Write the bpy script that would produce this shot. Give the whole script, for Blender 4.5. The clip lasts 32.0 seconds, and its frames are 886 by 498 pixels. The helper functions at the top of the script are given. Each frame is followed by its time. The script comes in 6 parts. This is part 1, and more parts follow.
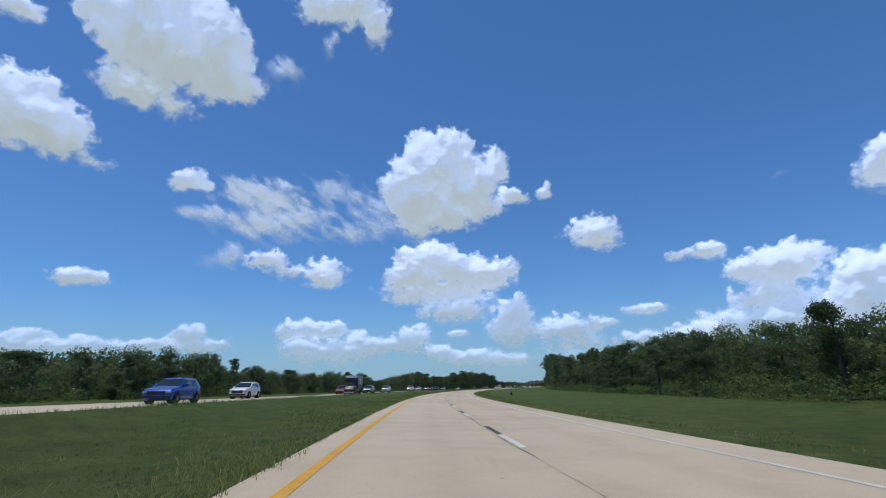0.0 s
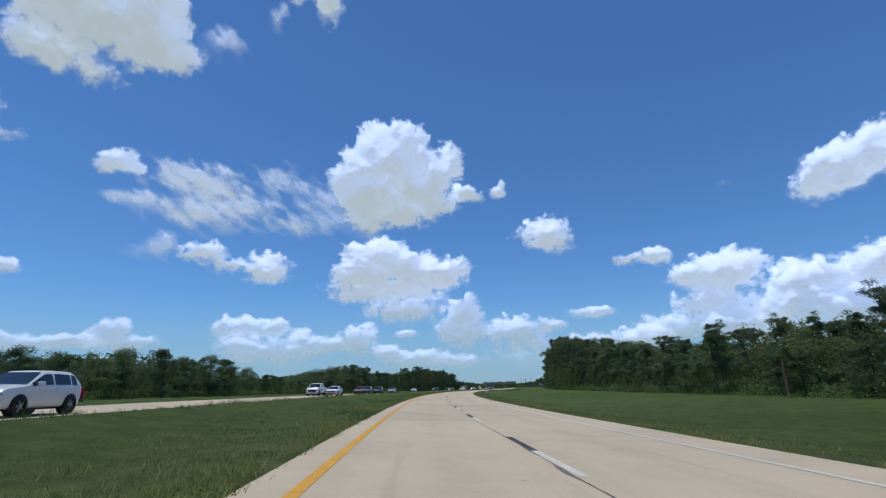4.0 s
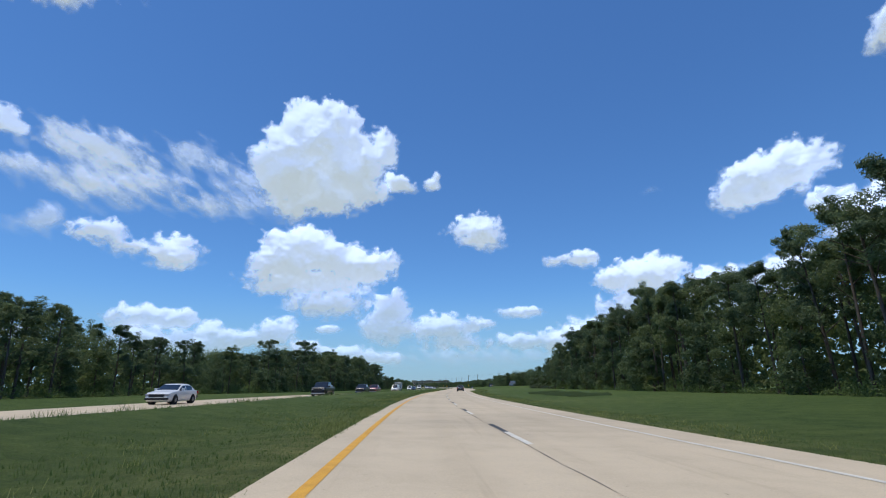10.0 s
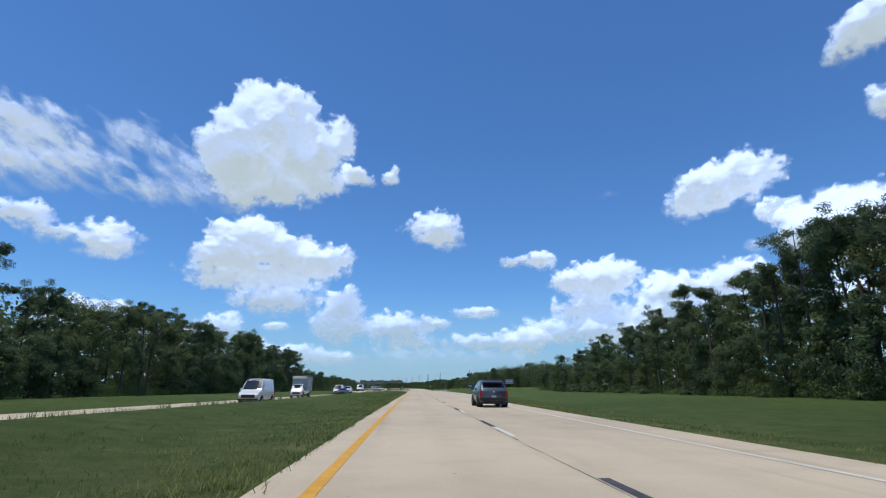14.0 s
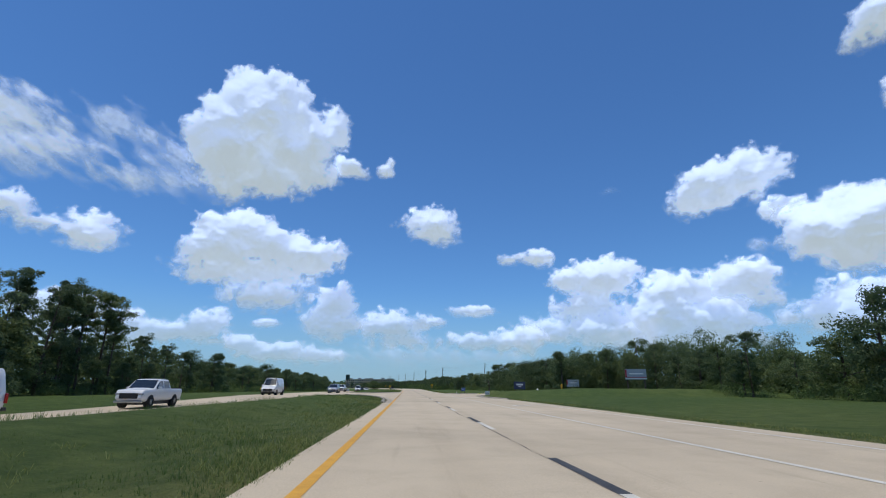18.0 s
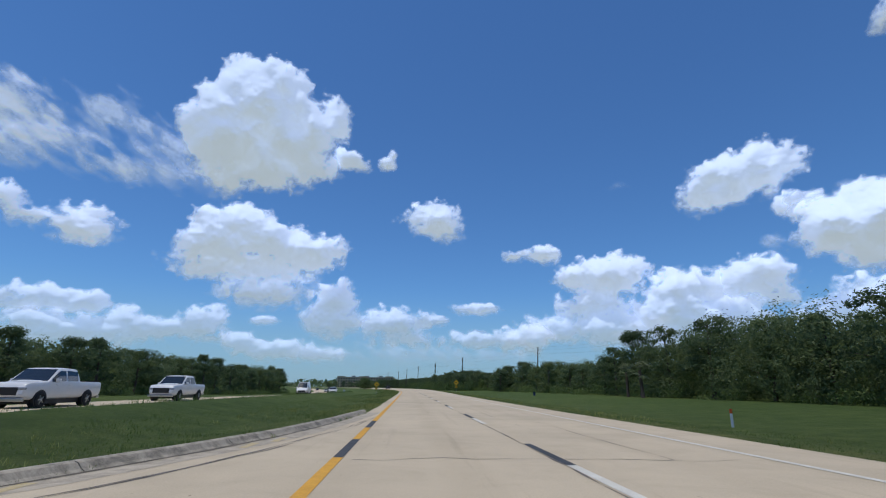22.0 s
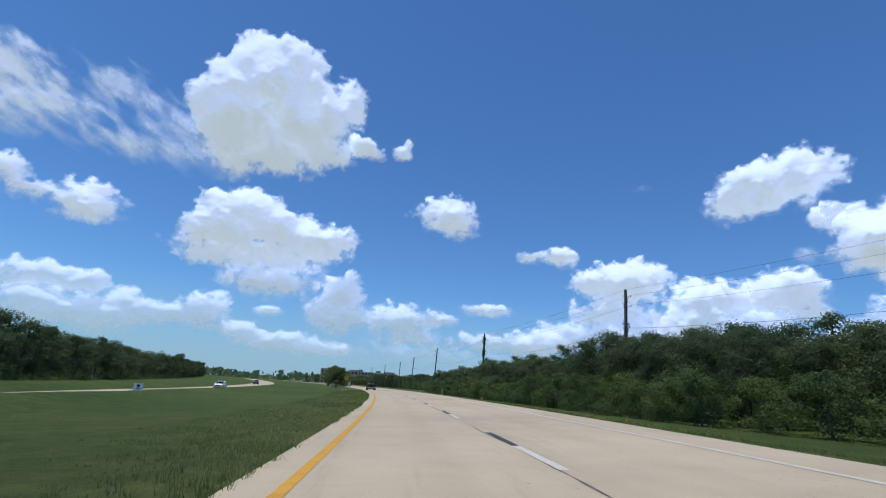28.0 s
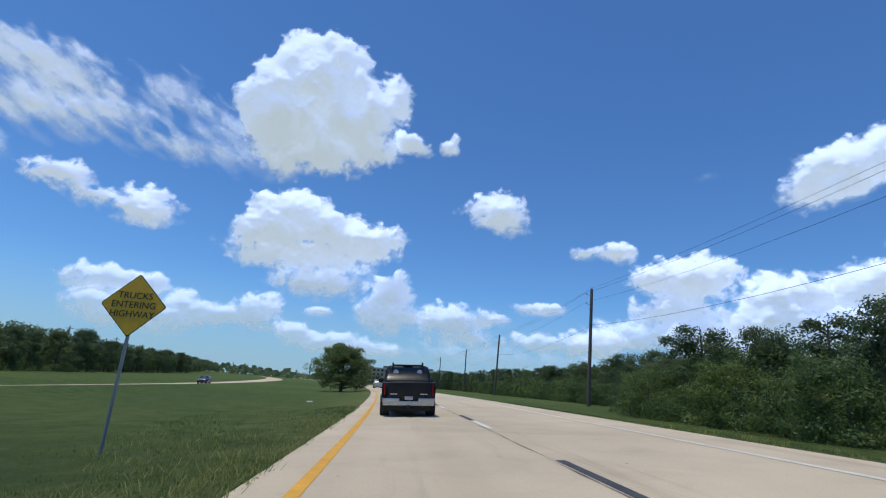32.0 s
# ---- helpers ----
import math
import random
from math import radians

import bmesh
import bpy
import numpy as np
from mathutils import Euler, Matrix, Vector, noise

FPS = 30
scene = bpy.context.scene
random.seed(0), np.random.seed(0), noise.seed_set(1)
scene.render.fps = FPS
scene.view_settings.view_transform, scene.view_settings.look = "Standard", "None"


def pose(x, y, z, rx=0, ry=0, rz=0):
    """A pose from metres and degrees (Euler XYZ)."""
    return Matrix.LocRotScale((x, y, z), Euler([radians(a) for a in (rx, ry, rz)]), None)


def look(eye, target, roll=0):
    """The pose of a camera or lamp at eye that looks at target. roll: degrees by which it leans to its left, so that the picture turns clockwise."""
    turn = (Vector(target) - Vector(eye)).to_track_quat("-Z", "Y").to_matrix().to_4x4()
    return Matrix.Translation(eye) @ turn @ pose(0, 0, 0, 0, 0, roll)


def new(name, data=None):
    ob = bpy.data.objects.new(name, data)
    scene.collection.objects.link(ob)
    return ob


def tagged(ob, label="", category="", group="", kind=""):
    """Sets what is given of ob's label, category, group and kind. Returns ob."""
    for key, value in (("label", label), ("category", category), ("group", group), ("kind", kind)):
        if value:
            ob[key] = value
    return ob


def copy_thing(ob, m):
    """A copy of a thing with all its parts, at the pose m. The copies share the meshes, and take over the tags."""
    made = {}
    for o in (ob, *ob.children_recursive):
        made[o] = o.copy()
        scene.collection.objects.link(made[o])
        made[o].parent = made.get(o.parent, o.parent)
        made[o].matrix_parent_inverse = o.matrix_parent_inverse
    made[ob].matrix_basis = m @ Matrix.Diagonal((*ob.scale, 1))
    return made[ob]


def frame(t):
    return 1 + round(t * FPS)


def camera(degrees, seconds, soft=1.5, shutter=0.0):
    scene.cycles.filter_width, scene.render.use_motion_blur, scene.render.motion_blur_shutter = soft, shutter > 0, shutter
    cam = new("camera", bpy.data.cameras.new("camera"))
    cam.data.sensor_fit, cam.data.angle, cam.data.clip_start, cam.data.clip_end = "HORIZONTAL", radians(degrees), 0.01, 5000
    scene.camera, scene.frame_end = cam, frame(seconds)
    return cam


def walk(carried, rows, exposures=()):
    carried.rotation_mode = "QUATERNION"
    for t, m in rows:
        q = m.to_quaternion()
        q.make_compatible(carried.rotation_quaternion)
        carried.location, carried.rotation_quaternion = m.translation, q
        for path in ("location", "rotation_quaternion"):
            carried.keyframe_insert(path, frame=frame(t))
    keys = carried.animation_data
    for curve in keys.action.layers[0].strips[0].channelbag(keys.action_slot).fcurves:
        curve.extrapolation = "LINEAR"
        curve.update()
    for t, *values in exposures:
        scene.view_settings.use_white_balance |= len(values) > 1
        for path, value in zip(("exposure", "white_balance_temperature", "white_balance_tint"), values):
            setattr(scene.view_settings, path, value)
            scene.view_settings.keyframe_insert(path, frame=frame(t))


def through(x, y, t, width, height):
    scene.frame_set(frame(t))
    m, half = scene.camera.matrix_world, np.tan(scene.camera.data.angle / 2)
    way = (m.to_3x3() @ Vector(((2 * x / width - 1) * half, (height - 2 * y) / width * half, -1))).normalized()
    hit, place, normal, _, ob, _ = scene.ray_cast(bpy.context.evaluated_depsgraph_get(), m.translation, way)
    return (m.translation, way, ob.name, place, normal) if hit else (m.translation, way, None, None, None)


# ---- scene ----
# The way of the road: degrees clockwise from +Y and sideways slope in degrees, by metres along it.
WAY = [
    (0.0, -23.13, -2.23),
    (28.5, -21.75, -2.14),
    (56.9, -20.30, -2.10),
    (85.2, -18.79, -2.04),
    (113.3, -17.29, -2.00),
    (141.4, -15.85, -2.03),
    (169.5, -14.46, -1.99),
    (197.5, -13.08, -1.84),
    (225.4, -11.70, -1.64),
    (253.0, -10.32, -1.51),
    (280.2, -8.93, -1.39),
    (307.1, -7.52, -1.28),
    (334.0, -6.11, -1.26),
    (361.0, -4.87, -1.12),
    (387.9, -4.00, -0.84),
    (414.8, -3.55, -0.55),
    (441.8, -3.36, -0.38),
    (468.7, -3.28, -0.38),
    (495.6, -3.30, -0.35),
    (522.6, -3.41, -0.22),
    (549.5, -3.49, -0.17),
    (576.4, -3.53, -0.17),
    (603.2, -3.54, -0.09),
    (629.6, -3.57, 0.07),
    (656.1, -3.63, 0.40),
    (682.6, -3.75, 0.95),
    (708.3, -3.96, 1.75),
    (733.7, -4.34, 2.63),
    (759.2, -5.02, 3.17),
    (784.9, -6.10, 3.37),
    (810.6, -7.51, 3.44),
    (836.4, -9.00, 3.46),
    (862.1, -10.46, 3.52),
]
EYE = 1.13
way = np.array([(-400.0, WAY[0][1] - 20.0, WAY[0][2])] + WAY + [(960.0, -15.0, 2.8), (1080.0, -20.5, 1.2), (1250.0, -25.0, 0.0), (2600.0, -28.0, 0.0)])
S_STEP = np.arange(-400.0, 2600.1, 1.0)


def smooth_through(x, xs, ys):
    """Cubic curve through (xs, ys), at x."""
    slope = np.gradient(ys, xs)
    i = np.clip(np.searchsorted(xs, x) - 1, 0, len(xs) - 2)
    h = xs[i + 1] - xs[i]
    u = (x - xs[i]) / h
    return ((2 * u ** 3 - 3 * u ** 2 + 1) * ys[i] + (u ** 3 - 2 * u ** 2 + u) * h * slope[i]
            + (3 * u ** 2 - 2 * u ** 3) * ys[i + 1] + (u ** 3 - u ** 2) * h * slope[i + 1])


HEAD = np.radians(smooth_through(S_STEP, way[:, 0], way[:, 1]))
WAY_X = np.concatenate([[0.0], np.cumsum(np.sin((HEAD[1:] + HEAD[:-1]) / 2))])
WAY_Y = np.concatenate([[0.0], np.cumsum(np.cos((HEAD[1:] + HEAD[:-1]) / 2))])
WAY_X -= np.interp(0.0, S_STEP, WAY_X)
WAY_Y -= np.interp(0.0, S_STEP, WAY_Y)
BANK = np.tan(np.radians(np.interp(S_STEP, way[:, 0], way[:, 2])))


def road(s, side=0.0):
    """The place on the plan s metres along the road and side metres to the right of the drive line."""
    x, y, h = (np.interp(s, S_STEP, a) for a in (WAY_X, WAY_Y, HEAD))
    return x + side * np.cos(h), y - side * np.sin(h)


def heading(s):
    return float(np.interp(s, S_STEP, HEAD))



cam = camera(82.75, 32.0, soft=1.1)
# seconds, metres along the road, metres to the right of the drive line, camera yaw, pitch and roll in degrees
RIDE = [
    (0.0, 0.00, 0.21, -19.53, 15.50, -1.53),
    (0.5, 14.25, 0.19, -18.84, 15.50, -1.48),
    (1.0, 28.50, 0.17, -18.24, 15.56, -1.44),
    (1.5, 42.74, 0.12, -17.51, 15.48, -1.42),
    (2.0, 56.93, 0.08, -16.73, 15.41, -1.40),
    (2.5, 71.06, 0.08, -15.95, 15.46, -1.38),
    (3.0, 85.15, 0.07, -15.18, 15.50, -1.34),
    (3.5, 99.22, 0.07, -14.44, 15.55, -1.31),
    (4.0, 113.30, 0.08, -13.68, 15.54, -1.30),
    (4.5, 127.37, 0.08, -12.92, 15.46, -1.31),
    (5.0, 141.45, 0.08, -12.18, 15.40, -1.33),
    (5.5, 155.52, 0.09, -11.51, 15.42, -1.32),
    (6.0, 169.55, 0.09, -10.90, 15.53, -1.29),
    (6.5, 183.53, 0.07, -10.24, 15.53, -1.22),
    (7.0, 197.48, 0.06, -9.47, 15.44, -1.14),
    (7.5, 211.42, 0.04, -8.76, 15.48, -1.04),
    (8.0, 225.36, 0.03, -8.16, 15.48, -0.94),
    (8.5, 239.24, 0.01, -7.38, 15.50, -0.87),
    (9.0, 253.02, 0.00, -6.71, 15.49, -0.81),
    (9.5, 266.65, -0.02, -6.06, 15.49, -0.75),
    (10.0, 280.17, -0.04, -5.34, 15.34, -0.69),
    (10.5, 293.65, -0.04, -4.64, 15.31, -0.62),
    (11.0, 307.11, -0.03, -3.96, 15.41, -0.58),
    (11.5, 320.58, -0.07, -3.22, 15.37, -0.57),
    (12.0, 334.04, -0.11, -2.46, 15.37, -0.56),
    (12.5, 347.51, -0.14, -1.70, 15.26, -0.52),
    (13.0, 360.97, -0.16, -1.06, 15.32, -0.42),
    (13.5, 374.44, -0.17, -0.50, 15.35, -0.29),
    (14.0, 387.90, -0.19, -0.19, 15.43, -0.14),
    (14.5, 401.37, -0.18, 0.07, 15.47, 0.01),
    (15.0, 414.84, -0.18, 0.21, 15.51, 0.15),
    (15.5, 428.30, -0.17, 0.23, 15.55, 0.25),
    (16.0, 441.77, -0.17, 0.22, 15.58, 0.32),
    (16.5, 455.23, -0.17, 0.27, 15.58, 0.33),
    (17.0, 468.70, -0.16, 0.39, 15.56, 0.32),
    (17.5, 482.16, -0.12, 0.43, 15.43, 0.32),
    (18.0, 495.63, -0.07, 0.38, 15.44, 0.35),
    (18.5, 509.10, -0.05, 0.25, 15.46, 0.42),
    (19.0, 522.56, -0.02, 0.15, 15.48, 0.48),
    (19.5, 536.03, -0.05, 0.05, 15.45, 0.51),
    (20.0, 549.49, -0.09, 0.13, 15.45, 0.53),
    (20.5, 562.96, -0.11, 0.05, 15.38, 0.53),
    (21.0, 576.42, -0.13, -0.00, 15.47, 0.53),
    (21.5, 589.86, -0.14, 0.10, 15.40, 0.56),
    (22.0, 603.21, -0.14, 0.13, 15.41, 0.61),
    (22.5, 616.43, -0.13, -0.00, 15.44, 0.68),
    (23.0, 629.60, -0.12, 0.00, 15.39, 0.77),
    (23.5, 642.82, -0.10, 0.10, 15.36, 0.91),
    (24.0, 656.11, -0.09, -0.03, 15.38, 1.10),
    (24.5, 669.44, -0.07, -0.09, 15.50, 1.35),
    (25.0, 682.63, -0.04, -0.10, 15.49, 1.65),
    (25.5, 695.57, -0.05, -0.19, 15.40, 2.02),
    (26.0, 708.32, -0.05, -0.29, 15.33, 2.45),
    (26.5, 721.03, -0.06, -0.42, 15.30, 2.91),
    (27.0, 733.74, -0.07, -0.60, 15.33, 3.33),
    (27.5, 746.45, -0.07, -0.86, 15.44, 3.65),
    (28.0, 759.21, -0.08, -1.19, 15.63, 3.87),
    (28.5, 772.03, -0.11, -1.66, 15.73, 4.00),
    (29.0, 784.88, -0.13, -2.23, 15.59, 4.07),
    (29.5, 797.73, -0.14, -3.09, 15.61, 4.12),
    (30.0, 810.61, -0.15, -3.91, 15.46, 4.14),
    (30.5, 823.52, -0.18, -4.77, 15.58, 4.15),
    (31.0, 836.43, -0.21, -5.43, 15.55, 4.16),
    (31.5, 849.26, -0.23, -6.15, 15.37, 4.18),
    (32.0, 862.05, -0.26, -6.87, 15.43, 4.22),
]


def ride_pose(s, side, yaw, pitch, roll):
    x, y = road(s, side)
    a, b = radians(yaw), radians(pitch)
    z = EYE + side * float(np.interp(s, S_STEP, BANK))
    eye = Vector((x, y, z))
    return look(eye, eye + Vector((math.sin(a) * math.cos(b), math.cos(a) * math.cos(b), math.sin(b))), roll)


walk(cam, [(row[0], ride_pose(*row[1:])) for row in RIDE],
     exposures=[(0, -0.57), (6, -0.50), (9, -0.39), (13, -0.33), (17, -0.44), (22, -0.62), (25, -0.49), (29, -0.45), (32, -0.41)])

# ---- light ----
SUN_BEARING, SUN_HEIGHT = -115.0, 78.0
world = bpy.data.worlds.new("sky")
scene.world = world
world.use_nodes = True
wn = world.node_tree
sky = wn.nodes.new("ShaderNodeTexSky")
sky.sky_type, sky.sun_disc = "NISHITA", False
sky.sun_elevation, sky.sun_rotation = radians(SUN_HEIGHT), radians(SUN_BEARING)
sky.air_density, sky.dust_density, sky.ozone_density, sky.altitude = 1.0, 0.2, 2.5, 0.0
deep = wn.nodes.new("ShaderNodeMix")
deep.data_type, deep.blend_type = "RGBA", "MULTIPLY"
deep.inputs[0].default_value, deep.inputs[7].default_value = 1.0, (0.62, 1.03, 1.48, 1)
wn.links.new(sky.outputs[0], deep.inputs[6])
# pale summer haze low over the horizon, all round
way, apart, low, haze = (wn.nodes.new("ShaderNode" + k) for k in ("TexCoord", "SeparateXYZ", "MapRange", "Mix"))
low.interpolation_type = "SMOOTHSTEP"
for k, v in (("From Min", 0.0), ("From Max", 0.19), ("To Min", 0.68), ("To Max", 0.0)):
    low.inputs[k].default_value = v
haze.data_type = "RGBA"
haze.inputs[7].default_value = (3.1, 5.0, 7.0, 1)
wn.links.new(way.outputs["Generated"], apart.inputs[0])
wn.links.new(apart.outputs[2], low.inputs["Value"])
wn.links.new(low.outputs[0], haze.inputs[0])
wn.links.new(deep.outputs[2], haze.inputs[6])
wn.links.new(haze.outputs[2], wn.nodes["Background"].inputs[0])
wn.nodes["Background"].inputs[1].default_value = 0.118
sun_data = bpy.data.lights.new("sun", "SUN")
sun_data.energy, sun_data.angle, sun_data.color = 3.6, radians(0.53), (1.0, 0.94, 0.82)
sun = new("sun", sun_data)
sun_way = Vector((math.sin(radians(SUN_BEARING)) * math.cos(radians(SUN_HEIGHT)),
                  math.cos(radians(SUN_BEARING)) * math.cos(radians(SUN_HEIGHT)), math.sin(radians(SUN_HEIGHT))))
sun.matrix_world = look(sun_way * 300, (0, 0, 0))

# ---- materials ----
def nodes_of(name):
    m = bpy.data.materials.new(name)
    m.use_nodes = True
    n = m.node_tree.nodes
    return m, n, m.node_tree.links, n["Principled BSDF"]


def ramp(n, l, source, stops):
    r = n.new("ShaderNodeValToRGB")
    r.color_ramp.elements[0].position, r.color_ramp.elements[1].position = stops[0][0], stops[-1][0]
    r.color_ramp.elements[0].color, r.color_ramp.elements[1].color = (*stops[0][1], 1), (*stops[-1][1], 1)
    for p, c in stops[1:-1]:
        r.color_ramp.elements.new(p).color = (*c, 1)
    l.new(source, r.inputs[0])
    return r.outputs[0]


def noise_at(n, l, scale, detail=4.0, rough=0.55, stretch=(1, 1, 1), coord="Object", warp=0.0):
    tc, mp, tx = n.new("ShaderNodeTexCoord"), n.new("ShaderNodeMapping"), n.new("ShaderNodeTexNoise")
    mp.inputs["Scale"].default_value = stretch
    tx.inputs["Scale"].default_value, tx.inputs["Detail"].default_value = scale, detail
    tx.inputs["Roughness"].default_value, tx.inputs["Distortion"].default_value = rough, warp
    l.new(tc.outputs[coord], mp.inputs[0]), l.new(mp.outputs[0], tx.inputs[0])
    return tx.outputs[0]


def mixed(n, l, fac, a, b, kind="MIX"):
    m = n.new("ShaderNodeMix")
    m.data_type, m.blend_type = "RGBA", kind
    for sock, v in ((m.inputs[0], fac), (m.inputs[6], a), (m.inputs[7], b)):
        if isinstance(v, bpy.types.NodeSocket):
            l.new(v, sock)
        else:
            sock.default_value = v if not isinstance(v, tuple) else (*v, 1)
    return m.outputs[2]


def bumped(n, l, b, height, strength, dist=0.02):
    bp = n.new("ShaderNodeBump")
    bp.inputs["Strength"].default_value, bp.inputs["Distance"].default_value = strength, dist
    l.new(height, bp.inputs["Height"]), l.new(bp.outputs[0], b.inputs["Normal"])


def surface(name, dark, light, scale, fine, rough=0.8, bump=0.3, metal=0.0, stretch=(1, 1, 1)):
    """A plain worn surface: two colours by a coarse noise, a fine grain over it."""
    m, n, l, b = nodes_of(name)
    base = ramp(n, l, noise_at(n, l, scale, 5, 0.6, stretch), [(0.3, dark), (0.7, light)])
    grain = noise_at(n, l, fine, 3, 0.6, stretch)
    g = ramp(n, l, grain, [(0.25, (0.78,) * 3), (0.75, (1.12,) * 3)])
    l.new(mixed(n, l, 1.0, base, g, "MULTIPLY"), b.inputs["Base Color"])
    b.inputs["Roughness"].default_value, b.inputs["Metallic"].default_value = rough, metal
    if bump:
        bumped(n, l, b, grain, bump)
    return m


def concrete(name, tint, stain=1.0, mildew=1.0):
    m, n, l, b = nodes_of(name)
    dark, mid, light = (tuple(c * k for c in tint) for k in (0.86, 1.0, 1.1))
    base = ramp(n, l, noise_at(n, l, 0.12, 5, 0.6), [(0.3, dark), (0.5, mid), (0.72, light)])
    blot = ramp(n, l, noise_at(n, l, 0.7, 6, 0.65, warp=0.6), [(0.32, (0.93, 0.925, 0.915)), (0.5, (1, 1, 1)), (0.75, (1.03, 1.03, 1.02))])
    fine = noise_at(n, l, 38, 4, 0.7)
    g = ramp(n, l, fine, [(0.25, (0.88,) * 3), (0.75, (1.08,) * 3)])
    c = mixed(n, l, stain, base, blot, "MULTIPLY")
    black = ramp(n, l, noise_at(n, l, 2.6, 7, 0.72, warp=0.4), [(0.36, (mildew,) * 3), (0.56, (1, 1, 1))])
    c = mixed(n, l, 1.0, c, black, "MULTIPLY")
    l.new(mixed(n, l, 1.0, c, g, "MULTIPLY"), b.inputs["Base Color"])
    b.inputs["Roughness"].default_value = 0.85
    bumped(n, l, b, fine, 0.25, 0.006)
    return m


def road_concrete(name, tint):
    """Old concrete paving: mottled, with darker wheel tracks, rubber streaks and tar specks; side and along are metres across and along the road."""
    m, n, l, b = nodes_of(name)
    dark, mid, light = (tuple(c * k for c in tint) for k in (0.84, 1.0, 1.1))
    c = ramp(n, l, noise_at(n, l, 0.10, 5, 0.62), [(0.3, dark), (0.5, mid), (0.72, light)])
    blot = ramp(n, l, noise_at(n, l, 0.8, 7, 0.68, warp=0.7), [(0.28, (0.91, 0.905, 0.89)), (0.5, (1, 1, 1)), (0.75, (1.04, 1.035, 1.025))])
    c = mixed(n, l, 1.0, c, blot, "MULTIPLY")
    side, along = n.new("ShaderNodeAttribute"), n.new("ShaderNodeAttribute")
    side.attribute_name, along.attribute_name = "side", "along"
    spot = n.new("ShaderNodeCombineXYZ")
    l.new(side.outputs["Fac"], spot.inputs[0]), l.new(along.outputs["Fac"], spot.inputs[1])

    def drawn(scale, stretch, detail=5, rough=0.6):
        mp, tx = n.new("ShaderNodeMapping"), n.new("ShaderNodeTexNoise")
        mp.inputs["Scale"].default_value = (1.0, stretch, 1.0)
        tx.inputs["Scale"].default_value, tx.inputs["Detail"].default_value, tx.inputs["Roughness"].default_value = scale, detail, rough
        l.new(spot.outputs[0], mp.inputs[0]), l.new(mp.outputs[0], tx.inputs[0])
        return tx.outputs[0]

    wave = n.new("ShaderNodeMath")
    wave.operation = "MULTIPLY_ADD"
    l.new(side.outputs["Fac"], wave.inputs[0])
    wave.inputs[1].default_value, wave.inputs[2].default_value = 2 * math.pi / 1.83, 2 * math.pi * 0.62
    cosine = n.new("ShaderNodeMath")
    cosine.operation = "COSINE"
    l.new(wave.outputs[0], cosine.inputs[0])
    tracks = ramp(n, l, cosine.outputs[0], [(0.0, (1.0, 1.0, 1.0)), (0.9, (0.93, 0.925, 0.915))])
    c = mixed(n, l, ramp(n, l, drawn(0.35, 0.08), [(0.3, (0.25,) * 3), (0.7, (1,) * 3)]), c, mixed(n, l, 1.0, c, tracks, "MULTIPLY"))
    streak = ramp(n, l, drawn(1.6, 0.045, 6, 0.65), [(0.30, (0.86, 0.85, 0.84)), (0.42, (1, 1, 1))])
    c = mixed(n, l, 1.0, c, streak, "MULTIPLY")
    scuff = ramp(n, l, drawn(0.9, 0.10, 8, 0.75), [(0.25, (0.85, 0.84, 0.83)), (0.37, (1, 1, 1))])
    c = mixed(n, l, 1.0, c, scuff, "MULTIPLY")
    speck = ramp(n, l, noise_at(n, l, 5.5, 3, 0.6, warp=0.4), [(0.24, (0.5, 0.48, 0.46)), (0.29, (1, 1, 1))])
    c = mixed(n, l, 1.0, c, speck, "MULTIPLY")
    fine = noise_at(n, l, 42, 4, 0.75)
    g = ramp(n, l, fine, [(0.25, (0.84,) * 3), (0.75, (1.1,) * 3)])
    l.new(mixed(n, l, 1.0, c, g, "MULTIPLY"), b.inputs["Base Color"])
    b.inputs["Roughness"].default_value, b.inputs["Specular IOR Level"].default_value = 0.85, 0.35
    bumped(n, l, b, fine, 0.3, 0.006)
    return m


def leaf(name, dark, light, through=0.25, gloss=0.4):
    """Foliage: colour varies from clump to clump and from tree to tree; some light comes through."""
    m, n, l, b = nodes_of(name)
    geo, info = n.new("ShaderNodeNewGeometry"), n.new("ShaderNodeObjectInfo")
    c1 = ramp(n, l, geo.outputs["Random Per Island"], [(0.0, dark), (0.65, tuple((a + 2 * d) / 3 for a, d in zip(light, dark))), (1.0, light)])
    tone = ramp(n, l, info.outputs["Random"], [(0.0, (0.75, 0.8, 0.75)), (0.5, (1, 1, 1)), (1.0, (1.3, 1.2, 0.95))])
    c = mixed(n, l, 1.0, c1, tone, "MULTIPLY")
    l.new(c, b.inputs["Base Color"])
    b.inputs["Roughness"].default_value, b.inputs["Specular IOR Level"].default_value = 0.55, gloss
    tr, mx = n.new("ShaderNodeBsdfTranslucent"), n.new("ShaderNodeMixShader")
    l.new(c, tr.inputs[0])
    mx.inputs[0].default_value = through
    l.new(b.outputs[0], mx.inputs[1]), l.new(tr.outputs[0], mx.inputs[2])
    l.new(mx.outputs[0], n["Material Output"].inputs[0])
    return m


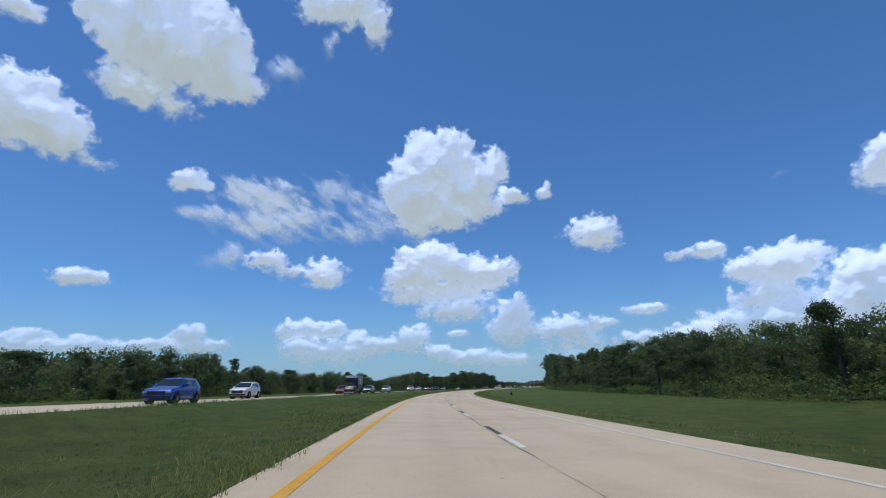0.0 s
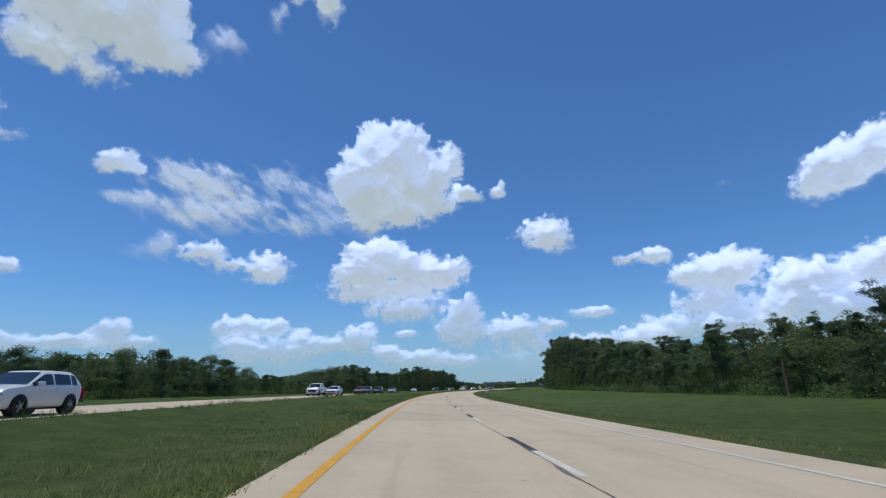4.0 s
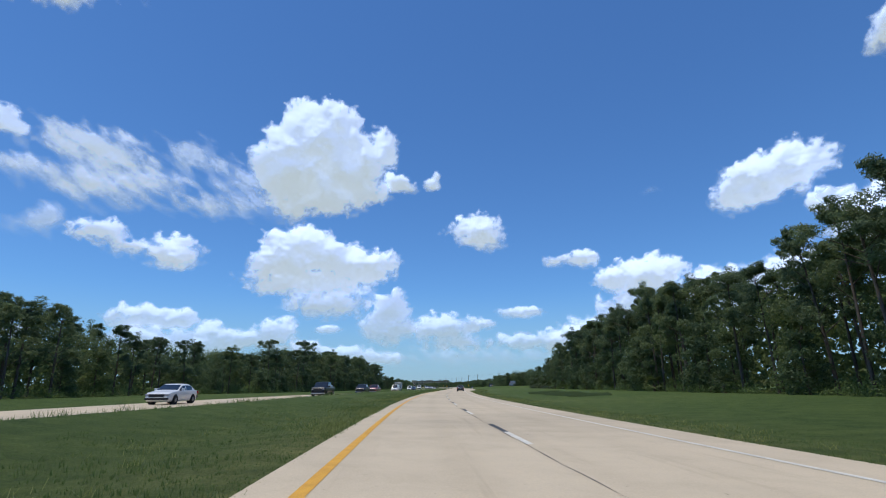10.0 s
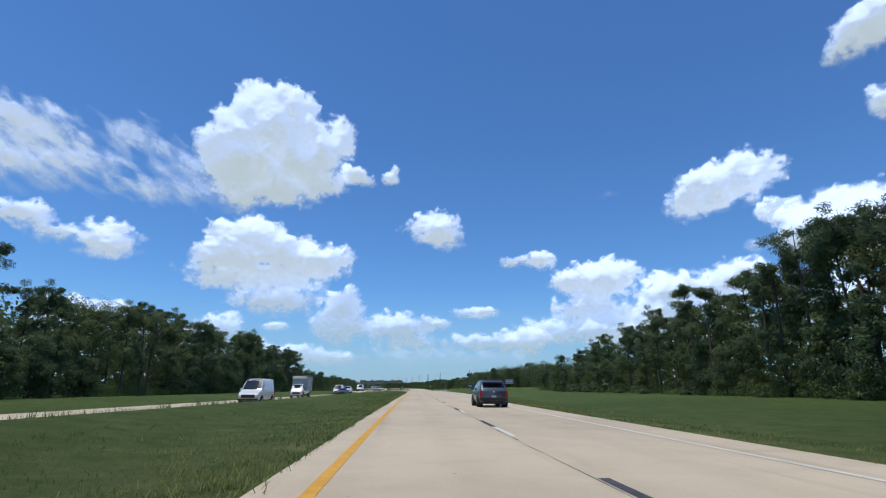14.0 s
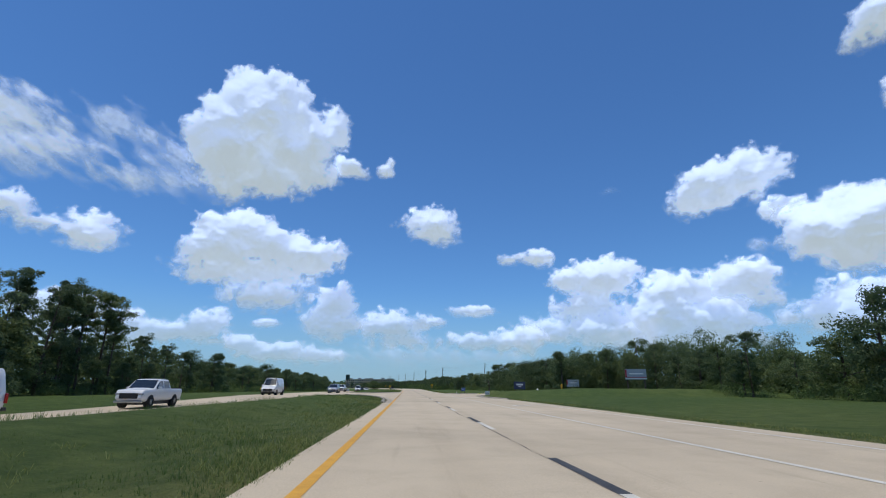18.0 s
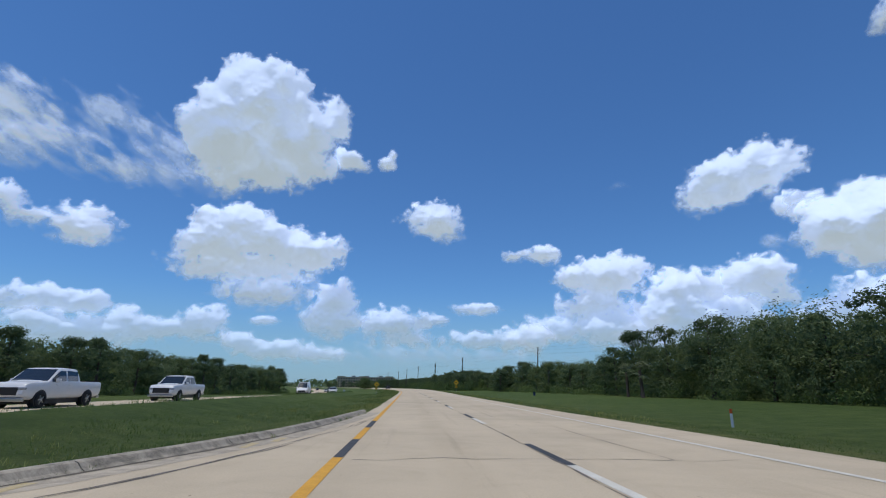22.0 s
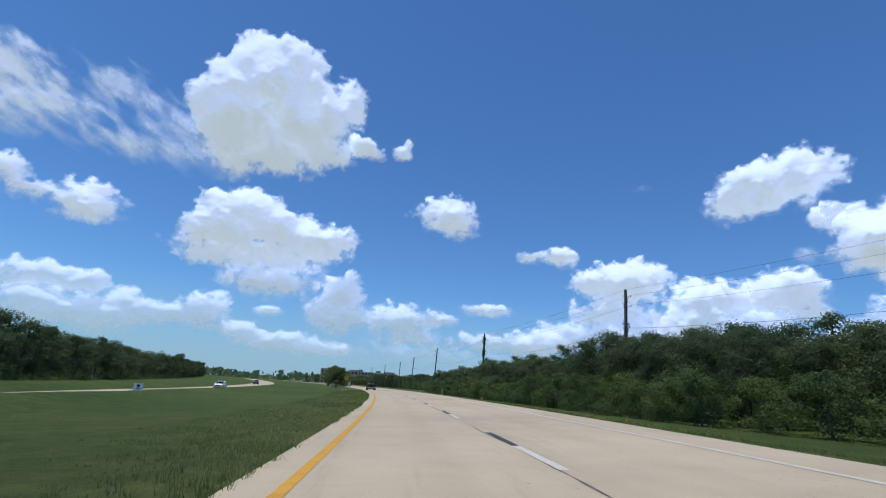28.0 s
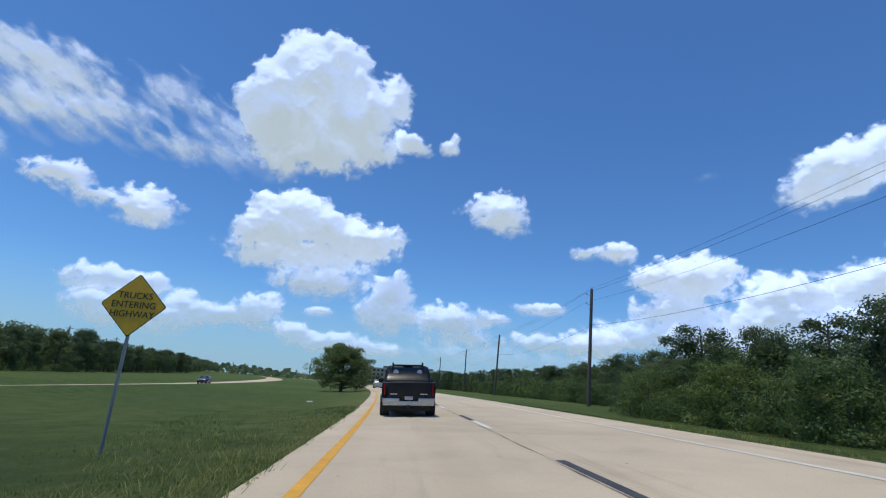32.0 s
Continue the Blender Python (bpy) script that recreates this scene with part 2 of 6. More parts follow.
def grass_ground():
    m, n, l, b = nodes_of("mown_grass")
    big = ramp(n, l, noise_at(n, l, 0.035, 5, 0.6), [(0.3, (0.066, 0.105, 0.036)), (0.52, (0.085, 0.125, 0.043)), (0.72, (0.115, 0.146, 0.055))])
    mid = ramp(n, l, noise_at(n, l, 0.9, 6, 0.7), [(0.3, (0.62, 0.7, 0.62)), (0.7, (1.28, 1.2, 1.12))])
    dry = n.new("ShaderNodeAttribute")
    dry.attribute_name = "dry"
    patchy = n.new("ShaderNodeMath")
    patchy.operation = "MULTIPLY"
    l.new(dry.outputs["Fac"], patchy.inputs[0])
    l.new(ramp(n, l, noise_at(n, l, 0.45, 6, 0.7, warp=0.5), [(0.3, (0.1,) * 3), (0.68, (1,) * 3)]), patchy.inputs[1])
    big = mixed(n, l, patchy.outputs[0], big, (0.215, 0.212, 0.095))
    fine = noise_at(n, l, 14, 5, 0.75)
    g = ramp(n, l, fine, [(0.25, (0.55, 0.6, 0.5)), (0.75, (1.35, 1.3, 1.2))])
    l.new(mixed(n, l, 1.0, mixed(n, l, 1.0, big, mid, "MULTIPLY"), g, "MULTIPLY"), b.inputs["Base Color"])
    b.inputs["Roughness"].default_value, b.inputs["Specular IOR Level"].default_value = 0.95, 0.1
    bumped(n, l, b, fine, 0.9, 0.12)
    return m


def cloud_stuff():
    """White water droplets, thinning out softly towards the rim; an added glow stands in for light scattered inside the
    cloud, so even its shaded side is pale.
    """
    m, n, l, b = nodes_of("cloud")
    att = n.new("ShaderNodeAttribute")
    att.attribute_name = "body"
    nz = noise_at(n, l, 0.02, 6, 0.62, warp=0.3)
    add = n.new("ShaderNodeMath")
    add.operation = "MULTIPLY_ADD"
    l.new(nz, add.inputs[0])
    add.inputs[1].default_value = 0.30
    l.new(att.outputs["Fac"], add.inputs[2])
    mp = n.new("ShaderNodeMapRange")
    mp.interpolation_type = "SMOOTHSTEP"
    mp.inputs["From Min"].default_value, mp.inputs["From Max"].default_value = 0.10, 1.02
    l.new(add.outputs[0], mp.inputs["Value"])
    far = n.new("ShaderNodeAttribute")
    far.attribute_name = "clear"
    thin = n.new("ShaderNodeMath")
    thin.operation = "MULTIPLY"
    l.new(mp.outputs[0], thin.inputs[0]), l.new(far.outputs["Fac"], thin.inputs[1])
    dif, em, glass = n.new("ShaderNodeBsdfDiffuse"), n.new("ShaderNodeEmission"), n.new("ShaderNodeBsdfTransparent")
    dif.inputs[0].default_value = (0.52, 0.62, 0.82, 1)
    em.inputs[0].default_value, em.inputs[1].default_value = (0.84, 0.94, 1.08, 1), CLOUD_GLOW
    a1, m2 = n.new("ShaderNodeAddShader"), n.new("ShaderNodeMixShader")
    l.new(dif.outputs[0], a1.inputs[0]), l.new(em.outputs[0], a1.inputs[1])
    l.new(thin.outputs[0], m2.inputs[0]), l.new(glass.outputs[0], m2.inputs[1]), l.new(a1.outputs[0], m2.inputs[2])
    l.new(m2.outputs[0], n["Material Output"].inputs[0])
    return m


# glow given to the clouds in place of light scattered within them
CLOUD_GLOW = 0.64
CONCRETE = road_concrete("road_concrete", (0.565, 0.465, 0.325))
GUTTER = surface("gutter_dirt", (0.07, 0.06, 0.045), (0.20, 0.17, 0.13), 2.5, 30, 0.95, 0.5)
KERB = concrete("kerb_concrete", (0.40, 0.35, 0.27), mildew=0.38)
PAN = concrete("gutter_concrete", (0.47, 0.40, 0.30), mildew=0.6)
GRASS = grass_ground()
YELLOW = surface("yellow_paint", (0.62, 0.30, 0.02), (0.78, 0.40, 0.03), 3, 60, 0.7, 0.2)
FADED = surface("faded_yellow_paint", (0.50, 0.42, 0.28), (0.52, 0.39, 0.16), 4, 60, 0.8, 0.2)
WHITE = surface("white_paint", (0.60, 0.56, 0.47), (0.76, 0.72, 0.63), 2, 60, 0.7, 0.2)
BLACK = surface("black_paint", (0.035, 0.036, 0.038), (0.07, 0.07, 0.07), 2, 60, 0.75, 0.2)
TAR = surface("joint_tar", (0.08, 0.072, 0.062), (0.26, 0.22, 0.18), 3, 50, 0.9, 0.2)
PINE = leaf("pine_needles", (0.125, 0.175, 0.096), (0.185, 0.235, 0.115), 0.55, 0.25)
OAK = leaf("oak_leaves", (0.102, 0.148, 0.073), (0.158, 0.210, 0.092), 0.55, 0.25)
SHRUB = leaf("shrub_leaves", (0.100, 0.158, 0.058), (0.190, 0.262, 0.096), 0.55, 0.25)
PALM = leaf("palm_fronds", (0.04, 0.065, 0.022), (0.13, 0.165, 0.06), 0.25)
SEEDED = leaf("seeded_grass", (0.17, 0.205, 0.058), (0.37, 0.38, 0.15), 0.5, 0.1)
BLADE = leaf("grass_blades", (0.105, 0.170, 0.048), (0.23, 0.285, 0.10), 0.5, 0.1)
BARK = surface("pine_bark", (0.06, 0.042, 0.03), (0.17, 0.13, 0.10), 3, 18, 0.95, 0.8, stretch=(1, 1, 0.25))
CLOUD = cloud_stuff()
# ---- mesh helpers ----
def mesh_ob(name, verts, faces, material, parent=None, label="", smooth=False):
    me = bpy.data.meshes.new(name)
    me.from_pydata([tuple(map(float, v)) for v in verts], [], faces)
    me.materials.append(material)
    if smooth:
        me.polygons.foreach_set("use_smooth", [True] * len(me.polygons))
    me.update()
    ob = new(name, me)
    ob.parent = parent
    if label:
        tagged(ob, label)
    return ob


def part(name, bm, material, parent=None, label="", smooth=False):
    """One bmesh as one mesh object under its thing."""
    me = bpy.data.meshes.new(name)
    bmesh.ops.recalc_face_normals(bm, faces=bm.faces)
    bm.to_mesh(me)
    bm.free()
    me.materials.append(material)
    if smooth:
        me.polygons.foreach_set("use_smooth", [True] * len(me.polygons))
    ob = new(name, me)
    ob.parent = parent
    if label:
        tagged(ob, label)
    return ob


def thing(name, label, category, group="", m=None, kind=""):
    ob = new(name)
    ob.empty_display_size = 0.2
    tagged(ob, label, category, group, kind)
    if m is not None:
        ob.matrix_world = m
    return ob


def quick_mesh(name, verts, tris, material, parent=None, label=""):
    """A mesh from arrays of corners and triangles."""
    me = bpy.data.meshes.new(name)
    verts = np.asarray(verts, dtype=np.float32)
    tris = np.asarray(tris, dtype=np.int32)
    k = tris.shape[1]
    me.vertices.add(len(verts))
    me.vertices.foreach_set("co", verts.ravel())
    me.loops.add(tris.size)
    me.loops.foreach_set("vertex_index", tris.ravel())
    me.polygons.add(len(tris))
    me.polygons.foreach_set("loop_start", np.arange(0, tris.size, k, dtype=np.int32))
    me.update(calc_edges=True)
    me.materials.append(material)
    ob = new(name, me)
    ob.parent = parent
    if label:
        tagged(ob, label)
    return ob


# ---- ground ----
YELLOW_AT, LANE_AT, WHITE_AT = -1.26, 2.40, 6.15
FIELD = 0.0


def ease(u):
    u = np.clip(u, 0.0, 1.0)
    return u * u * (3 - 2 * u)


def left_edge(s):
    """Left side of the paving; it bulges into the median crossing."""
    return np.interp(s, [0, 530, 545, 556, 562, 568, 572, 574, 602, 604, 606.5, 609.7, 613, 616.2, 621, 628, 640, 2600], [-1.95, -1.95, -2.1, -3.0, -4.0, -5.5, -7.0, -8.0, -8.0, -7.2, -5.9, -4.75, -3.8, -3.1, -2.5, -1.95, -1.95, -1.95])


def right_edge(s):
    """Right side of the paving; it widens into a turn lane before the crossing."""
    return np.interp(s, [0, 430, 470, 550, 562, 570, 576, 596, 604, 640, 2600], [7.6, 7.6, 10.9, 10.9, 9.6, 10.0, 11.6, 11.6, 8.0, 7.6, 7.4])


def far_side(s):
    """Near edge of the other carriageway."""
    return -12.2 - 17.0 * ease((s - 690) / 160)


FAR_WIDE = 9.6


def lie(s, side):
    """Height of the plain slope of the land, as the banked road sets it."""
    bank = np.interp(s, S_STEP, BANK)
    left = bank * np.where(side < -14, -14 + (side + 14) * 0.3, side)
    left = left * (1 - ease((-side - 62) / 50))
    rise = np.interp(s, [0, 150, 300, 480, 700, 1000], [-0.25, -0.2, 0.0, 0.15, 0.3, 0.5])
    hi = right_edge(s)
    right = np.where(side > hi, bank * hi + (rise - bank * hi) * ease((side - hi) / 14.0), bank * side)
    return np.where(side < 0, left, right)


def height(s, side):
    """Height of the earth surface, with the shallow ditches beside the paving."""
    lo, hi = left_edge(s), right_edge(s)
    a = far_side(s)
    out = np.where(side < lo, lo - side, np.where(side > hi, side - hi, 0.0))
    d = np.where(side > a, side - a, np.where(side < a - FAR_WIDE, a - FAR_WIDE - side, 0.0))
    gap = np.minimum(out, d)
    nose = ease((s - 535) / 12.0) * ease((571.5 - s) / 1.5) * (side < 0)
    dip = (0.22 - 0.36 * nose) * ease((gap - 0.5) / 3.0) * ease((26 - side) / 8.0) * ease((side + 32) / 6.0)
    hump = 1.0 * ease((s - 560.0) / 8.0) * ease((574.6 - s) / 2.6) * ease((side - 11.0) / 1.6) * ease((60 - side) / 10.0)
    crossing = ((s > 571) & (s < 605) & (side < 0)) | ((s > 574) & (s < 600) & (side > 0))
    sink = np.interp(s, [28, 85, 200, 254, 310, 365, 417, 500, 530, 566, 770, 790, 810], [-0.15, 0.0, 0.0, 0.08, 0.2, 0.2, 0.33, 0.42, 0.45, 0.0, 0.0, 0.3, 0.6]) * (1 - ease((d - 0.3) / 4.0))
    berm = np.interp(s, [14, 240, 295, 348, 402, 483, 530, 566, 606, 618, 760, 800], [0.26, 0.26, 0.38, 0.41, 0.55, 0.56, 0.62, 0.0, 0.0, 0.48, 0.52, 0.68]) * ease(d / 1.4) * (1 - ease((d - 1.6) / 5.0)) * (side > a)
    return lie(s, side) - np.where(crossing, 0.0, dip) - sink + berm + hump


def sheet(name, s_list, sides, lift, material, parent=None, label=""):
    """A strip of surface along the road; sides are functions of s, lift the height above the earth."""
    verts, faces = [], []
    w = len(sides)
    for s in s_list:
        for f in sides:
            side = f(s) if callable(f) else f
            x, y = road(s, side)
            verts.append((x, y, float(height(s, side)) + lift))
    for i in range(len(s_list) - 1):
        for j in range(w - 1):
            k = i * w + j
            faces.append((k, k + 1, k + w + 1, k + w))
    ob = mesh_ob(name, verts, faces, material, parent, label)
    if material is CONCRETE:
        for key, vals in (("side", [float(f(s)) if callable(f) else f for s in s_list for f in sides]), ("along", [float(s) for s in s_list for f in sides])):
            ob.data.attributes.new(key, "FLOAT", "POINT").data.foreach_set("value", vals)
    return ob


def build_ground():
    ss = np.concatenate([np.arange(-120, 556, 4.0), np.arange(556, 580, 1.0), np.arange(580, 1000, 4.0), np.arange(1000, 1701, 25.0)])
    sides = np.concatenate([[-260, -180, -120, -90, -70, -60], np.arange(-56, -24, 2.0), np.arange(-24, 18, 0.5), np.arange(18, 40, 2.0), [45, 55, 70, 100, 150, 220]])
    S, L = np.meshgrid(ss, sides, indexing="ij")
    X, Y = road(S, L)
    Z = height(S, L) - 0.025
    road_cut = ((L > left_edge(S) + 0.5) & (L < right_edge(S) - 0.5)) | ((L < far_side(S) - 0.5) & (L > far_side(S) - FAR_WIDE + 0.5))
    road_cut |= (S > 573) & (S < 602) & (L < 0) & (L > -14) | (S > 578) & (S < 596) & (L > 0) & (L < 40)
    Z = np.where(road_cut, Z - 0.12, Z)
    n, w = S.shape
    verts = list(zip(X.ravel(), Y.ravel(), Z.ravel()))
    faces = [(i * w + j, i * w + j + 1, (i + 1) * w + j + 1, (i + 1) * w + j) for i in range(n - 1) for j in range(w - 1)]
    ring = [j for j in range(w)] + [i * w + w - 1 for i in range(1, n)] + [(n - 1) * w + j for j in range(w - 2, -1, -1)] + [i * w for i in range(n - 2, 0, -1)]
    # the land beyond, out to the horizon
    mx, my = -180.0, 700.0
    bm = bmesh.new()
    edge = [bm.verts.new(verts[k]) for k in ring]
    rim = [bm.verts.new((mx + 4600 * math.cos(2 * math.pi * k / 72), my + 4600 * math.sin(2 * math.pi * k / 72), FIELD - 0.2)) for k in range(72)]
    for loop in (edge, rim):
        for p, q in zip(loop, loop[1:] + loop[:1]):
            bm.edges.new((p, q))
    bmesh.ops.triangle_fill(bm, use_beauty=True, use_dissolve=False, edges=bm.edges[:], normal=(0, 0, 1))
    place = {v: k for v, k in zip(edge, ring)}
    for v in rim:
        place[v] = len(verts)
        verts.append(tuple(v.co))
    for f in bm.faces:
        faces.append(tuple(place[v] for v in (f.verts if f.normal.z > 0 else reversed(f.verts))))
    bm.free()
    ob = mesh_ob("ground", verts, faces, GRASS, smooth=True)
    gap = np.where(L < left_edge(S), left_edge(S) - L, np.where(L > right_edge(S), L - right_edge(S), 0.0))
    dry = np.concatenate([(0.75 * np.exp(-np.maximum(gap, 0) / 2.6)).ravel(), np.zeros(len(verts) - S.size)])
    ob.data.attributes.new("dry", "FLOAT", "POINT").data.foreach_set("value", dry.astype(np.float32))
    tagged(ob, "mown green grass verge and median beside the highway", "ground", kind="structure")


build_ground()
S_ROAD = np.concatenate([np.arange(-60, 536, 4.0), np.arange(536, 668, 1.0), np.arange(668, 960, 4.0), np.arange(960, 1601, 12.0)])
pavement = sheet("road_near", S_ROAD, [left_edge, YELLOW_AT, 0.6, LANE_AT, 4.2, WHITE_AT, right_edge], 0.0, CONCRETE)
tagged(pavement, "pale worn concrete highway carriageway with tarred joints", "road", kind="structure")
other_road = sheet("road_far", S_ROAD, [lambda s: far_side(s) - FAR_WIDE, lambda s: far_side(s) - 4.8, far_side], 0.01, CONCRETE)
tagged(other_road, "pale concrete carriageway for oncoming traffic", "road", kind="structure")
crossing = sheet("road_crossing", np.arange(574.0, 605.1, 1.0), [lambda s: far_side(s) + 0.02, -10.0, lambda s: float(left_edge(s)) - 0.01], 0.004, CONCRETE)
tagged(crossing, "pale concrete median crossing between the carriageways", "road", kind="structure")
side_road = sheet("road_side", np.arange(576.0, 598.1, 1.0), [lambda s: float(right_edge(s)) + 0.01, 14, 18, 24, 30, 37, 43], 0.004, CONCRETE)
tagged(side_road, "pale concrete side road joining the highway", "road", kind="structure")


def line(name, s0, s1, side, width, material, parent, lift=0.006, step=4.0):
    ss = np.append(np.arange(s0, s1, step), s1)
    side_f = side if callable(side) else (lambda s: side)
    return sheet(name, ss, [lambda s: side_f(s) - width / 2, lambda s: side_f(s) + width / 2], lift, material, parent)


DASH_AT = 29.3   # far end of one black dash along the road
line("yellow_line", -40, 545, YELLOW_AT, 0.17, YELLOW, pavement)
line("yellow_line", 621.6, 1200, YELLOW_AT, 0.17, YELLOW, pavement)
for k in range(12):
    line("yellow_dash", 545.0 + 6.39 * k, 548.3 + 6.39 * k, YELLOW_AT, 0.17, YELLOW, pavement, step=1.5)
    line("black_dash", 548.3 + 6.39 * k, 551.3 + 6.39 * k, YELLOW_AT, 0.17, BLACK, pavement, step=1.5)
line("yellow_line", 548, 566, lambda s: np.interp(s, [548, 556, 560, 566], [-1.75, -2.1, -2.75, -4.1]), 0.11, FADED, pavement, step=1.0)
line("edge_line", -40, 430, WHITE_AT, 0.15, WHITE, pavement)
line("edge_line", 430, 1200, WHITE_AT, 0.15, WHITE, pavement)
line("turn_lane_line", 440, 562, lambda s: right_edge(s) - 1.15, 0.15, WHITE, pavement)
def crack(s0, s1, side, width, wobble, seed, name="crack", material=None, lift=0.004):
    """An uneven crack along the road: it wanders, swells and closes."""
    rng = random.Random(seed)
    side_f = side if callable(side) else (lambda s: side)
    ss = np.arange(s0, s1, 0.7)
    mid, wide = {}, {}
    drift = 0.0
    for s in ss:
        drift = drift * 0.85 + rng.gauss(0, wobble)
        mid[s], wide[s] = side_f(s) + drift, width * rng.uniform(0.04, 1.0) ** 1.5
    return sheet(name, ss, [lambda s: mid[s] - wide[s] / 2, lambda s: mid[s] + wide[s] / 2], lift, material or TAR, pavement)


for k in range(62):
    crack(-40 + 20 * k, -22 + 20 * k + (k * 7 % 5), LANE_AT - 0.11, 0.06, 0.016, 40 + k, "joint")
for s0, s1, side, seed in ((612, 628, 4.3, 1), (690, 700, 4.25, 2), (618, 634, 3.4, 7), (630, 641, 5.2, 8), (559, 578, lambda s: -1.95 + 0.02 * (s - 559), 12)):
    crack(s0, s1, side, 0.03, 0.03, seed)
for s, side, seed in ((588.5, 1, 22), (612.0, 1, 24), (644.0, 1, 25)):
    rng = random.Random(seed)
    lat = np.arange(-1.0, 5.6, 0.5)
    drift = {round(float(q), 2): rng.gauss(0, 0.07) for q in lat}
    verts, faces = [], []
    for i, q in enumerate(lat):
        w = 0.02 * rng.uniform(0.2, 1.0)
        for e in (-w, w):
            p = s + drift[round(float(q), 2)] + e
            verts.append((*map(float, road(p, q)), float(height(p, q)) + 0.004))
        if i:
            faces.append((2 * i - 2, 2 * i, 2 * i + 1, 2 * i - 1))
    mesh_ob("crack", verts, faces, TAR, pavement)
for k in range(-4, 80):
    s = DASH_AT + 12.19 * k
    line("black_dash", s - 3.05, s, LANE_AT, 0.16, BLACK, pavement, step=1.6)
    line("white_dash", s - 6.1, s - 3.05, LANE_AT, 0.16, WHITE, pavement, step=1.6)
line("edge_line", -40, 565, lambda s: far_side(s) - 0.9, 0.13, YELLOW, other_road, 0.008)
line("edge_line", 610, 1200, lambda s: far_side(s) - 0.9, 0.13, YELLOW, other_road, 0.008)
line("edge_line", -40, 1200, lambda s: far_side(s) - 8.2, 0.13, WHITE, other_road, 0.008)
for k in range(-4, 80):
    line("white_dash", DASH_AT + 12.19 * k, DASH_AT + 12.19 * k + 3.05, lambda s: far_side(s) - 4.55, 0.13, WHITE, other_road, 0.008, 1.6)


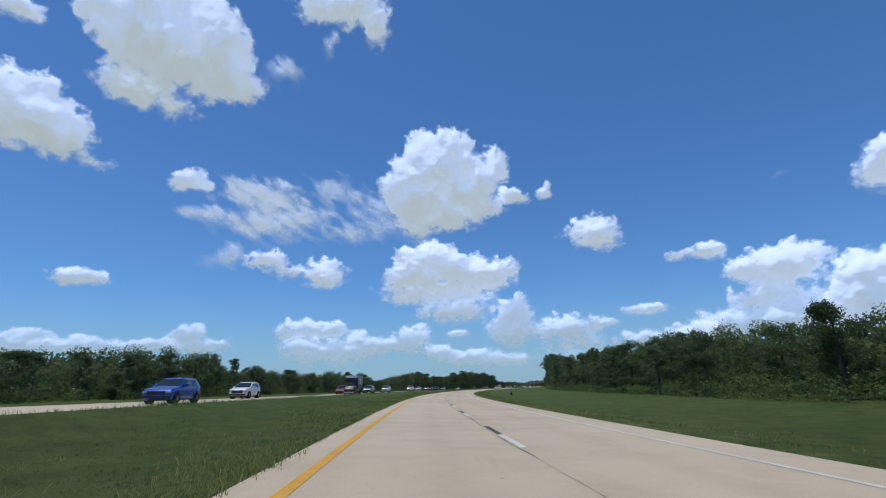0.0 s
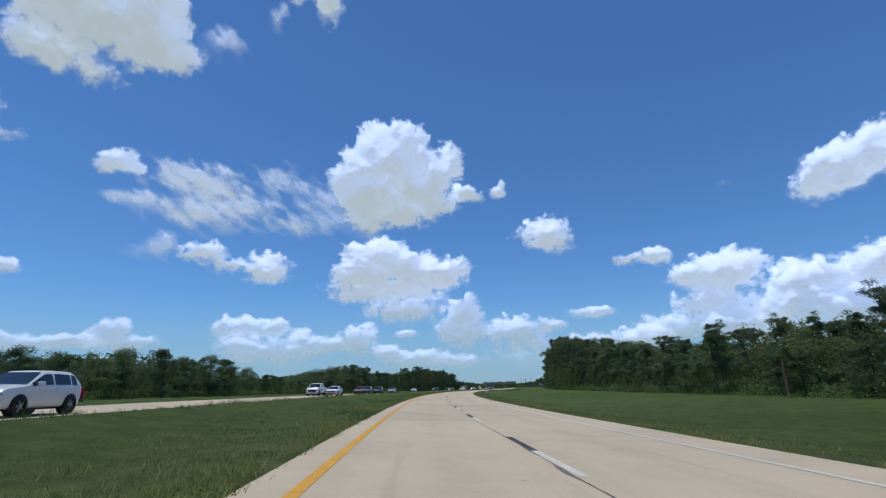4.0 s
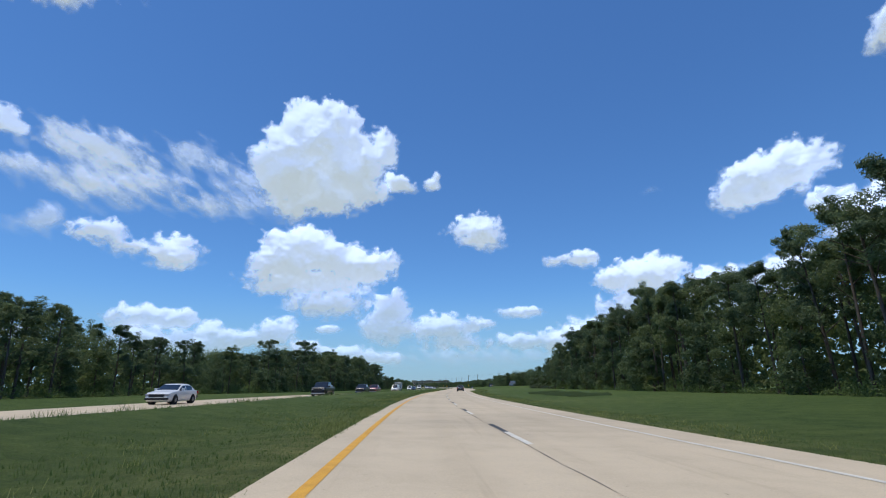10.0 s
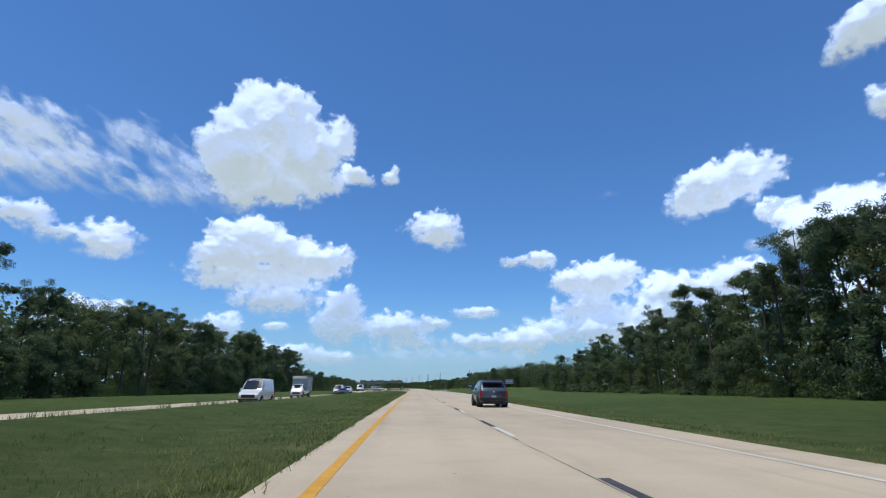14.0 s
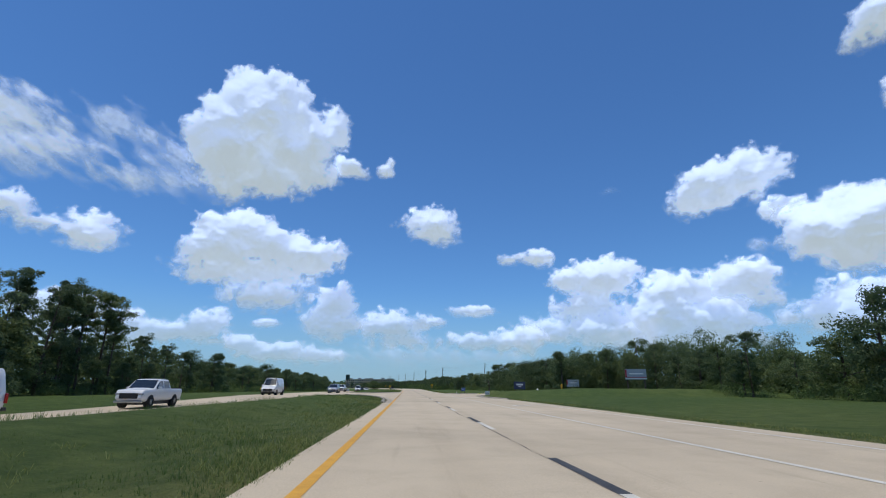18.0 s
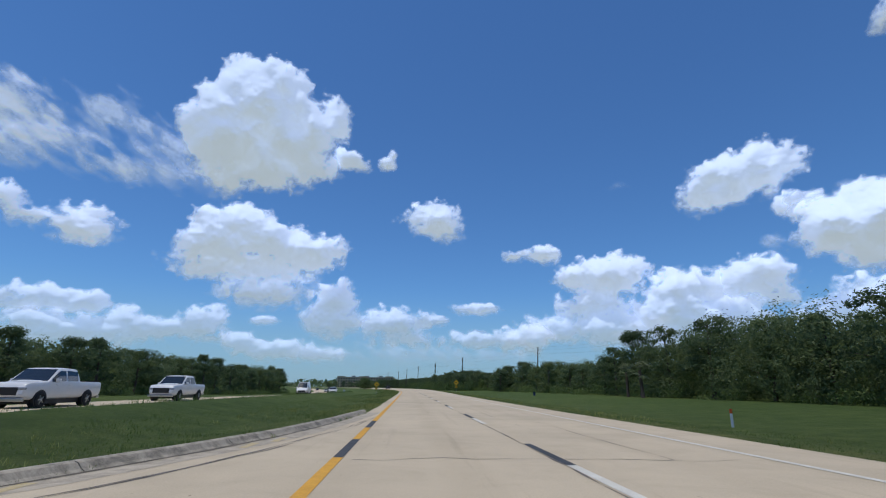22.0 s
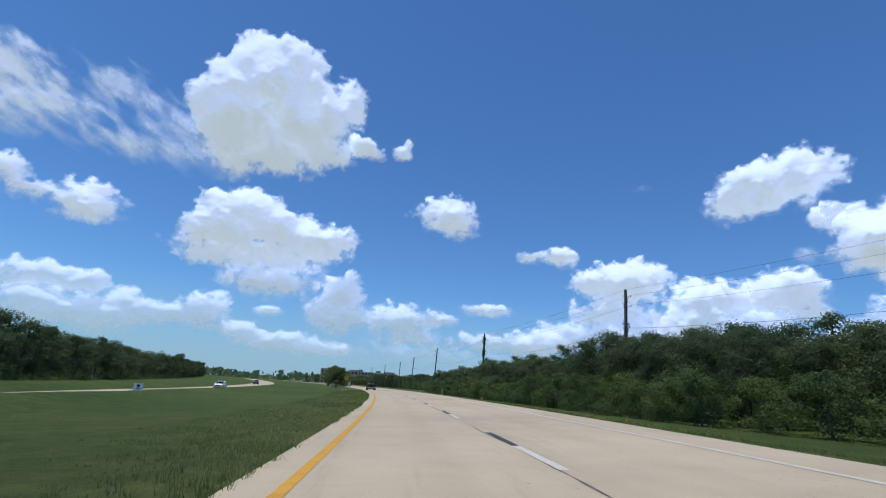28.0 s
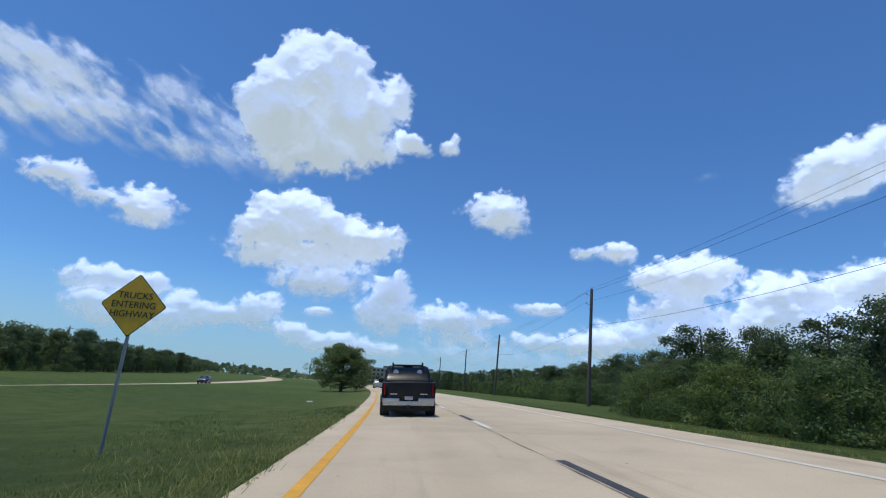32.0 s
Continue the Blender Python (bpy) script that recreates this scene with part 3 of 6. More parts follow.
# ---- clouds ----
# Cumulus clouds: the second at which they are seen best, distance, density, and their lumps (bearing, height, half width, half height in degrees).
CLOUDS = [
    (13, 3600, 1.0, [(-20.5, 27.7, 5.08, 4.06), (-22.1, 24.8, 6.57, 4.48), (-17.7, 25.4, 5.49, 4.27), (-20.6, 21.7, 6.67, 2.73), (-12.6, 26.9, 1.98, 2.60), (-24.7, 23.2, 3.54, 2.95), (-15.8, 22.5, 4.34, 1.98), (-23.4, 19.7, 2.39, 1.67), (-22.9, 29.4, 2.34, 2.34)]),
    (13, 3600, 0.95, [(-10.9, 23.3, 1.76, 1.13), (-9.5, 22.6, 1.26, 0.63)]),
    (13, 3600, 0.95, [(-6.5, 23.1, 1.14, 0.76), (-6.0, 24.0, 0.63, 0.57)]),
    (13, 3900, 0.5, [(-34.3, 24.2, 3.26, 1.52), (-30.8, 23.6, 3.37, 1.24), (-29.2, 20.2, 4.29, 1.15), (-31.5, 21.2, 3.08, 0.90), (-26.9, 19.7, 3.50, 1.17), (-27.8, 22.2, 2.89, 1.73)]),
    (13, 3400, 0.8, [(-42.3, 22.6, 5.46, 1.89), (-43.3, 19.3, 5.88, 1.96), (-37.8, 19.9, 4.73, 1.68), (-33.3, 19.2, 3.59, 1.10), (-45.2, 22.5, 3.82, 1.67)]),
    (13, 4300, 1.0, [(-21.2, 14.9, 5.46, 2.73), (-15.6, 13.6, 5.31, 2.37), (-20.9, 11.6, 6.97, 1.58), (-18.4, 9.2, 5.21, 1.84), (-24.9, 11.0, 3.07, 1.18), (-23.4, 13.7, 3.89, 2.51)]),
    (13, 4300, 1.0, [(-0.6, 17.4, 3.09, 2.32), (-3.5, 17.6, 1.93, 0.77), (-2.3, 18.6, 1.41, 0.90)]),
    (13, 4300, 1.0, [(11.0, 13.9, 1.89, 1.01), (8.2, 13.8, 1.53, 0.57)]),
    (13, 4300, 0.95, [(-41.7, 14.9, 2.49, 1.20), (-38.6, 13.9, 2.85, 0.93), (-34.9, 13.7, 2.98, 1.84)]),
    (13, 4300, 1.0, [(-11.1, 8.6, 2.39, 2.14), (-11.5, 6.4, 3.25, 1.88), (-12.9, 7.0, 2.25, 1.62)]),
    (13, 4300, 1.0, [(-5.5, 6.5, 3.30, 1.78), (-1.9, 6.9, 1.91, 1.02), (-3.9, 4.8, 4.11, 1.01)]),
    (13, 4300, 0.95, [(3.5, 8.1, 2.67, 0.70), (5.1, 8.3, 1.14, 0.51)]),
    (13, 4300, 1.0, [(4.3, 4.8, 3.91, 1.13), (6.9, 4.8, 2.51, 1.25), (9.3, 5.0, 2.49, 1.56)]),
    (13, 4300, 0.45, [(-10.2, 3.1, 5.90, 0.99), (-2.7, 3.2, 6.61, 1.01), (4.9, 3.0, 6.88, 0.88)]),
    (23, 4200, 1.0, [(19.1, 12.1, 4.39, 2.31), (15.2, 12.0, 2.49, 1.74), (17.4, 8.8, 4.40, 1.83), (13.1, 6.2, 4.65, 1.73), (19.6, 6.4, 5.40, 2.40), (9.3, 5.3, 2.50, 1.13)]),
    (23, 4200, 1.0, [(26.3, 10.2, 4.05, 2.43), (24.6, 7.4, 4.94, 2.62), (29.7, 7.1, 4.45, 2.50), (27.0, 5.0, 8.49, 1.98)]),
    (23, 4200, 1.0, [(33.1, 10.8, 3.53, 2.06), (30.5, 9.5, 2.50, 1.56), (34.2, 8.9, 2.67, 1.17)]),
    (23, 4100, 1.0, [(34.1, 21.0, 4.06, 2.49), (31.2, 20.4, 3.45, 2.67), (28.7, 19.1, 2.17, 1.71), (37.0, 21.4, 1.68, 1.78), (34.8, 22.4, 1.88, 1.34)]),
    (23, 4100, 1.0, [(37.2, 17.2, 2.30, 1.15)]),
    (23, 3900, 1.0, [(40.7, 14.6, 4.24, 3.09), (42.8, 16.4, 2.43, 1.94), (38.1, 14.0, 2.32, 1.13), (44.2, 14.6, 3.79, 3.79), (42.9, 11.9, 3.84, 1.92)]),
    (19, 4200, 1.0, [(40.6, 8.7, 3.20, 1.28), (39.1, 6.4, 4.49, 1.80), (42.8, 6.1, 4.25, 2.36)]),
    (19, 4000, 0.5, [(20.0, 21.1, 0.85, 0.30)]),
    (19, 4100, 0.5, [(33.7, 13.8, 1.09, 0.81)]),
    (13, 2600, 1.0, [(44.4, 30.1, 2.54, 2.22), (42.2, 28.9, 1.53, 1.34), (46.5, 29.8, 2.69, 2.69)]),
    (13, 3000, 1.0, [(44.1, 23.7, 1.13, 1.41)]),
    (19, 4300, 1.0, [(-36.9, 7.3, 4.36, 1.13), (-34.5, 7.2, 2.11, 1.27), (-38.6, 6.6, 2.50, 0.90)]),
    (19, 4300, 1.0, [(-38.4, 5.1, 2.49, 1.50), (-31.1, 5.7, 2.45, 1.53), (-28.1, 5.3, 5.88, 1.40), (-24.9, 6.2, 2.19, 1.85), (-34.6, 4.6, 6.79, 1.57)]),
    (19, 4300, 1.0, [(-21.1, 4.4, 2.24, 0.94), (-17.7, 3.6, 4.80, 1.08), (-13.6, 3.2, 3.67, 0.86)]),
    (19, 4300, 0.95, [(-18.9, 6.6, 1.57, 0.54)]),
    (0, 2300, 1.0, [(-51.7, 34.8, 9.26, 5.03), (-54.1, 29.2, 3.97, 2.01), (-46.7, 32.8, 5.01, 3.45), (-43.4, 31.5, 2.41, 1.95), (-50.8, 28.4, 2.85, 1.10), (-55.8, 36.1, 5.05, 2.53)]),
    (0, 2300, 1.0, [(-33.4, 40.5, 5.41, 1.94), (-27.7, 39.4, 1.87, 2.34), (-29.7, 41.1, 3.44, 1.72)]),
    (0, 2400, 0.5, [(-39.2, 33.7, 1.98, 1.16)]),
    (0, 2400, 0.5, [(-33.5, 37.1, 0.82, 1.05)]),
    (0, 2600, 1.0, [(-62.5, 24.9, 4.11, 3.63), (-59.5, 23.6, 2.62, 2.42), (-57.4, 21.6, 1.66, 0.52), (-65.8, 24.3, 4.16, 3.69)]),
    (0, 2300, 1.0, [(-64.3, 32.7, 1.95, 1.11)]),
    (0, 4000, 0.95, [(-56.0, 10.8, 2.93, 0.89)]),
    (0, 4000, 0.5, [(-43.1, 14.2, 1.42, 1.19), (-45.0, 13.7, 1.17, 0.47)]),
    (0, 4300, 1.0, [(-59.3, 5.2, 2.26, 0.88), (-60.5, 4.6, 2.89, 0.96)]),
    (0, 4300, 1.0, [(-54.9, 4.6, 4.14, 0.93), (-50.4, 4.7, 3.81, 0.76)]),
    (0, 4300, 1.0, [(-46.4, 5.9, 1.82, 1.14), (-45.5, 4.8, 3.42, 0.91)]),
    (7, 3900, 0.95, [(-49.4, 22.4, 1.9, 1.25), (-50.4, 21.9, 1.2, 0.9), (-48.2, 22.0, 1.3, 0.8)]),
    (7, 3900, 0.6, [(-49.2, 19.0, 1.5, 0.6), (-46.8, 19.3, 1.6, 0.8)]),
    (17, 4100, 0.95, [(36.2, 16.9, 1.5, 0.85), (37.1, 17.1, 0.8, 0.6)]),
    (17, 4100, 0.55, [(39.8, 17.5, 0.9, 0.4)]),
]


def lattice(ix, iy, seed):
    """Chance numbers from 0 to 1 on the whole-number lattice."""
    h = (ix.astype(np.int64) * 374761393 + iy.astype(np.int64) * 668265263 + seed * 1274126177) & 0xFFFFFFFF
    h = ((h ^ (h >> 13)) * 1103515245) & 0xFFFFFFFF
    return ((h ^ (h >> 16)) & 0xFFFFFF) / float(0xFFFFFF)


def soft_noise(x, y, seed):
    ix, iy = np.floor(x), np.floor(y)
    u, v = x - ix, y - iy
    u, v = u * u * u * (u * (u * 6 - 15) + 10), v * v * v * (v * (v * 6 - 15) + 10)
    a, b = lattice(ix, iy, seed), lattice(ix + 1, iy, seed)
    c, d = lattice(ix, iy + 1, seed), lattice(ix + 1, iy + 1, seed)
    return (a + (b - a) * u) * (1 - v) + (c + (d - c) * u) * v - 0.5


def fbm(x, y, seed, octaves, keep=0.55):
    total, amp = 0.0, 1.0
    for o in range(octaves):
        total = total + amp * soft_noise(x + 17.1 * o, y - 9.7 * o, seed + o)
        x, y, amp = x * 2.03, y * 2.03, amp * keep
    return total


def blurred(g, reach):
    """Smooths a grid over reach cells, three times over."""
    n = max(1, int(round(reach)))
    for axis in (0, 1):
        for _ in range(3):
            pad = [(n, n) if a == axis else (0, 0) for a in (0, 1)]
            c = np.cumsum(np.pad(g, pad, mode="edge"), axis=axis)
            c = np.insert(c, 0, 0.0, axis=axis)
            w, m = 2 * n + 1, g.shape[axis]
            g = (c.take(range(w, w + m), axis=axis) - c.take(range(0, m), axis=axis)) / w
    return g


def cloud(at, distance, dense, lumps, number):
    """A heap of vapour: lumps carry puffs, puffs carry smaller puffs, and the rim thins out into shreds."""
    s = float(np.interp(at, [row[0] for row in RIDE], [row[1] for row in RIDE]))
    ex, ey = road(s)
    L = np.array(lumps)
    rng = np.random.default_rng(100 + number)
    solid = dense > 0.9
    puffs = []
    for a, e, ra, re in lumps:
        small = min(ra, re)
        for k in range(int(9 + 9 * max(ra, re) / small) if small > 0.7 else 7):
            t, q = rng.uniform(0, 2 * math.pi), math.sqrt(rng.uniform(0.0, 1.0))
            r = small * rng.uniform(0.26, 0.52)
            u, v = q * math.cos(t), q * math.sin(t)
            a1, e1 = a + (ra - 0.75 * r) * u, e + (re - 0.75 * r) * v * (1.0 if v > 0 else 0.8)
            rise = 0.75 * small * math.sqrt(max(0.0, 1 - u * u - v * v))
            puffs.append((a1, e1, r, rise))
            if r < 0.28:
                continue
            for j in range(7):
                t2 = rng.uniform(-0.6, math.pi + 0.6) if j < 5 else rng.uniform(0, 2 * math.pi)
                r2, q2 = r * rng.uniform(0.26, 0.5), rng.uniform(0.3, 0.98)
                puffs.append((a1 + r * q2 * math.cos(t2), e1 + r * q2 * math.sin(t2), r2, rise + 0.75 * r * math.sqrt(max(0.0, 1 - q2 * q2))))
    x0, x1 = (L[:, 0] - 1.4 * L[:, 2]).min() - 0.6, (L[:, 0] + 1.4 * L[:, 2]).max() + 0.6
    y0, y1 = max(0.2, (L[:, 1] - 1.4 * L[:, 3]).min() - 0.6), (L[:, 1] + 1.4 * L[:, 3]).max() + 0.6
    step = max(0.075, (x1 - x0) / 260)
    nu, nv = int((x1 - x0) / step) + 2, int((y1 - y0) / step) + 2
    us, vs = x0 + np.arange(nu) * step, y0 + np.arange(nv) * step
    U, V = np.meshgrid(us, vs, indexing="ij")
    size = min(1.0, L[:, 3].max() * 0.5)
    wob = 0.7 * size
    A = U + wob * fbm(U * 0.9, V * 0.9, 300 + number, 3)
    B = V + wob * fbm(U * 0.9 + 31, V * 0.9, 340 + number, 3)
    D, H = np.full_like(U, -3.0), np.zeros_like(U)
    for a, e, ra, re in lumps:
        r2 = ((A - a) / ra) ** 2 + ((B - e) / re) ** 2
        small = min(ra, re)
        D = np.maximum(D, (0.93 - np.sqrt(r2)) * small)
        H = np.maximum(H, 0.75 * small * np.sqrt(np.maximum(0.0, 1 - r2)))
    for a, e, r, rise in puffs:
        i0, i1 = np.clip(((np.array([a - r, a + r]) - x0) / step + (-6, 7)).astype(int), 0, nu)
        j0, j1 = np.clip(((np.array([e - r, e + r]) - y0) / step + (-6, 7)).astype(int), 0, nv)
        if i1 <= i0 or j1 <= j0:
            continue
        cut = (slice(i0, i1), slice(j0, j1))
        d = np.hypot(A[cut] - a, B[cut] - e)
        D[cut] = np.maximum(D[cut], r - d)
        H[cut] = np.maximum(H[cut], np.where(d < r, 0.85 * rise + 0.75 * np.sqrt(np.maximum(0.0, r * r - d * d)), 0.0))
    D = np.maximum(D, blurred(D, 0.32 * size / step) + 0.04)
    fine = fbm(U * 1.2 + 0.5 * (A - U), V * 1.4, 400 + number, 4, 0.5) if solid else fbm(U * 0.62 + 0.3 * V, V * 1.0 + 0.3 * U, 400 + number, 5, 0.5)
    base, top = L[:, 1].min() - 0.6 * L[:, 3].max(), L[:, 1].max() + 0.8 * L[:, 3].max()
    up = np.clip((V - base) / max(0.5, top - base), 0, 1)
    soft = (0.80 + 0.8 * (1 - up) ** 2) * (1.0 if solid else 2.0) * max(0.4, size)
    reach = 0.72 if solid else 1.7
    q = (D + reach * size * fine) / soft + 0.20
    body = np.where(D > -1.2, np.clip(q, -1, 1.0), -1.0) * (1.0 if solid else dense)
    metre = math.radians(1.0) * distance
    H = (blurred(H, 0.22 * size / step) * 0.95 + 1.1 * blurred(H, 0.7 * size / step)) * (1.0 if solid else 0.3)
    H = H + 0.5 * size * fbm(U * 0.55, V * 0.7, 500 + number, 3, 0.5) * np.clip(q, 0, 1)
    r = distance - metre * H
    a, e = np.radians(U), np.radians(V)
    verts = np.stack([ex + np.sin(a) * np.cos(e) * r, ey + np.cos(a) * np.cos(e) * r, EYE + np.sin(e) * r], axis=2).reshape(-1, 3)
    body = body.ravel()
    i, j = np.meshgrid(np.arange(nu - 1), np.arange(nv - 1), indexing="ij")
    k = (i * nv + j).ravel()
    quads = np.stack([k, k + 1, k + nv + 1, k + nv], axis=1)
    quads = quads[body[quads].max(axis=1) > -0.25]
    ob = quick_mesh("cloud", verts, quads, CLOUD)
    ob.data.polygons.foreach_set("use_smooth", [True] * len(quads))
    layer = ob.data.attributes.new("body", "FLOAT", "POINT")
    layer.data.foreach_set("value", body.astype(np.float32))
    # distance haze put into the opacity: clouds fade towards the horizon
    haze = ob.data.attributes.new("clear", "FLOAT", "POINT")
    haze.data.foreach_set("value", np.clip(0.36 + V.ravel() * 0.055, 0.0, 1.0).astype(np.float32))
    tagged(ob, "white cumulus cloud with a soft grey base in the blue sky", "cloud", "clouds", "structure")
    return ob


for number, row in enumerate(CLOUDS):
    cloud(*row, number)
# ---- vegetation ----
def blades(centres, spread, long, wide, rng, up=0.2, out=None):
    """Small pointed leaves, one four-cornered face each, round the centres; out: the way that each leaf faces, more or less."""
    n = len(centres)
    d = rng.normal(size=(n, 3))
    d[:, 2] += up
    face = rng.normal(size=(n, 3)) * (1.0 if out is None else 0.42)
    if out is not None:
        face += out
        d = np.cross(face, d)
    d /= np.linalg.norm(d, axis=1)[:, None]
    w = np.cross(d, face)
    w /= np.linalg.norm(w, axis=1)[:, None]
    size = rng.uniform(0.65, 1.3, (n, 1))
    c = centres + rng.normal(size=(n, 3)) * spread
    v = np.stack([c - d * long * 0.5 * size, c + w * wide * 0.5 * size + d * long * 0.08, c + d * long * 0.5 * size, c - w * wide * 0.5 * size], axis=1)
    return v.reshape(-1, 3), np.arange(n * 4).reshape(n, 4)


def limb(points, radii, sides=6):
    """A tapered tube through points."""
    verts, faces = [], []
    for i, (p, r) in enumerate(zip(points, radii)):
        way = Vector(points[min(i + 1, len(points) - 1)]) - Vector(points[max(i - 1, 0)])
        q = way.to_track_quat("Z", "Y")
        for k in range(sides):
            a = 2 * math.pi * k / sides
            verts.append(Vector(p) + q @ Vector((r * math.cos(a), r * math.sin(a), 0)))
    for i in range(len(points) - 1):
        for k in range(sides):
            a, b = i * sides + k, i * sides + (k + 1) % sides
            faces.append((a, b, b + sides, a + sides))
    return verts, faces


def join_limbs(parts):
    verts, faces = [], []
    for v, f in parts:
        o = len(verts)
        verts += v
        faces += [tuple(i + o for i in q) for q in f]
    return verts, faces


def tree(name, label, seed, tall, wide, foot, leafy, clumps, per, clump_r, long, thin, flat, trunk_r, category="tree", heads=0):
    """Trunk with limbs, and a crown of small leaves in uneven clumps. foot: where the crown begins, as a share of the height; heads: clumps sit together at so many branch ends."""
    rng = np.random.default_rng(seed)
    root = thing(name, label, category)
    lean = rng.normal(size=2) * 0.02 * tall
    spine = [(lean[0] * u * u + 0.15 * math.sin(3 * u + seed), lean[1] * u * u, tall * u * 0.96) for u in (0, 0.2, 0.4, 0.6, 0.8, 1.0)]
    limbs = [limb(spine, [trunk_r * k for k in (1.25, 1.0, 0.86, 0.66, 0.42, 0.1)], 7)]
    centres, ends = [], []
    for k in range(clumps):
        if heads and k >= heads:
            x, y, z, r = ends[k % heads]
            q = rng.normal(size=3)
            q /= np.linalg.norm(q)
            q *= rng.uniform(0.55, 1.15) * r
            centres.append((x + q[0] * 1.15, y + q[1] * 1.15, z + 0.8 * q[2] + 0.1 * r, r * rng.uniform(0.45, 0.8)))
            continue
        u = foot + (1 - foot) * rng.random() ** 0.85
        share = (u - foot) / (1 - foot)
        reach = wide * (0.35 + 0.65 * math.sin(math.pi * min(1.0, 0.28 + 0.72 * share)) ** 0.7) * rng.uniform(0.25, 1.0) * rng.uniform(0.8, 1.2)
        a = rng.random() * 2 * math.pi
        bx, by, bz = (np.interp(u, (0, 0.2, 0.4, 0.6, 0.8, 1.0), [p[i] for p in spine]) for i in range(3))
        c = (bx + reach * math.cos(a), by + reach * math.sin(a), bz + flat * reach * rng.uniform(-0.2, 0.5))
        centres.append((*c, clump_r * rng.uniform(0.6, 1.35)))
        ends.append(centres[-1])
        if k % 4 == 0 or heads:
            low = max(0.05, u - 0.07 - 0.05 * reach / wide)
            bx, by, bz = (np.interp(low, (0, 0.2, 0.4, 0.6, 0.8, 1.0), [p[i] for p in spine]) for i in range(3))
            mid = ((bx * 0.5 + c[0] * 0.5), (by * 0.5 + c[1] * 0.5), bz * 0.4 + c[2] * 0.6 - 0.1)
            limbs.append(limb([(bx, by, bz), mid, c], [trunk_r * 0.34, trunk_r * 0.22, trunk_r * 0.08], 4))
    v, f = join_limbs(limbs)
    mesh_ob("trunk", v, f, BARK, root, smooth=True)
    cs = np.array(centres)
    idx = rng.integers(0, len(cs), clumps * per)
    ball = rng.normal(size=(len(idx), 3))
    ball /= np.linalg.norm(ball, axis=1)[:, None]
    out = ball + (0, 0, 0.25)
    ball *= (rng.random((len(idx), 1)) ** 0.35) * cs[idx, 3][:, None]
    ball[:, 2] *= 0.8 if heads else 0.66
    v, f = blades(cs[idx, :3] + ball, 0.05, long, thin, rng, out=out)
    quick_mesh("crown", v, f, leafy, root)
    return root


def palm(seed, tall):
    rng = np.random.default_rng(seed)
    root = thing("palm_tree", "green cabbage palm with a round head of fan fronds", "palm")
    pts = [(0.12 * math.sin(u * 2 + seed), 0, tall * u) for u in (0, 0.3, 0.6, 1.0)]
    v, f = limb(pts, [0.2, 0.17, 0.17, 0.15], 8)
    mesh_ob("trunk", v, f, BARK, root, smooth=True)
    verts, faces = [], []
    for k in range(34):
        a, e = rng.random() * 6.283, rng.uniform(-0.6, 1.3)
        d = Vector((math.cos(a) * math.cos(e), math.sin(a) * math.cos(e), math.sin(e)))
        hub = Vector(pts[-1]) + d * rng.uniform(0.7, 1.1)
        side = d.cross(Vector((0, 0, 1))).normalized()
        for j in range(9):
            b = (j - 4) / 4 * 1.25
            way = (d * math.cos(b) + side * math.sin(b)).normalized()
            tip = hub + way * rng.uniform(0.65, 0.95) + Vector((0, 0, -0.22 * abs(b) - 0.1))
            w = way.cross(d.cross(side)).normalized() * 0.05
            o = len(verts)
            verts += [hub, hub + (tip - hub) * 0.5 + w, tip, hub + (tip - hub) * 0.5 - w]
            faces.append((o, o + 1, o + 2, o + 3))
    quick_mesh("crown", verts, faces, PALM, root)
    return root


PINES = [tree("pine_tree", "tall slash pine with a bare trunk and dark needle clumps", 11 + k, 17.0, w, ft, PINE, n, 120, 0.95, 0.30, 0.11, 0.3, 0.17, heads=h)
         for k, (w, ft, n, h) in enumerate([(3.0, 0.50, 76, 13), (3.7, 0.57, 72, 13), (2.8, 0.40, 80, 15), (2.9, 0.32, 88, 17), (4.0, 0.64, 62, 11)])]
OAKS = [tree("oak_tree", "dense dark green live oak with a rounded crown", 31 + k, 9.0, w, ft, OAK, n, 150, 1.0, 0.25, 0.15, 0.15, 0.2)
        for k, (w, ft, n) in enumerate([(3.4, 0.06, 52), (3.9, 0.1, 54), (2.9, 0.04, 48), (3.3, 0.12, 48)])]
NEAR_SHRUBS = [tree("shrub", "thick vine-grown green roadside shrub", 91 + k, 3.4, w, 0.03, SHRUB, n, 110, 0.62, 0.15, 0.085, 0.1, 0.05, "shrub")
               for k, (w, n) in enumerate([(1.9, 38), (2.3, 42), (1.7, 36)])]
NEAR_OAKS = [tree("oak_tree", "dark green small live oak rising behind roadside shrubs", 131 + k, 8.0, w, ft, OAK, n, 190, 0.85, 0.18, 0.105, 0.15, 0.14)
             for k, (w, ft, n) in enumerate([(2.9, 0.1, 58), (3.3, 0.15, 60), (2.6, 0.06, 54)])]
MEDIAN_OAK = tree("oak_tree", "round dense dark live oak standing in the grass median", 151, 7.2, 4.6, 0.14, OAK, 170, 150, 1.05, 0.26, 0.17, 0.25, 0.26)
PALMS = [palm(71, 3.2), palm(72, 4.4)]
PALMETTO = palm(73, 0.7)
tagged(PALMETTO, "low saw palmetto clump with stiff fan fronds", "palmetto")
PALMETTO.name = "saw_palmetto"
UNDER = [tree("bay_tree", "low broadleaf tree under the tall pines", 81 + k, 6.0, w, 0.06, OAK, n, 110, 0.9, 0.24, 0.15, 0.15, 0.1)
         for k, (w, n) in enumerate([(2.3, 38), (2.0, 34)])]


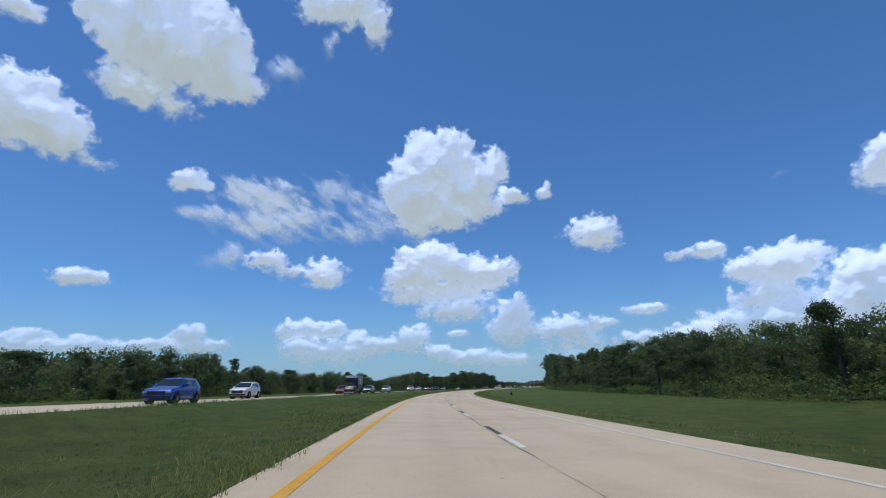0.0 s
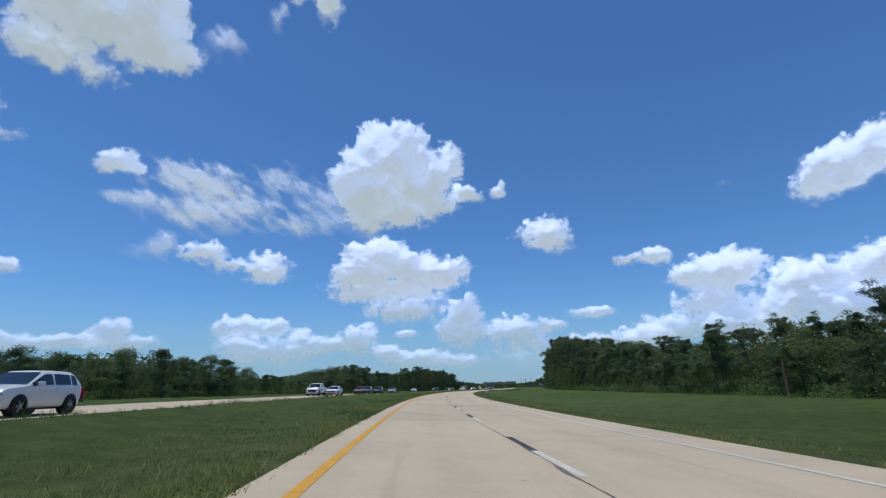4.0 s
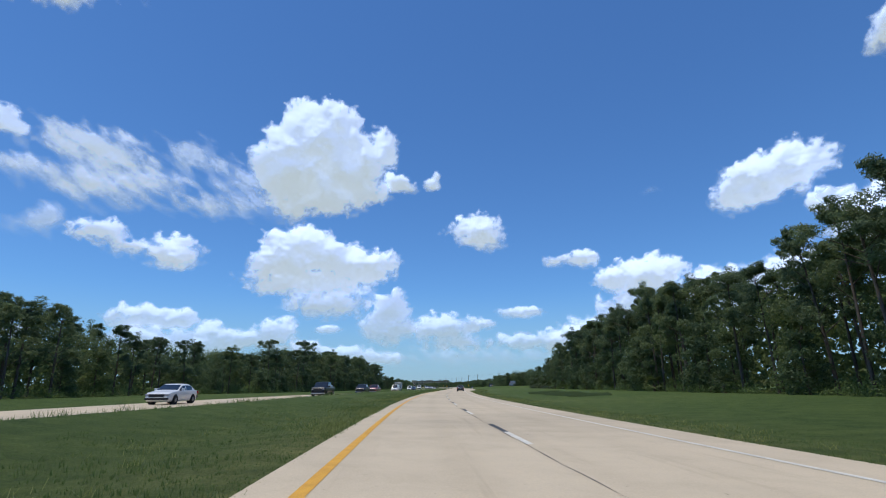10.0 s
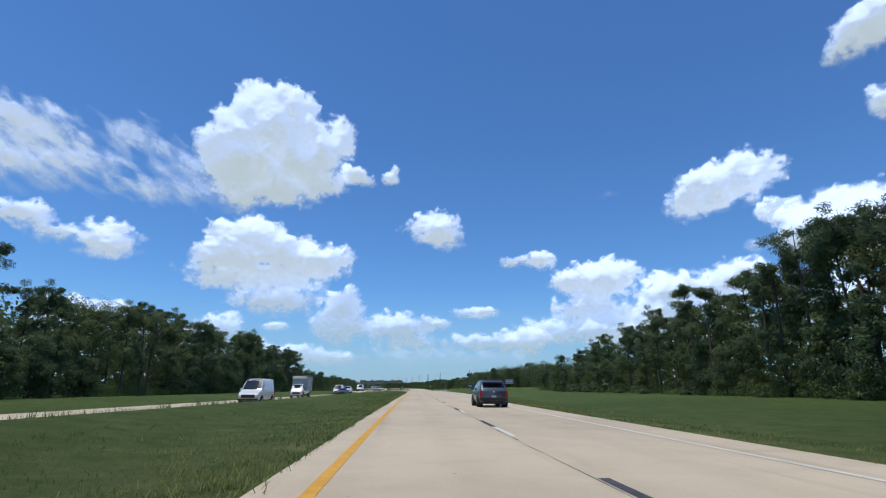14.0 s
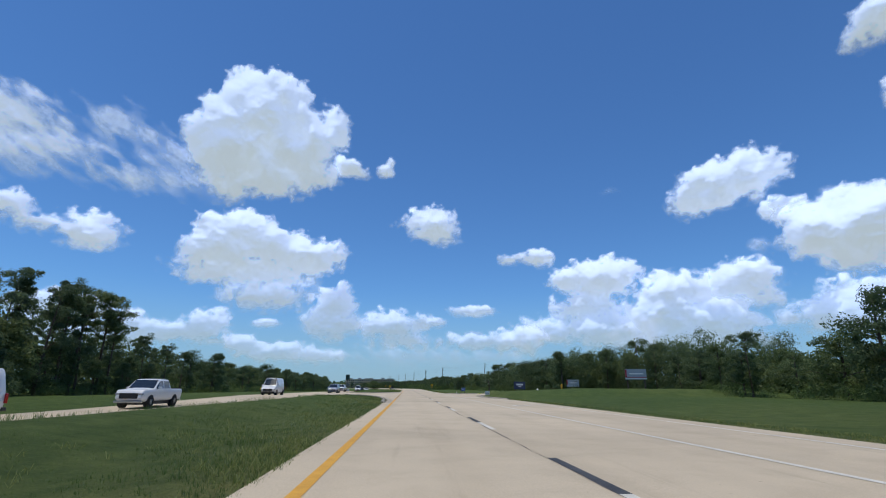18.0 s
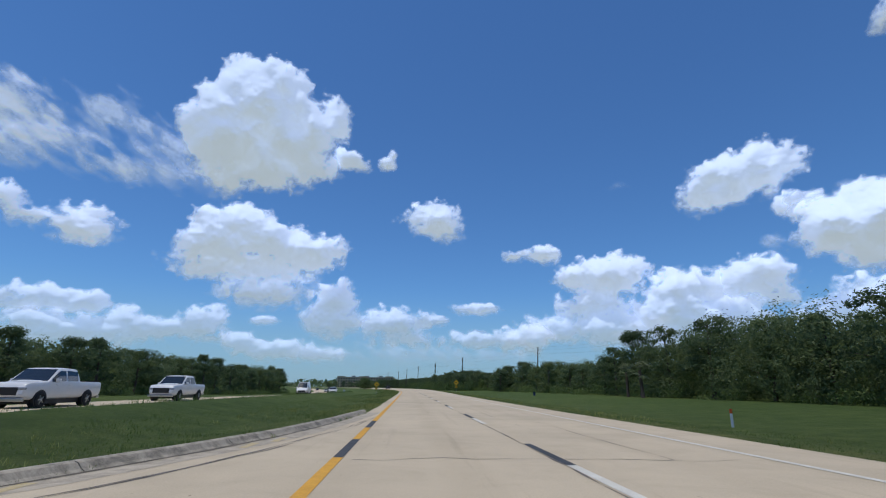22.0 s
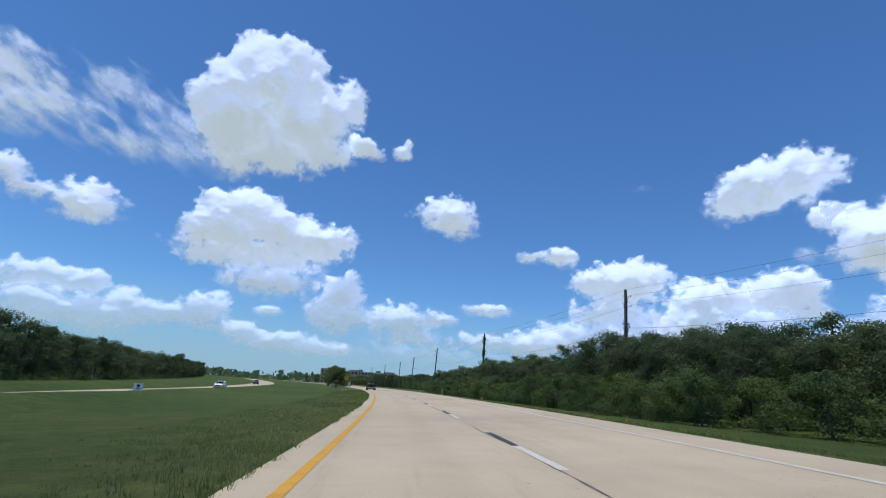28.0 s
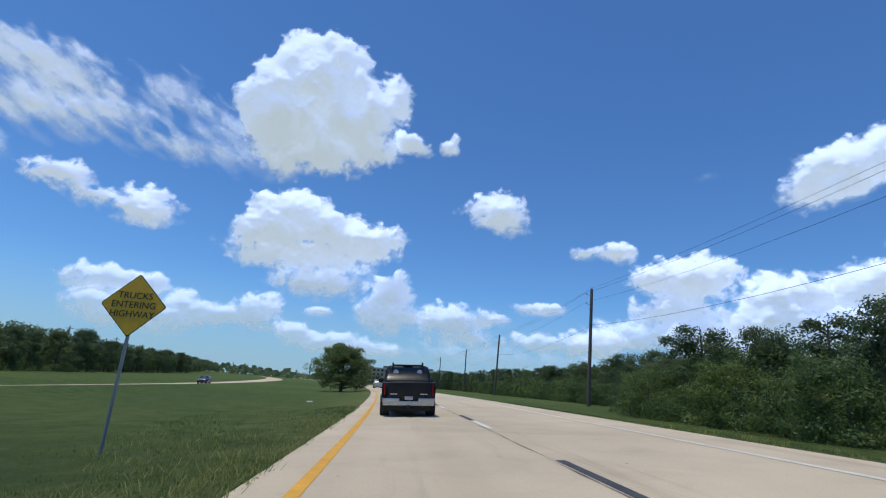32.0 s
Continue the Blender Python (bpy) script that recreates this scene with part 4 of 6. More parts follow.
def plant(kinds, s, side, tall, rng, base):
    """Stands one of the kinds at its place, tall metres high."""
    src = kinds[rng.randrange(len(kinds))]
    x, y = road(s, side)
    k = tall / base
    wide = k ** 0.7 * rng.uniform(0.85, 1.15)
    m = Matrix.Translation((x, y, float(height(s, side)) - 0.05)) @ Matrix.Rotation(rng.uniform(0, 6.283), 4, "Z") @ Matrix.Diagonal((wide, wide, k, 1))
    return copy_thing(src, m)


# front of the woods (metres from the drive line) and their height, by metres along the road
FRONT_R = ([-60, 46, 111, 240, 450, 500, 560, 572, 603, 612, 700, 770, 785, 900, 930, 1000, 1400], [25, 26, 31, 37, 38, 42, 43, 46, 46, 33, 28, 26, 25, 27, 34, 38, 42])
TALL_R = ([-60, *range(30, 540, 15), 534, 540, 547, 553, 560, 572, 585, 600, 615, 630, 645, 660, 672, 684, 693, 705, 720, 735, 750, 756, 766, 780, 840, 862, 876, 890, 905, 930, 960, 1000, 1400],
          [5.5, 6.4, 7.2, 8.1, 7.8, 9.0, 8.8, 8.8, 9.0, 8.8, 7.6, 9.2, 8.5, 8.3, 10.2, 11.0, 13.0, 15.2, 17.0, 18.0, 18.8, 17.2, 16.6, 18.2, 19.2, 18.2, 18.2, 18.0, 18.0, 16.8, 15.0, 13.2, 13.6, 13.4, 11.6,
           12.2, 11.6, 8.6, 6.4, 5.4, 8.0, 8.2, 12.2, 9.2, 8.6, 8.2, 9.8, 8.8, 7.6, 5.2, 7.0, 7.2, 7.8, 8.2, 6.4, 6.2, 5.8, 7.8, 7.6, 7.4, 7.8, 6.8, 7.4, 7.6, 8.2, 8.0])
FRONT_L = ([-60, 300, 560, 600, 680, 790, 850, 950, 1400], [-40, -42, -41, -38, -38, -42, -56, -66, -76])
TALL_L = ([-60, 50, 60, 75, 90, 105, 120, 135, 165, 180, 195, 210, 225, 240, 255, 272, 285, 300, 315, 330, 345, 360, 375, 390, 405, 420, 435, 450, 465, 480, 510, 526, 540, 555, 568, 585, 600, 630, 645, 760, 780, 800, 830, 845, 860, 915, 930, 960, 980, 1000, 1020, 1400],
          [6, 5.6, 6.4, 7.8, 9.2, 8.0, 6.9, 6.6, 6.4, 5.4, 8.2, 7.7, 7.0, 5.6, 4.7, 4.2, 6.9, 8.6, 10.6, 11.2, 12.2, 9.2, 10.4, 9.8, 9.9, 11.6, 12.9, 13.6, 14.4, 15.0, 15.8, 15.8, 13.2, 14.8, 13.2, 8.8, 7.8, 6.5, 7.6, 8.0, 8.0, 9.4, 11.4, 10.6, 9.8, 10.2, 8.2, 8.2, 9.6, 10.4, 8.6, 8.6])


def woods(front, tall, sign, pine_spans, rng):
    s = -45.0
    while s < 1120:
        f, h = np.interp(s, *front), np.interp(s, *tall)
        piney = any(a <= s <= b for a, b in pine_spans)
        for row in range(2):
            q = s + rng.uniform(-1.6, 1.6)
            side = f + sign * (1.5 + row * 5.5 + rng.uniform(-1.3, 1.3))
            hh = h * rng.uniform(0.86, 1.04) * (1.0 if row else 0.95)
            if piney and rng.random() < (0.85 if row else 0.7):
                plant(PINES if hh > 13.5 else PINES[2:4], q, side, hh, rng, 17.0)
            elif hh > 4 and (row == 0 or (piney and rng.random() < 0.4)):
                plant(UNDER if piney else OAKS, q, side, hh * 0.55 if piney else min(hh, 11), rng, 6.0 if piney else 9.0)
        if piney and rng.random() < 0.55:
            plant(UNDER, s + 1.0, f + sign * rng.uniform(-0.5, 2.0), h * rng.uniform(0.3, 0.5), rng, 6.0)
        s += 7.2 if not piney else 4.6


woods(FRONT_R, TALL_R, 1, [(95, 540)], random.Random(5))
woods(FRONT_L, TALL_L, -1, [(60, 76), (100, 112), (290, 590)], random.Random(6))
rng = random.Random(8)
for s in np.arange(772, 1010, 2.9):
    near = np.interp(s, [772, 790, 830, 896, 912, 1010], [21, 15.5, 14.5, 15.5, 25, 30])
    plant(NEAR_SHRUBS, s, near + rng.uniform(0, 1.5), rng.uniform(1.9, 3.4), rng, 3.4)
    if rng.random() < 0.8:
        plant(NEAR_SHRUBS, s + 1, near + rng.uniform(3, 6), rng.uniform(2.9, 4.2), rng, 3.4)
for s, side, tall in ((735, 24, 5.4), (741, 25, 6.2), (748, 26, 5.0)):
    plant(OAKS, s, side, tall, rng, 9.0)
MEDIAN_OAK.matrix_basis = pose(*road(946.0, -6.6), float(height(946.0, -6.6)) - 0.05)
for x, y, tall in ((-232, 1196, 6.5), (-223, 1192, 7.5), (-214, 1196, 8), (-206, 1190, 7), (-196, 1195, 7.6), (-186, 1192, 6.0)):
    copy_thing(OAKS[rng.randrange(4)], Matrix.Translation((x, y, -0.2)) @ Matrix.Diagonal((1.1, 1.1, tall / 9.0, 1)))
for s in np.arange(778, 868, 2.6):
    tall = float(np.interp(s, [778, 784, 790, 800, 808, 814, 819, 824, 830, 838, 843, 848, 856, 862, 868], [5.3, 6.3, 6.6, 6.8, 7.4, 6.8, 6.0, 5.5, 5.8, 6.1, 6.0, 7.1, 6.5, 6.0, 5.4]))
    side = float(np.interp(s, [778, 790, 868], [25.5, 20.5, 18.2]))
    plant(NEAR_OAKS, s + rng.uniform(-0.8, 0.8), side + rng.uniform(-0.6, 1.6), tall * rng.uniform(0.86, 1.06), rng, 8.0)
    plant(NEAR_OAKS, s + rng.uniform(-0.8, 0.8), side + rng.uniform(4, 7), tall * rng.uniform(0.92, 1.12), rng, 8.0)
for s, side, tall in ((873, 18.5, 5.2), (879.5, 19, 6.3), (887, 18.8, 5.6), (893, 19.2, 6.3), (900, 20.5, 4.4), (907, 21, 4.2), (917, 29, 6.6), (926, 30, 7.0), (940, 31, 6.4), (955, 32, 6.6)):
    plant(NEAR_OAKS, s, side, tall, rng, 8.0)
for s, side, tall in ((303, 42, 20), (309, 40, 19.5), (297, 41, 19), (411, -44, 13.6), (318, 40, 19.8), (378, 41, 20), (374, 43, 19.4), (436, -43, 15.5), (525, -44, 17.2), (565, -43, 14.6), (569, -42, 14.0), (561, 45, 8.6), (402, 42, 18.8), (432, 42, 18.8), (437, 40, 18.4)):
    plant([PINES[1], PINES[4]], s, side, tall, rng, 17.0)
for s, side, tall in ((12, 16, 0), (158, 31.6, 0), (500, 40, 0), (507, 38, 0), (515, 37, 0), (522, 39, 0), (660, 26, 0), (666, 27, 0), (770, 27, 0), (776, 27, 0), (782, 26, 0), (60, 27, 0)):
    plant(PALMS, s, side, 3.6, rng, 3.8)
for s, side in ((492, 38.4), (497, 37.6), (501, 38.6), (505, 36.6), (509, 37.4), (512, 36.2), (517, 36.8), (523, 37.4), (480, 37), (470, 36.6), (455, 36.4), (440, 36.2), (428, 36.6), (412, 36.4), (398, 36.8), (300, 36.6), (318, 36.4), (345, 36.8), (366, 36.2)):
    plant([PALMETTO], s, side, rng.uniform(1.0, 1.7), rng, 1.0)
PALMETTO.matrix_basis = pose(*road(519.5, 37.6), float(height(519.5, 37.6)))
for k, src in enumerate(PINES):
    src.matrix_basis = pose(*road(310.0 + 23 * k, 46.0), 0.0)
for k, src in enumerate(NEAR_OAKS):
    src.matrix_basis = pose(*road(842.0 + 5 * k, 26.0), 0.2)
for k, src in enumerate(OAKS + UNDER):
    src.matrix_basis = pose(*road(612.0 + 8 * k, 41.0), 0.1)
for k, src in enumerate(NEAR_SHRUBS + PALMS):
    src.matrix_basis = pose(*road(796.0 + 9 * k, 21.5), 0.25)


def crowns(s, side, top, wide, crown, per, long, rng):
    """Uneven leafy crowns: long leaves round lumpy balls, their tops at the given heights."""
    n = len(s)
    pick = np.repeat(np.arange(n), per)
    ball = rng.normal(size=(n * per, 3))
    ball /= np.linalg.norm(ball, axis=1)[:, None]
    lump = 1 + 0.3 * np.sin(ball[:, 0] * 5 + pick) * np.sin(ball[:, 1] * 5 + 2 * pick) + 0.16 * np.sin(ball[:, 2] * 11 + 3 * pick) * np.sin(ball[:, 0] * 9 + pick)
    out = ball + (0, 0, 0.25)
    ball *= (lump * rng.uniform(0.45, 1.0, n * per) ** 0.5)[:, None]
    x, y = road(s[pick], side[pick])
    z = height(s[pick], side[pick]) + top[pick] - crown[pick]
    c = np.stack([x + ball[:, 0] * wide[pick], y + ball[:, 1] * wide[pick], z + ball[:, 2] * crown[pick]], axis=1)
    return blades(c, 0.05, long, long * 0.58, rng, out=out)


def deep_woods():
    """The trees behind the front rows, crown behind crown, the brush at their feet, and the woods far off, which nobody could count."""
    rng = np.random.default_rng(3)
    for front, tall, sign in ((FRONT_R, TALL_R, 1), (FRONT_L, TALL_L, -1)):
        meshes = []
        for n, s0, s1, per, long in ((900, -50, 960, 380, 0.27), (260, 960, 1350, 130, 0.7)):
            s = np.sort(rng.uniform(s0, s1, n))
            off = rng.uniform(0.8, 13.0, n)
            full = np.interp(s, *tall)
            top = full * np.clip(rng.uniform(0.55, 1.0, n) * (0.72 + 0.05 * off), 0.4, 1.0)
            wide = rng.uniform(1.2, 2.2, n) * np.clip(full / 9, 0.75, 1.2)
            meshes.append(crowns(s, np.interp(s, *front) + sign * off, top, wide, wide * rng.uniform(0.7, 1.1, n), per, long, rng))
        n = 90000
        s = rng.uniform(-50, 1100, n)
        side = np.interp(s, *front) + sign * rng.uniform(8, 16, n)
        x, y = road(s, side)
        z = height(s, side) + np.interp(s, *tall) * 0.86 * rng.random(n) ** 1.1
        meshes.append(blades(np.stack([x, y, z], axis=1), 0.1, 0.62, 0.42, rng))
        n = 46000
        s = rng.uniform(-60, 1350, n)
        side = np.interp(s, *front) + sign * rng.uniform(15, 20, n)
        x, y = road(s, side)
        z = height(s, side) + np.interp(s, *tall) * 0.74 * rng.random(n)
        meshes.append(blades(np.stack([x, y, z], axis=1), 0.1, 1.6, 1.2, rng))
        start = np.cumsum([0] + [len(v) for v, f in meshes])
        ob = quick_mesh("deep_woods", np.concatenate([v for v, f in meshes]), np.concatenate([f + k for (v, f), k in zip(meshes, start)]), OAK)
        tagged(ob, "dark mass of trees behind the wood's edge", "woods", kind="stuff")
        if sign > 0:
            n = 280
            s = rng.uniform(573, 640, n)
            side = rng.uniform(36, 54, n) + np.where(s < 605, 9.0, 0.0)
            top = rng.uniform(2.5, 11.0, n)
            s, side, top = np.append(s, rng.uniform(626, 668, 130)), np.append(side, rng.uniform(29.5, 42, 130)), np.append(top, rng.uniform(1.6, 9.2, 130))
            wide = rng.uniform(1.5, 2.5, len(s))
            v, f = crowns(s, side, top, wide, np.minimum(wide, top * 0.55), 430, 0.26, rng)
            ob = quick_mesh("thicket", v, f, OAK)
            tagged(ob, "dense dark thicket beside the side road", "thicket", kind="stuff")
        if sign > 0:
            n = 260
            s = rng.uniform(770, 1000, n)
            near = np.interp(s, [772, 790, 830, 896, 912, 1010], [20.5, 15.0, 14.0, 15.0, 24.5, 29.5]) + rng.uniform(-0.3, 3.0, n)
            top, wide = rng.uniform(0.7, 1.7, n), rng.uniform(0.7, 1.3, n)
            v, f = crowns(s, near, top, wide, top * 0.55, 300, 0.13, rng)
            tagged(quick_mesh("brush", v, f, SHRUB), "low leafy brush at the foot of the roadside shrubs", "brush", kind="stuff")
        n = 900
        s = rng.uniform(-45, 990, n)
        off = rng.uniform(-1.6, 2.4, n)
        top = rng.uniform(0.9, 2.9, n) * np.clip(0.75 + 0.25 * off, 0.5, 1.25)
        wide = rng.uniform(0.8, 1.7, n)
        v, f = crowns(s, np.interp(s, *front) + sign * off, top, wide, np.maximum(0.55 * top, 0.5), 190, 0.19, rng)
        ob = quick_mesh("brush", v, f, SHRUB)
        tagged(ob, "low green brush along the foot of the woods", "brush", kind="stuff")
    n = 30000
    a = rng.uniform(-2.6, 2.6, n)
    r = rng.uniform(900, 1500, n)
    z = (9 + 3 * np.sin(a * 31) + 2 * np.sin(a * 83)) * rng.random(n) ** 0.7
    v, f = blades(np.stack([-110 + r * np.sin(a), 420 + r * np.cos(a), z], axis=1), 0.2, 7.0, 4.0, rng)
    ob = quick_mesh("far_woods", v, f, OAK)
    tagged(ob, "low dark line of woods far off", "woods", kind="stuff")


deep_woods()


def grass_tufts(name, label, n, s0, s1, offset, tall, rng, blade=None):
    """Blades of grass; offset gives metres to the side, from s and a chance number."""
    s = rng.uniform(s0, s1, n)
    side = offset(s, rng.random(n))
    keep = ~((s > 570) & (s < 607) & (side < -3)) & ~((s > 572) & (s < 600) & (side > 8))
    s, side = s[keep], side[keep]
    patch = 0.6 + 0.5 * np.sin(s * 0.37 + side) * np.sin(s * 0.11 + 2) + 0.3 * np.sin(s * 1.7)
    n = len(s)
    x, y = road(s, side)
    base = np.stack([x, y, height(s, side) - 0.03], axis=1)
    out = []
    for k in range(4):
        a = rng.uniform(0, 6.283, n)
        h = tall * np.clip(patch, 0.35, 1.3) * rng.uniform(0.5, 1.25, n)
        w = np.stack([-np.sin(a), np.cos(a), 0 * a], axis=1) * 0.007
        o = base + np.stack([np.cos(a), np.sin(a), 0 * a], axis=1) * rng.uniform(0, 0.09, n)[:, None]
        tip = o + np.stack([np.cos(a) * h * 0.45, np.sin(a) * h * 0.45, h], axis=1)
        out.append(np.stack([o - w, o + w, tip], axis=1))
    v = np.concatenate(out).reshape(-1, 3)
    ob = quick_mesh(name, v, np.arange(len(v)).reshape(-1, 3), blade or BLADE)
    tagged(ob, label, "grass", kind="stuff")


def seed_tufts(n, s0, s1, offset, rng):
    """Pale seeded grass in loose clumps, standing over the mown turf."""
    s = rng.uniform(s0, s1, n)
    side = offset(s, rng.random(n))
    keep = (np.sin(s * 0.21 + 1) + np.sin(s * 0.57 + side * 1.3) + rng.normal(0, 0.5, n) > 0.35) & ~((s > 566) & (s < 609))
    s, side = s[keep], side[keep]
    per = 11
    s, side = np.repeat(s, per) + rng.normal(0, 0.13, len(s) * per), np.repeat(side, per) + rng.normal(0, 0.10, len(s) * per)
    x, y = road(s, side)
    n = len(s)
    h = rng.uniform(0.04, 0.14, n)
    a, lean = rng.uniform(0, 6.283, n), rng.uniform(0.2, 1.5, n)
    o = np.stack([x, y, height(s, side) - 0.03], axis=1)
    w = np.stack([-np.sin(a), np.cos(a), 0 * a], axis=1) * 0.007
    tip = o + np.stack([np.cos(a) * h * lean, np.sin(a) * h * lean, h], axis=1)
    v = np.stack([o - w, o + w, tip + w * 0.7, tip - w * 0.7], axis=1).reshape(-1, 3)
    ob = quick_mesh("seeded_grass", v, np.arange(len(v)).reshape(-1, 4), SEEDED)
    tagged(ob, "pale seeded grass tufts standing over the median turf", "grass", kind="stuff")


g_rng = np.random.default_rng(9)
seed_tufts(15000, -5, 890, lambda s, u: left_edge(s) - 0.12 - 5.0 * u ** 2.0, g_rng)
seed_tufts(9000, -5, 890, lambda s, u: left_edge(s) + 0.03 - 0.9 * u, g_rng)
seed_tufts(6500, -5, 890, lambda s, u: right_edge(s) + 0.2 + 3.5 * u ** 1.5, g_rng)
grass_tufts("grass_median", "ragged green grass along the median edge", 120000, -5, 890, lambda s, u: left_edge(s) + 0.06 - 6.5 * u ** 1.7, 0.10, g_rng)
grass_tufts("grass_verge", "ragged green grass along the right verge", 70000, -5, 900, lambda s, u: right_edge(s) - 0.06 + 4.5 * u ** 1.6, 0.09, g_rng)
grass_tufts("sedge", "dark green sedge standing in a damp ditch before the woods", 16000, 344, 384, lambda s, u: 17.5 + 5.5 * u + 0.6 * np.sin(s * 0.4), 0.34, g_rng, OAK)
grass_tufts("grass_far_edge", "tall grass along the oncoming carriageway", 16000, -5, 760, lambda s, u: far_side(s) + 0.1 + 1.6 * u, 0.3, g_rng)
# ---- roadside things ----
def paint(name, colour, rough=0.45, metal=0.0, coat=0.0):
    m, n, l, b = nodes_of(name)
    g = ramp(n, l, noise_at(n, l, 9, 4, 0.6), [(0.3, tuple(c * 0.86 for c in colour)), (0.7, colour)])
    l.new(g, b.inputs["Base Color"])
    b.inputs["Roughness"].default_value, b.inputs["Metallic"].default_value, b.inputs["Coat Weight"].default_value = rough, metal, coat
    return m


SIGN_YELLOW = paint("sign_yellow", (0.95, 0.50, 0.02), 0.4)
SIGN_BLACK = paint("sign_black", (0.015, 0.015, 0.015), 0.5)
SIGN_WHITE = paint("sign_white", (0.78, 0.78, 0.76), 0.4)
SIGN_BLUE = paint("sign_blue", (0.02, 0.09, 0.42), 0.4)
SIGN_NAVY = paint("sign_navy", (0.02, 0.035, 0.09), 0.5)
SIGN_GREEN = paint("sign_green", (0.02, 0.05, 0.035), 0.5)
SIGN_RED = paint("sign_red", (0.40, 0.03, 0.04), 0.5)
SIGN_GREY = paint("weathered_panel", (0.30, 0.36, 0.40), 0.5)
STEEL = paint("galvanised_steel", (0.36, 0.37, 0.36), 0.5, 0.6)
DULL_ALLOY = paint("sign_back_alloy", (0.24, 0.25, 0.25), 0.55, 0.4)
WOOD_POLE = surface("weathered_pole_wood", (0.07, 0.055, 0.045), (0.16, 0.13, 0.11), 4, 30, 0.9, 0.6, stretch=(1, 1, 0.1))
WIRE = paint("wire", (0.03, 0.03, 0.03), 0.6)
HYDRANT = paint("hydrant_yellow", (0.80, 0.42, 0.03), 0.4)
STUCCO = surface("tan_stucco", (0.52, 0.37, 0.22), (0.64, 0.47, 0.30), 0.3, 12, 0.9, 0.2)
TRIM_STONE = surface("pale_trim", (0.52, 0.44, 0.33), (0.62, 0.54, 0.42), 0.3, 12, 0.85, 0.2)
ROOF = surface("grey_roofing", (0.22, 0.20, 0.18), (0.32, 0.29, 0.26), 0.6, 14, 0.9, 0.3)
PANE = paint("dark_window_glass", (0.02, 0.026, 0.03), 0.06)
LIME = paint("yellow_vinyl", (0.70, 0.78, 0.05), 0.5)


def box(bm, x0, x1, y0, y1, z0, z1, bevel=0.0):
    """Adds a box, its edges rounded, to bm."""
    r = bmesh.ops.create_cube(bm, size=1.0, matrix=Matrix.Translation(((x0 + x1) / 2, (y0 + y1) / 2, (z0 + z1) / 2)) @ Matrix.Diagonal((x1 - x0, y1 - y0, z1 - z0, 1)))
    if bevel:
        edges = {e for v in r["verts"] for e in v.link_edges}
        bmesh.ops.bevel(bm, geom=list(edges), offset=bevel, segments=2, profile=0.6, affect="EDGES")
    return bm


def tube(bm, p, q, r0, r1=None, sides=10):
    """Adds a round bar from p to q."""
    p, q = Vector(p), Vector(q)
    way = q - p
    m = Matrix.Translation((p + q) / 2) @ way.to_track_quat("Z", "Y").to_matrix().to_4x4()
    bmesh.ops.create_cone(bm, cap_ends=True, segments=sides, radius1=r0, radius2=r0 if r1 is None else r1, depth=way.length, matrix=m)
    return bm


def boxed(name, parent, material, *size, bevel=0.0, label=""):
    return part(name, box(bmesh.new(), *size, bevel), material, parent, label)


def barred(name, parent, material, p, q, r, r1=None, sides=10, label=""):
    return part(name, tube(bmesh.new(), p, q, r, r1, sides), material, parent, label, smooth=False)


def plate(name, parent, material, outline, y, thick, label=""):
    """A flat plate standing in the xz plane, its outline given as (x, z)."""
    bm = bmesh.new()
    front = [bm.verts.new((x, y, z)) for x, z in outline]
    f = bm.faces.new(front)
    r = bmesh.ops.extrude_face_region(bm, geom=[f])
    bmesh.ops.translate(bm, verts=[g for g in r["geom"] if isinstance(g, bmesh.types.BMVert)], vec=(0, thick, 0))
    return part(name, bm, material, parent, label)


def words(text, size, x, y, z, parent, material):
    """Letters of the built-in font as a mesh, standing in the xz plane and facing -y."""
    cu = bpy.data.curves.new("letters", "FONT")
    cu.body, cu.size, cu.align_x, cu.align_y, cu.extrude = text, size, "CENTER", "CENTER", 0.003
    tmp = new("letters", cu)
    deps = bpy.context.evaluated_depsgraph_get()
    me = bpy.data.meshes.new_from_object(tmp.evaluated_get(deps))
    bpy.data.objects.remove(tmp)
    me.materials.clear()
    me.materials.append(material)
    ob = new("lettering", me)
    ob.parent = parent
    ob.matrix_local = pose(x, y, z, 90, 0, 0)
    return ob


def stand(s, side, turn=0.0, lift=0.0):
    """Pose at a place along the road, facing back towards the traffic on the near lanes; turn in degrees to the left."""
    x, y = road(s, side)
    return pose(x, y, float(height(s, side)) + lift, 0, 0, -math.degrees(heading(s)) + turn)


def rounded(w, h, r, n=4):
    pts = []
    for cx, cz, a0 in ((w / 2 - r, h / 2 - r, 0), (-w / 2 + r, h / 2 - r, 90), (-w / 2 + r, -h / 2 + r, 180), (w / 2 - r, -h / 2 + r, 270)):
        pts += [(cx + r * math.cos(radians(a0 + 90 * k / n)), cz + r * math.sin(radians(a0 + 90 * k / n))) for k in range(n + 1)]
    return pts


def turned45(pts, dz):
    k = math.sqrt(0.5)
    return [((x - z) * k, (x + z) * k + dz) for x, z in pts]


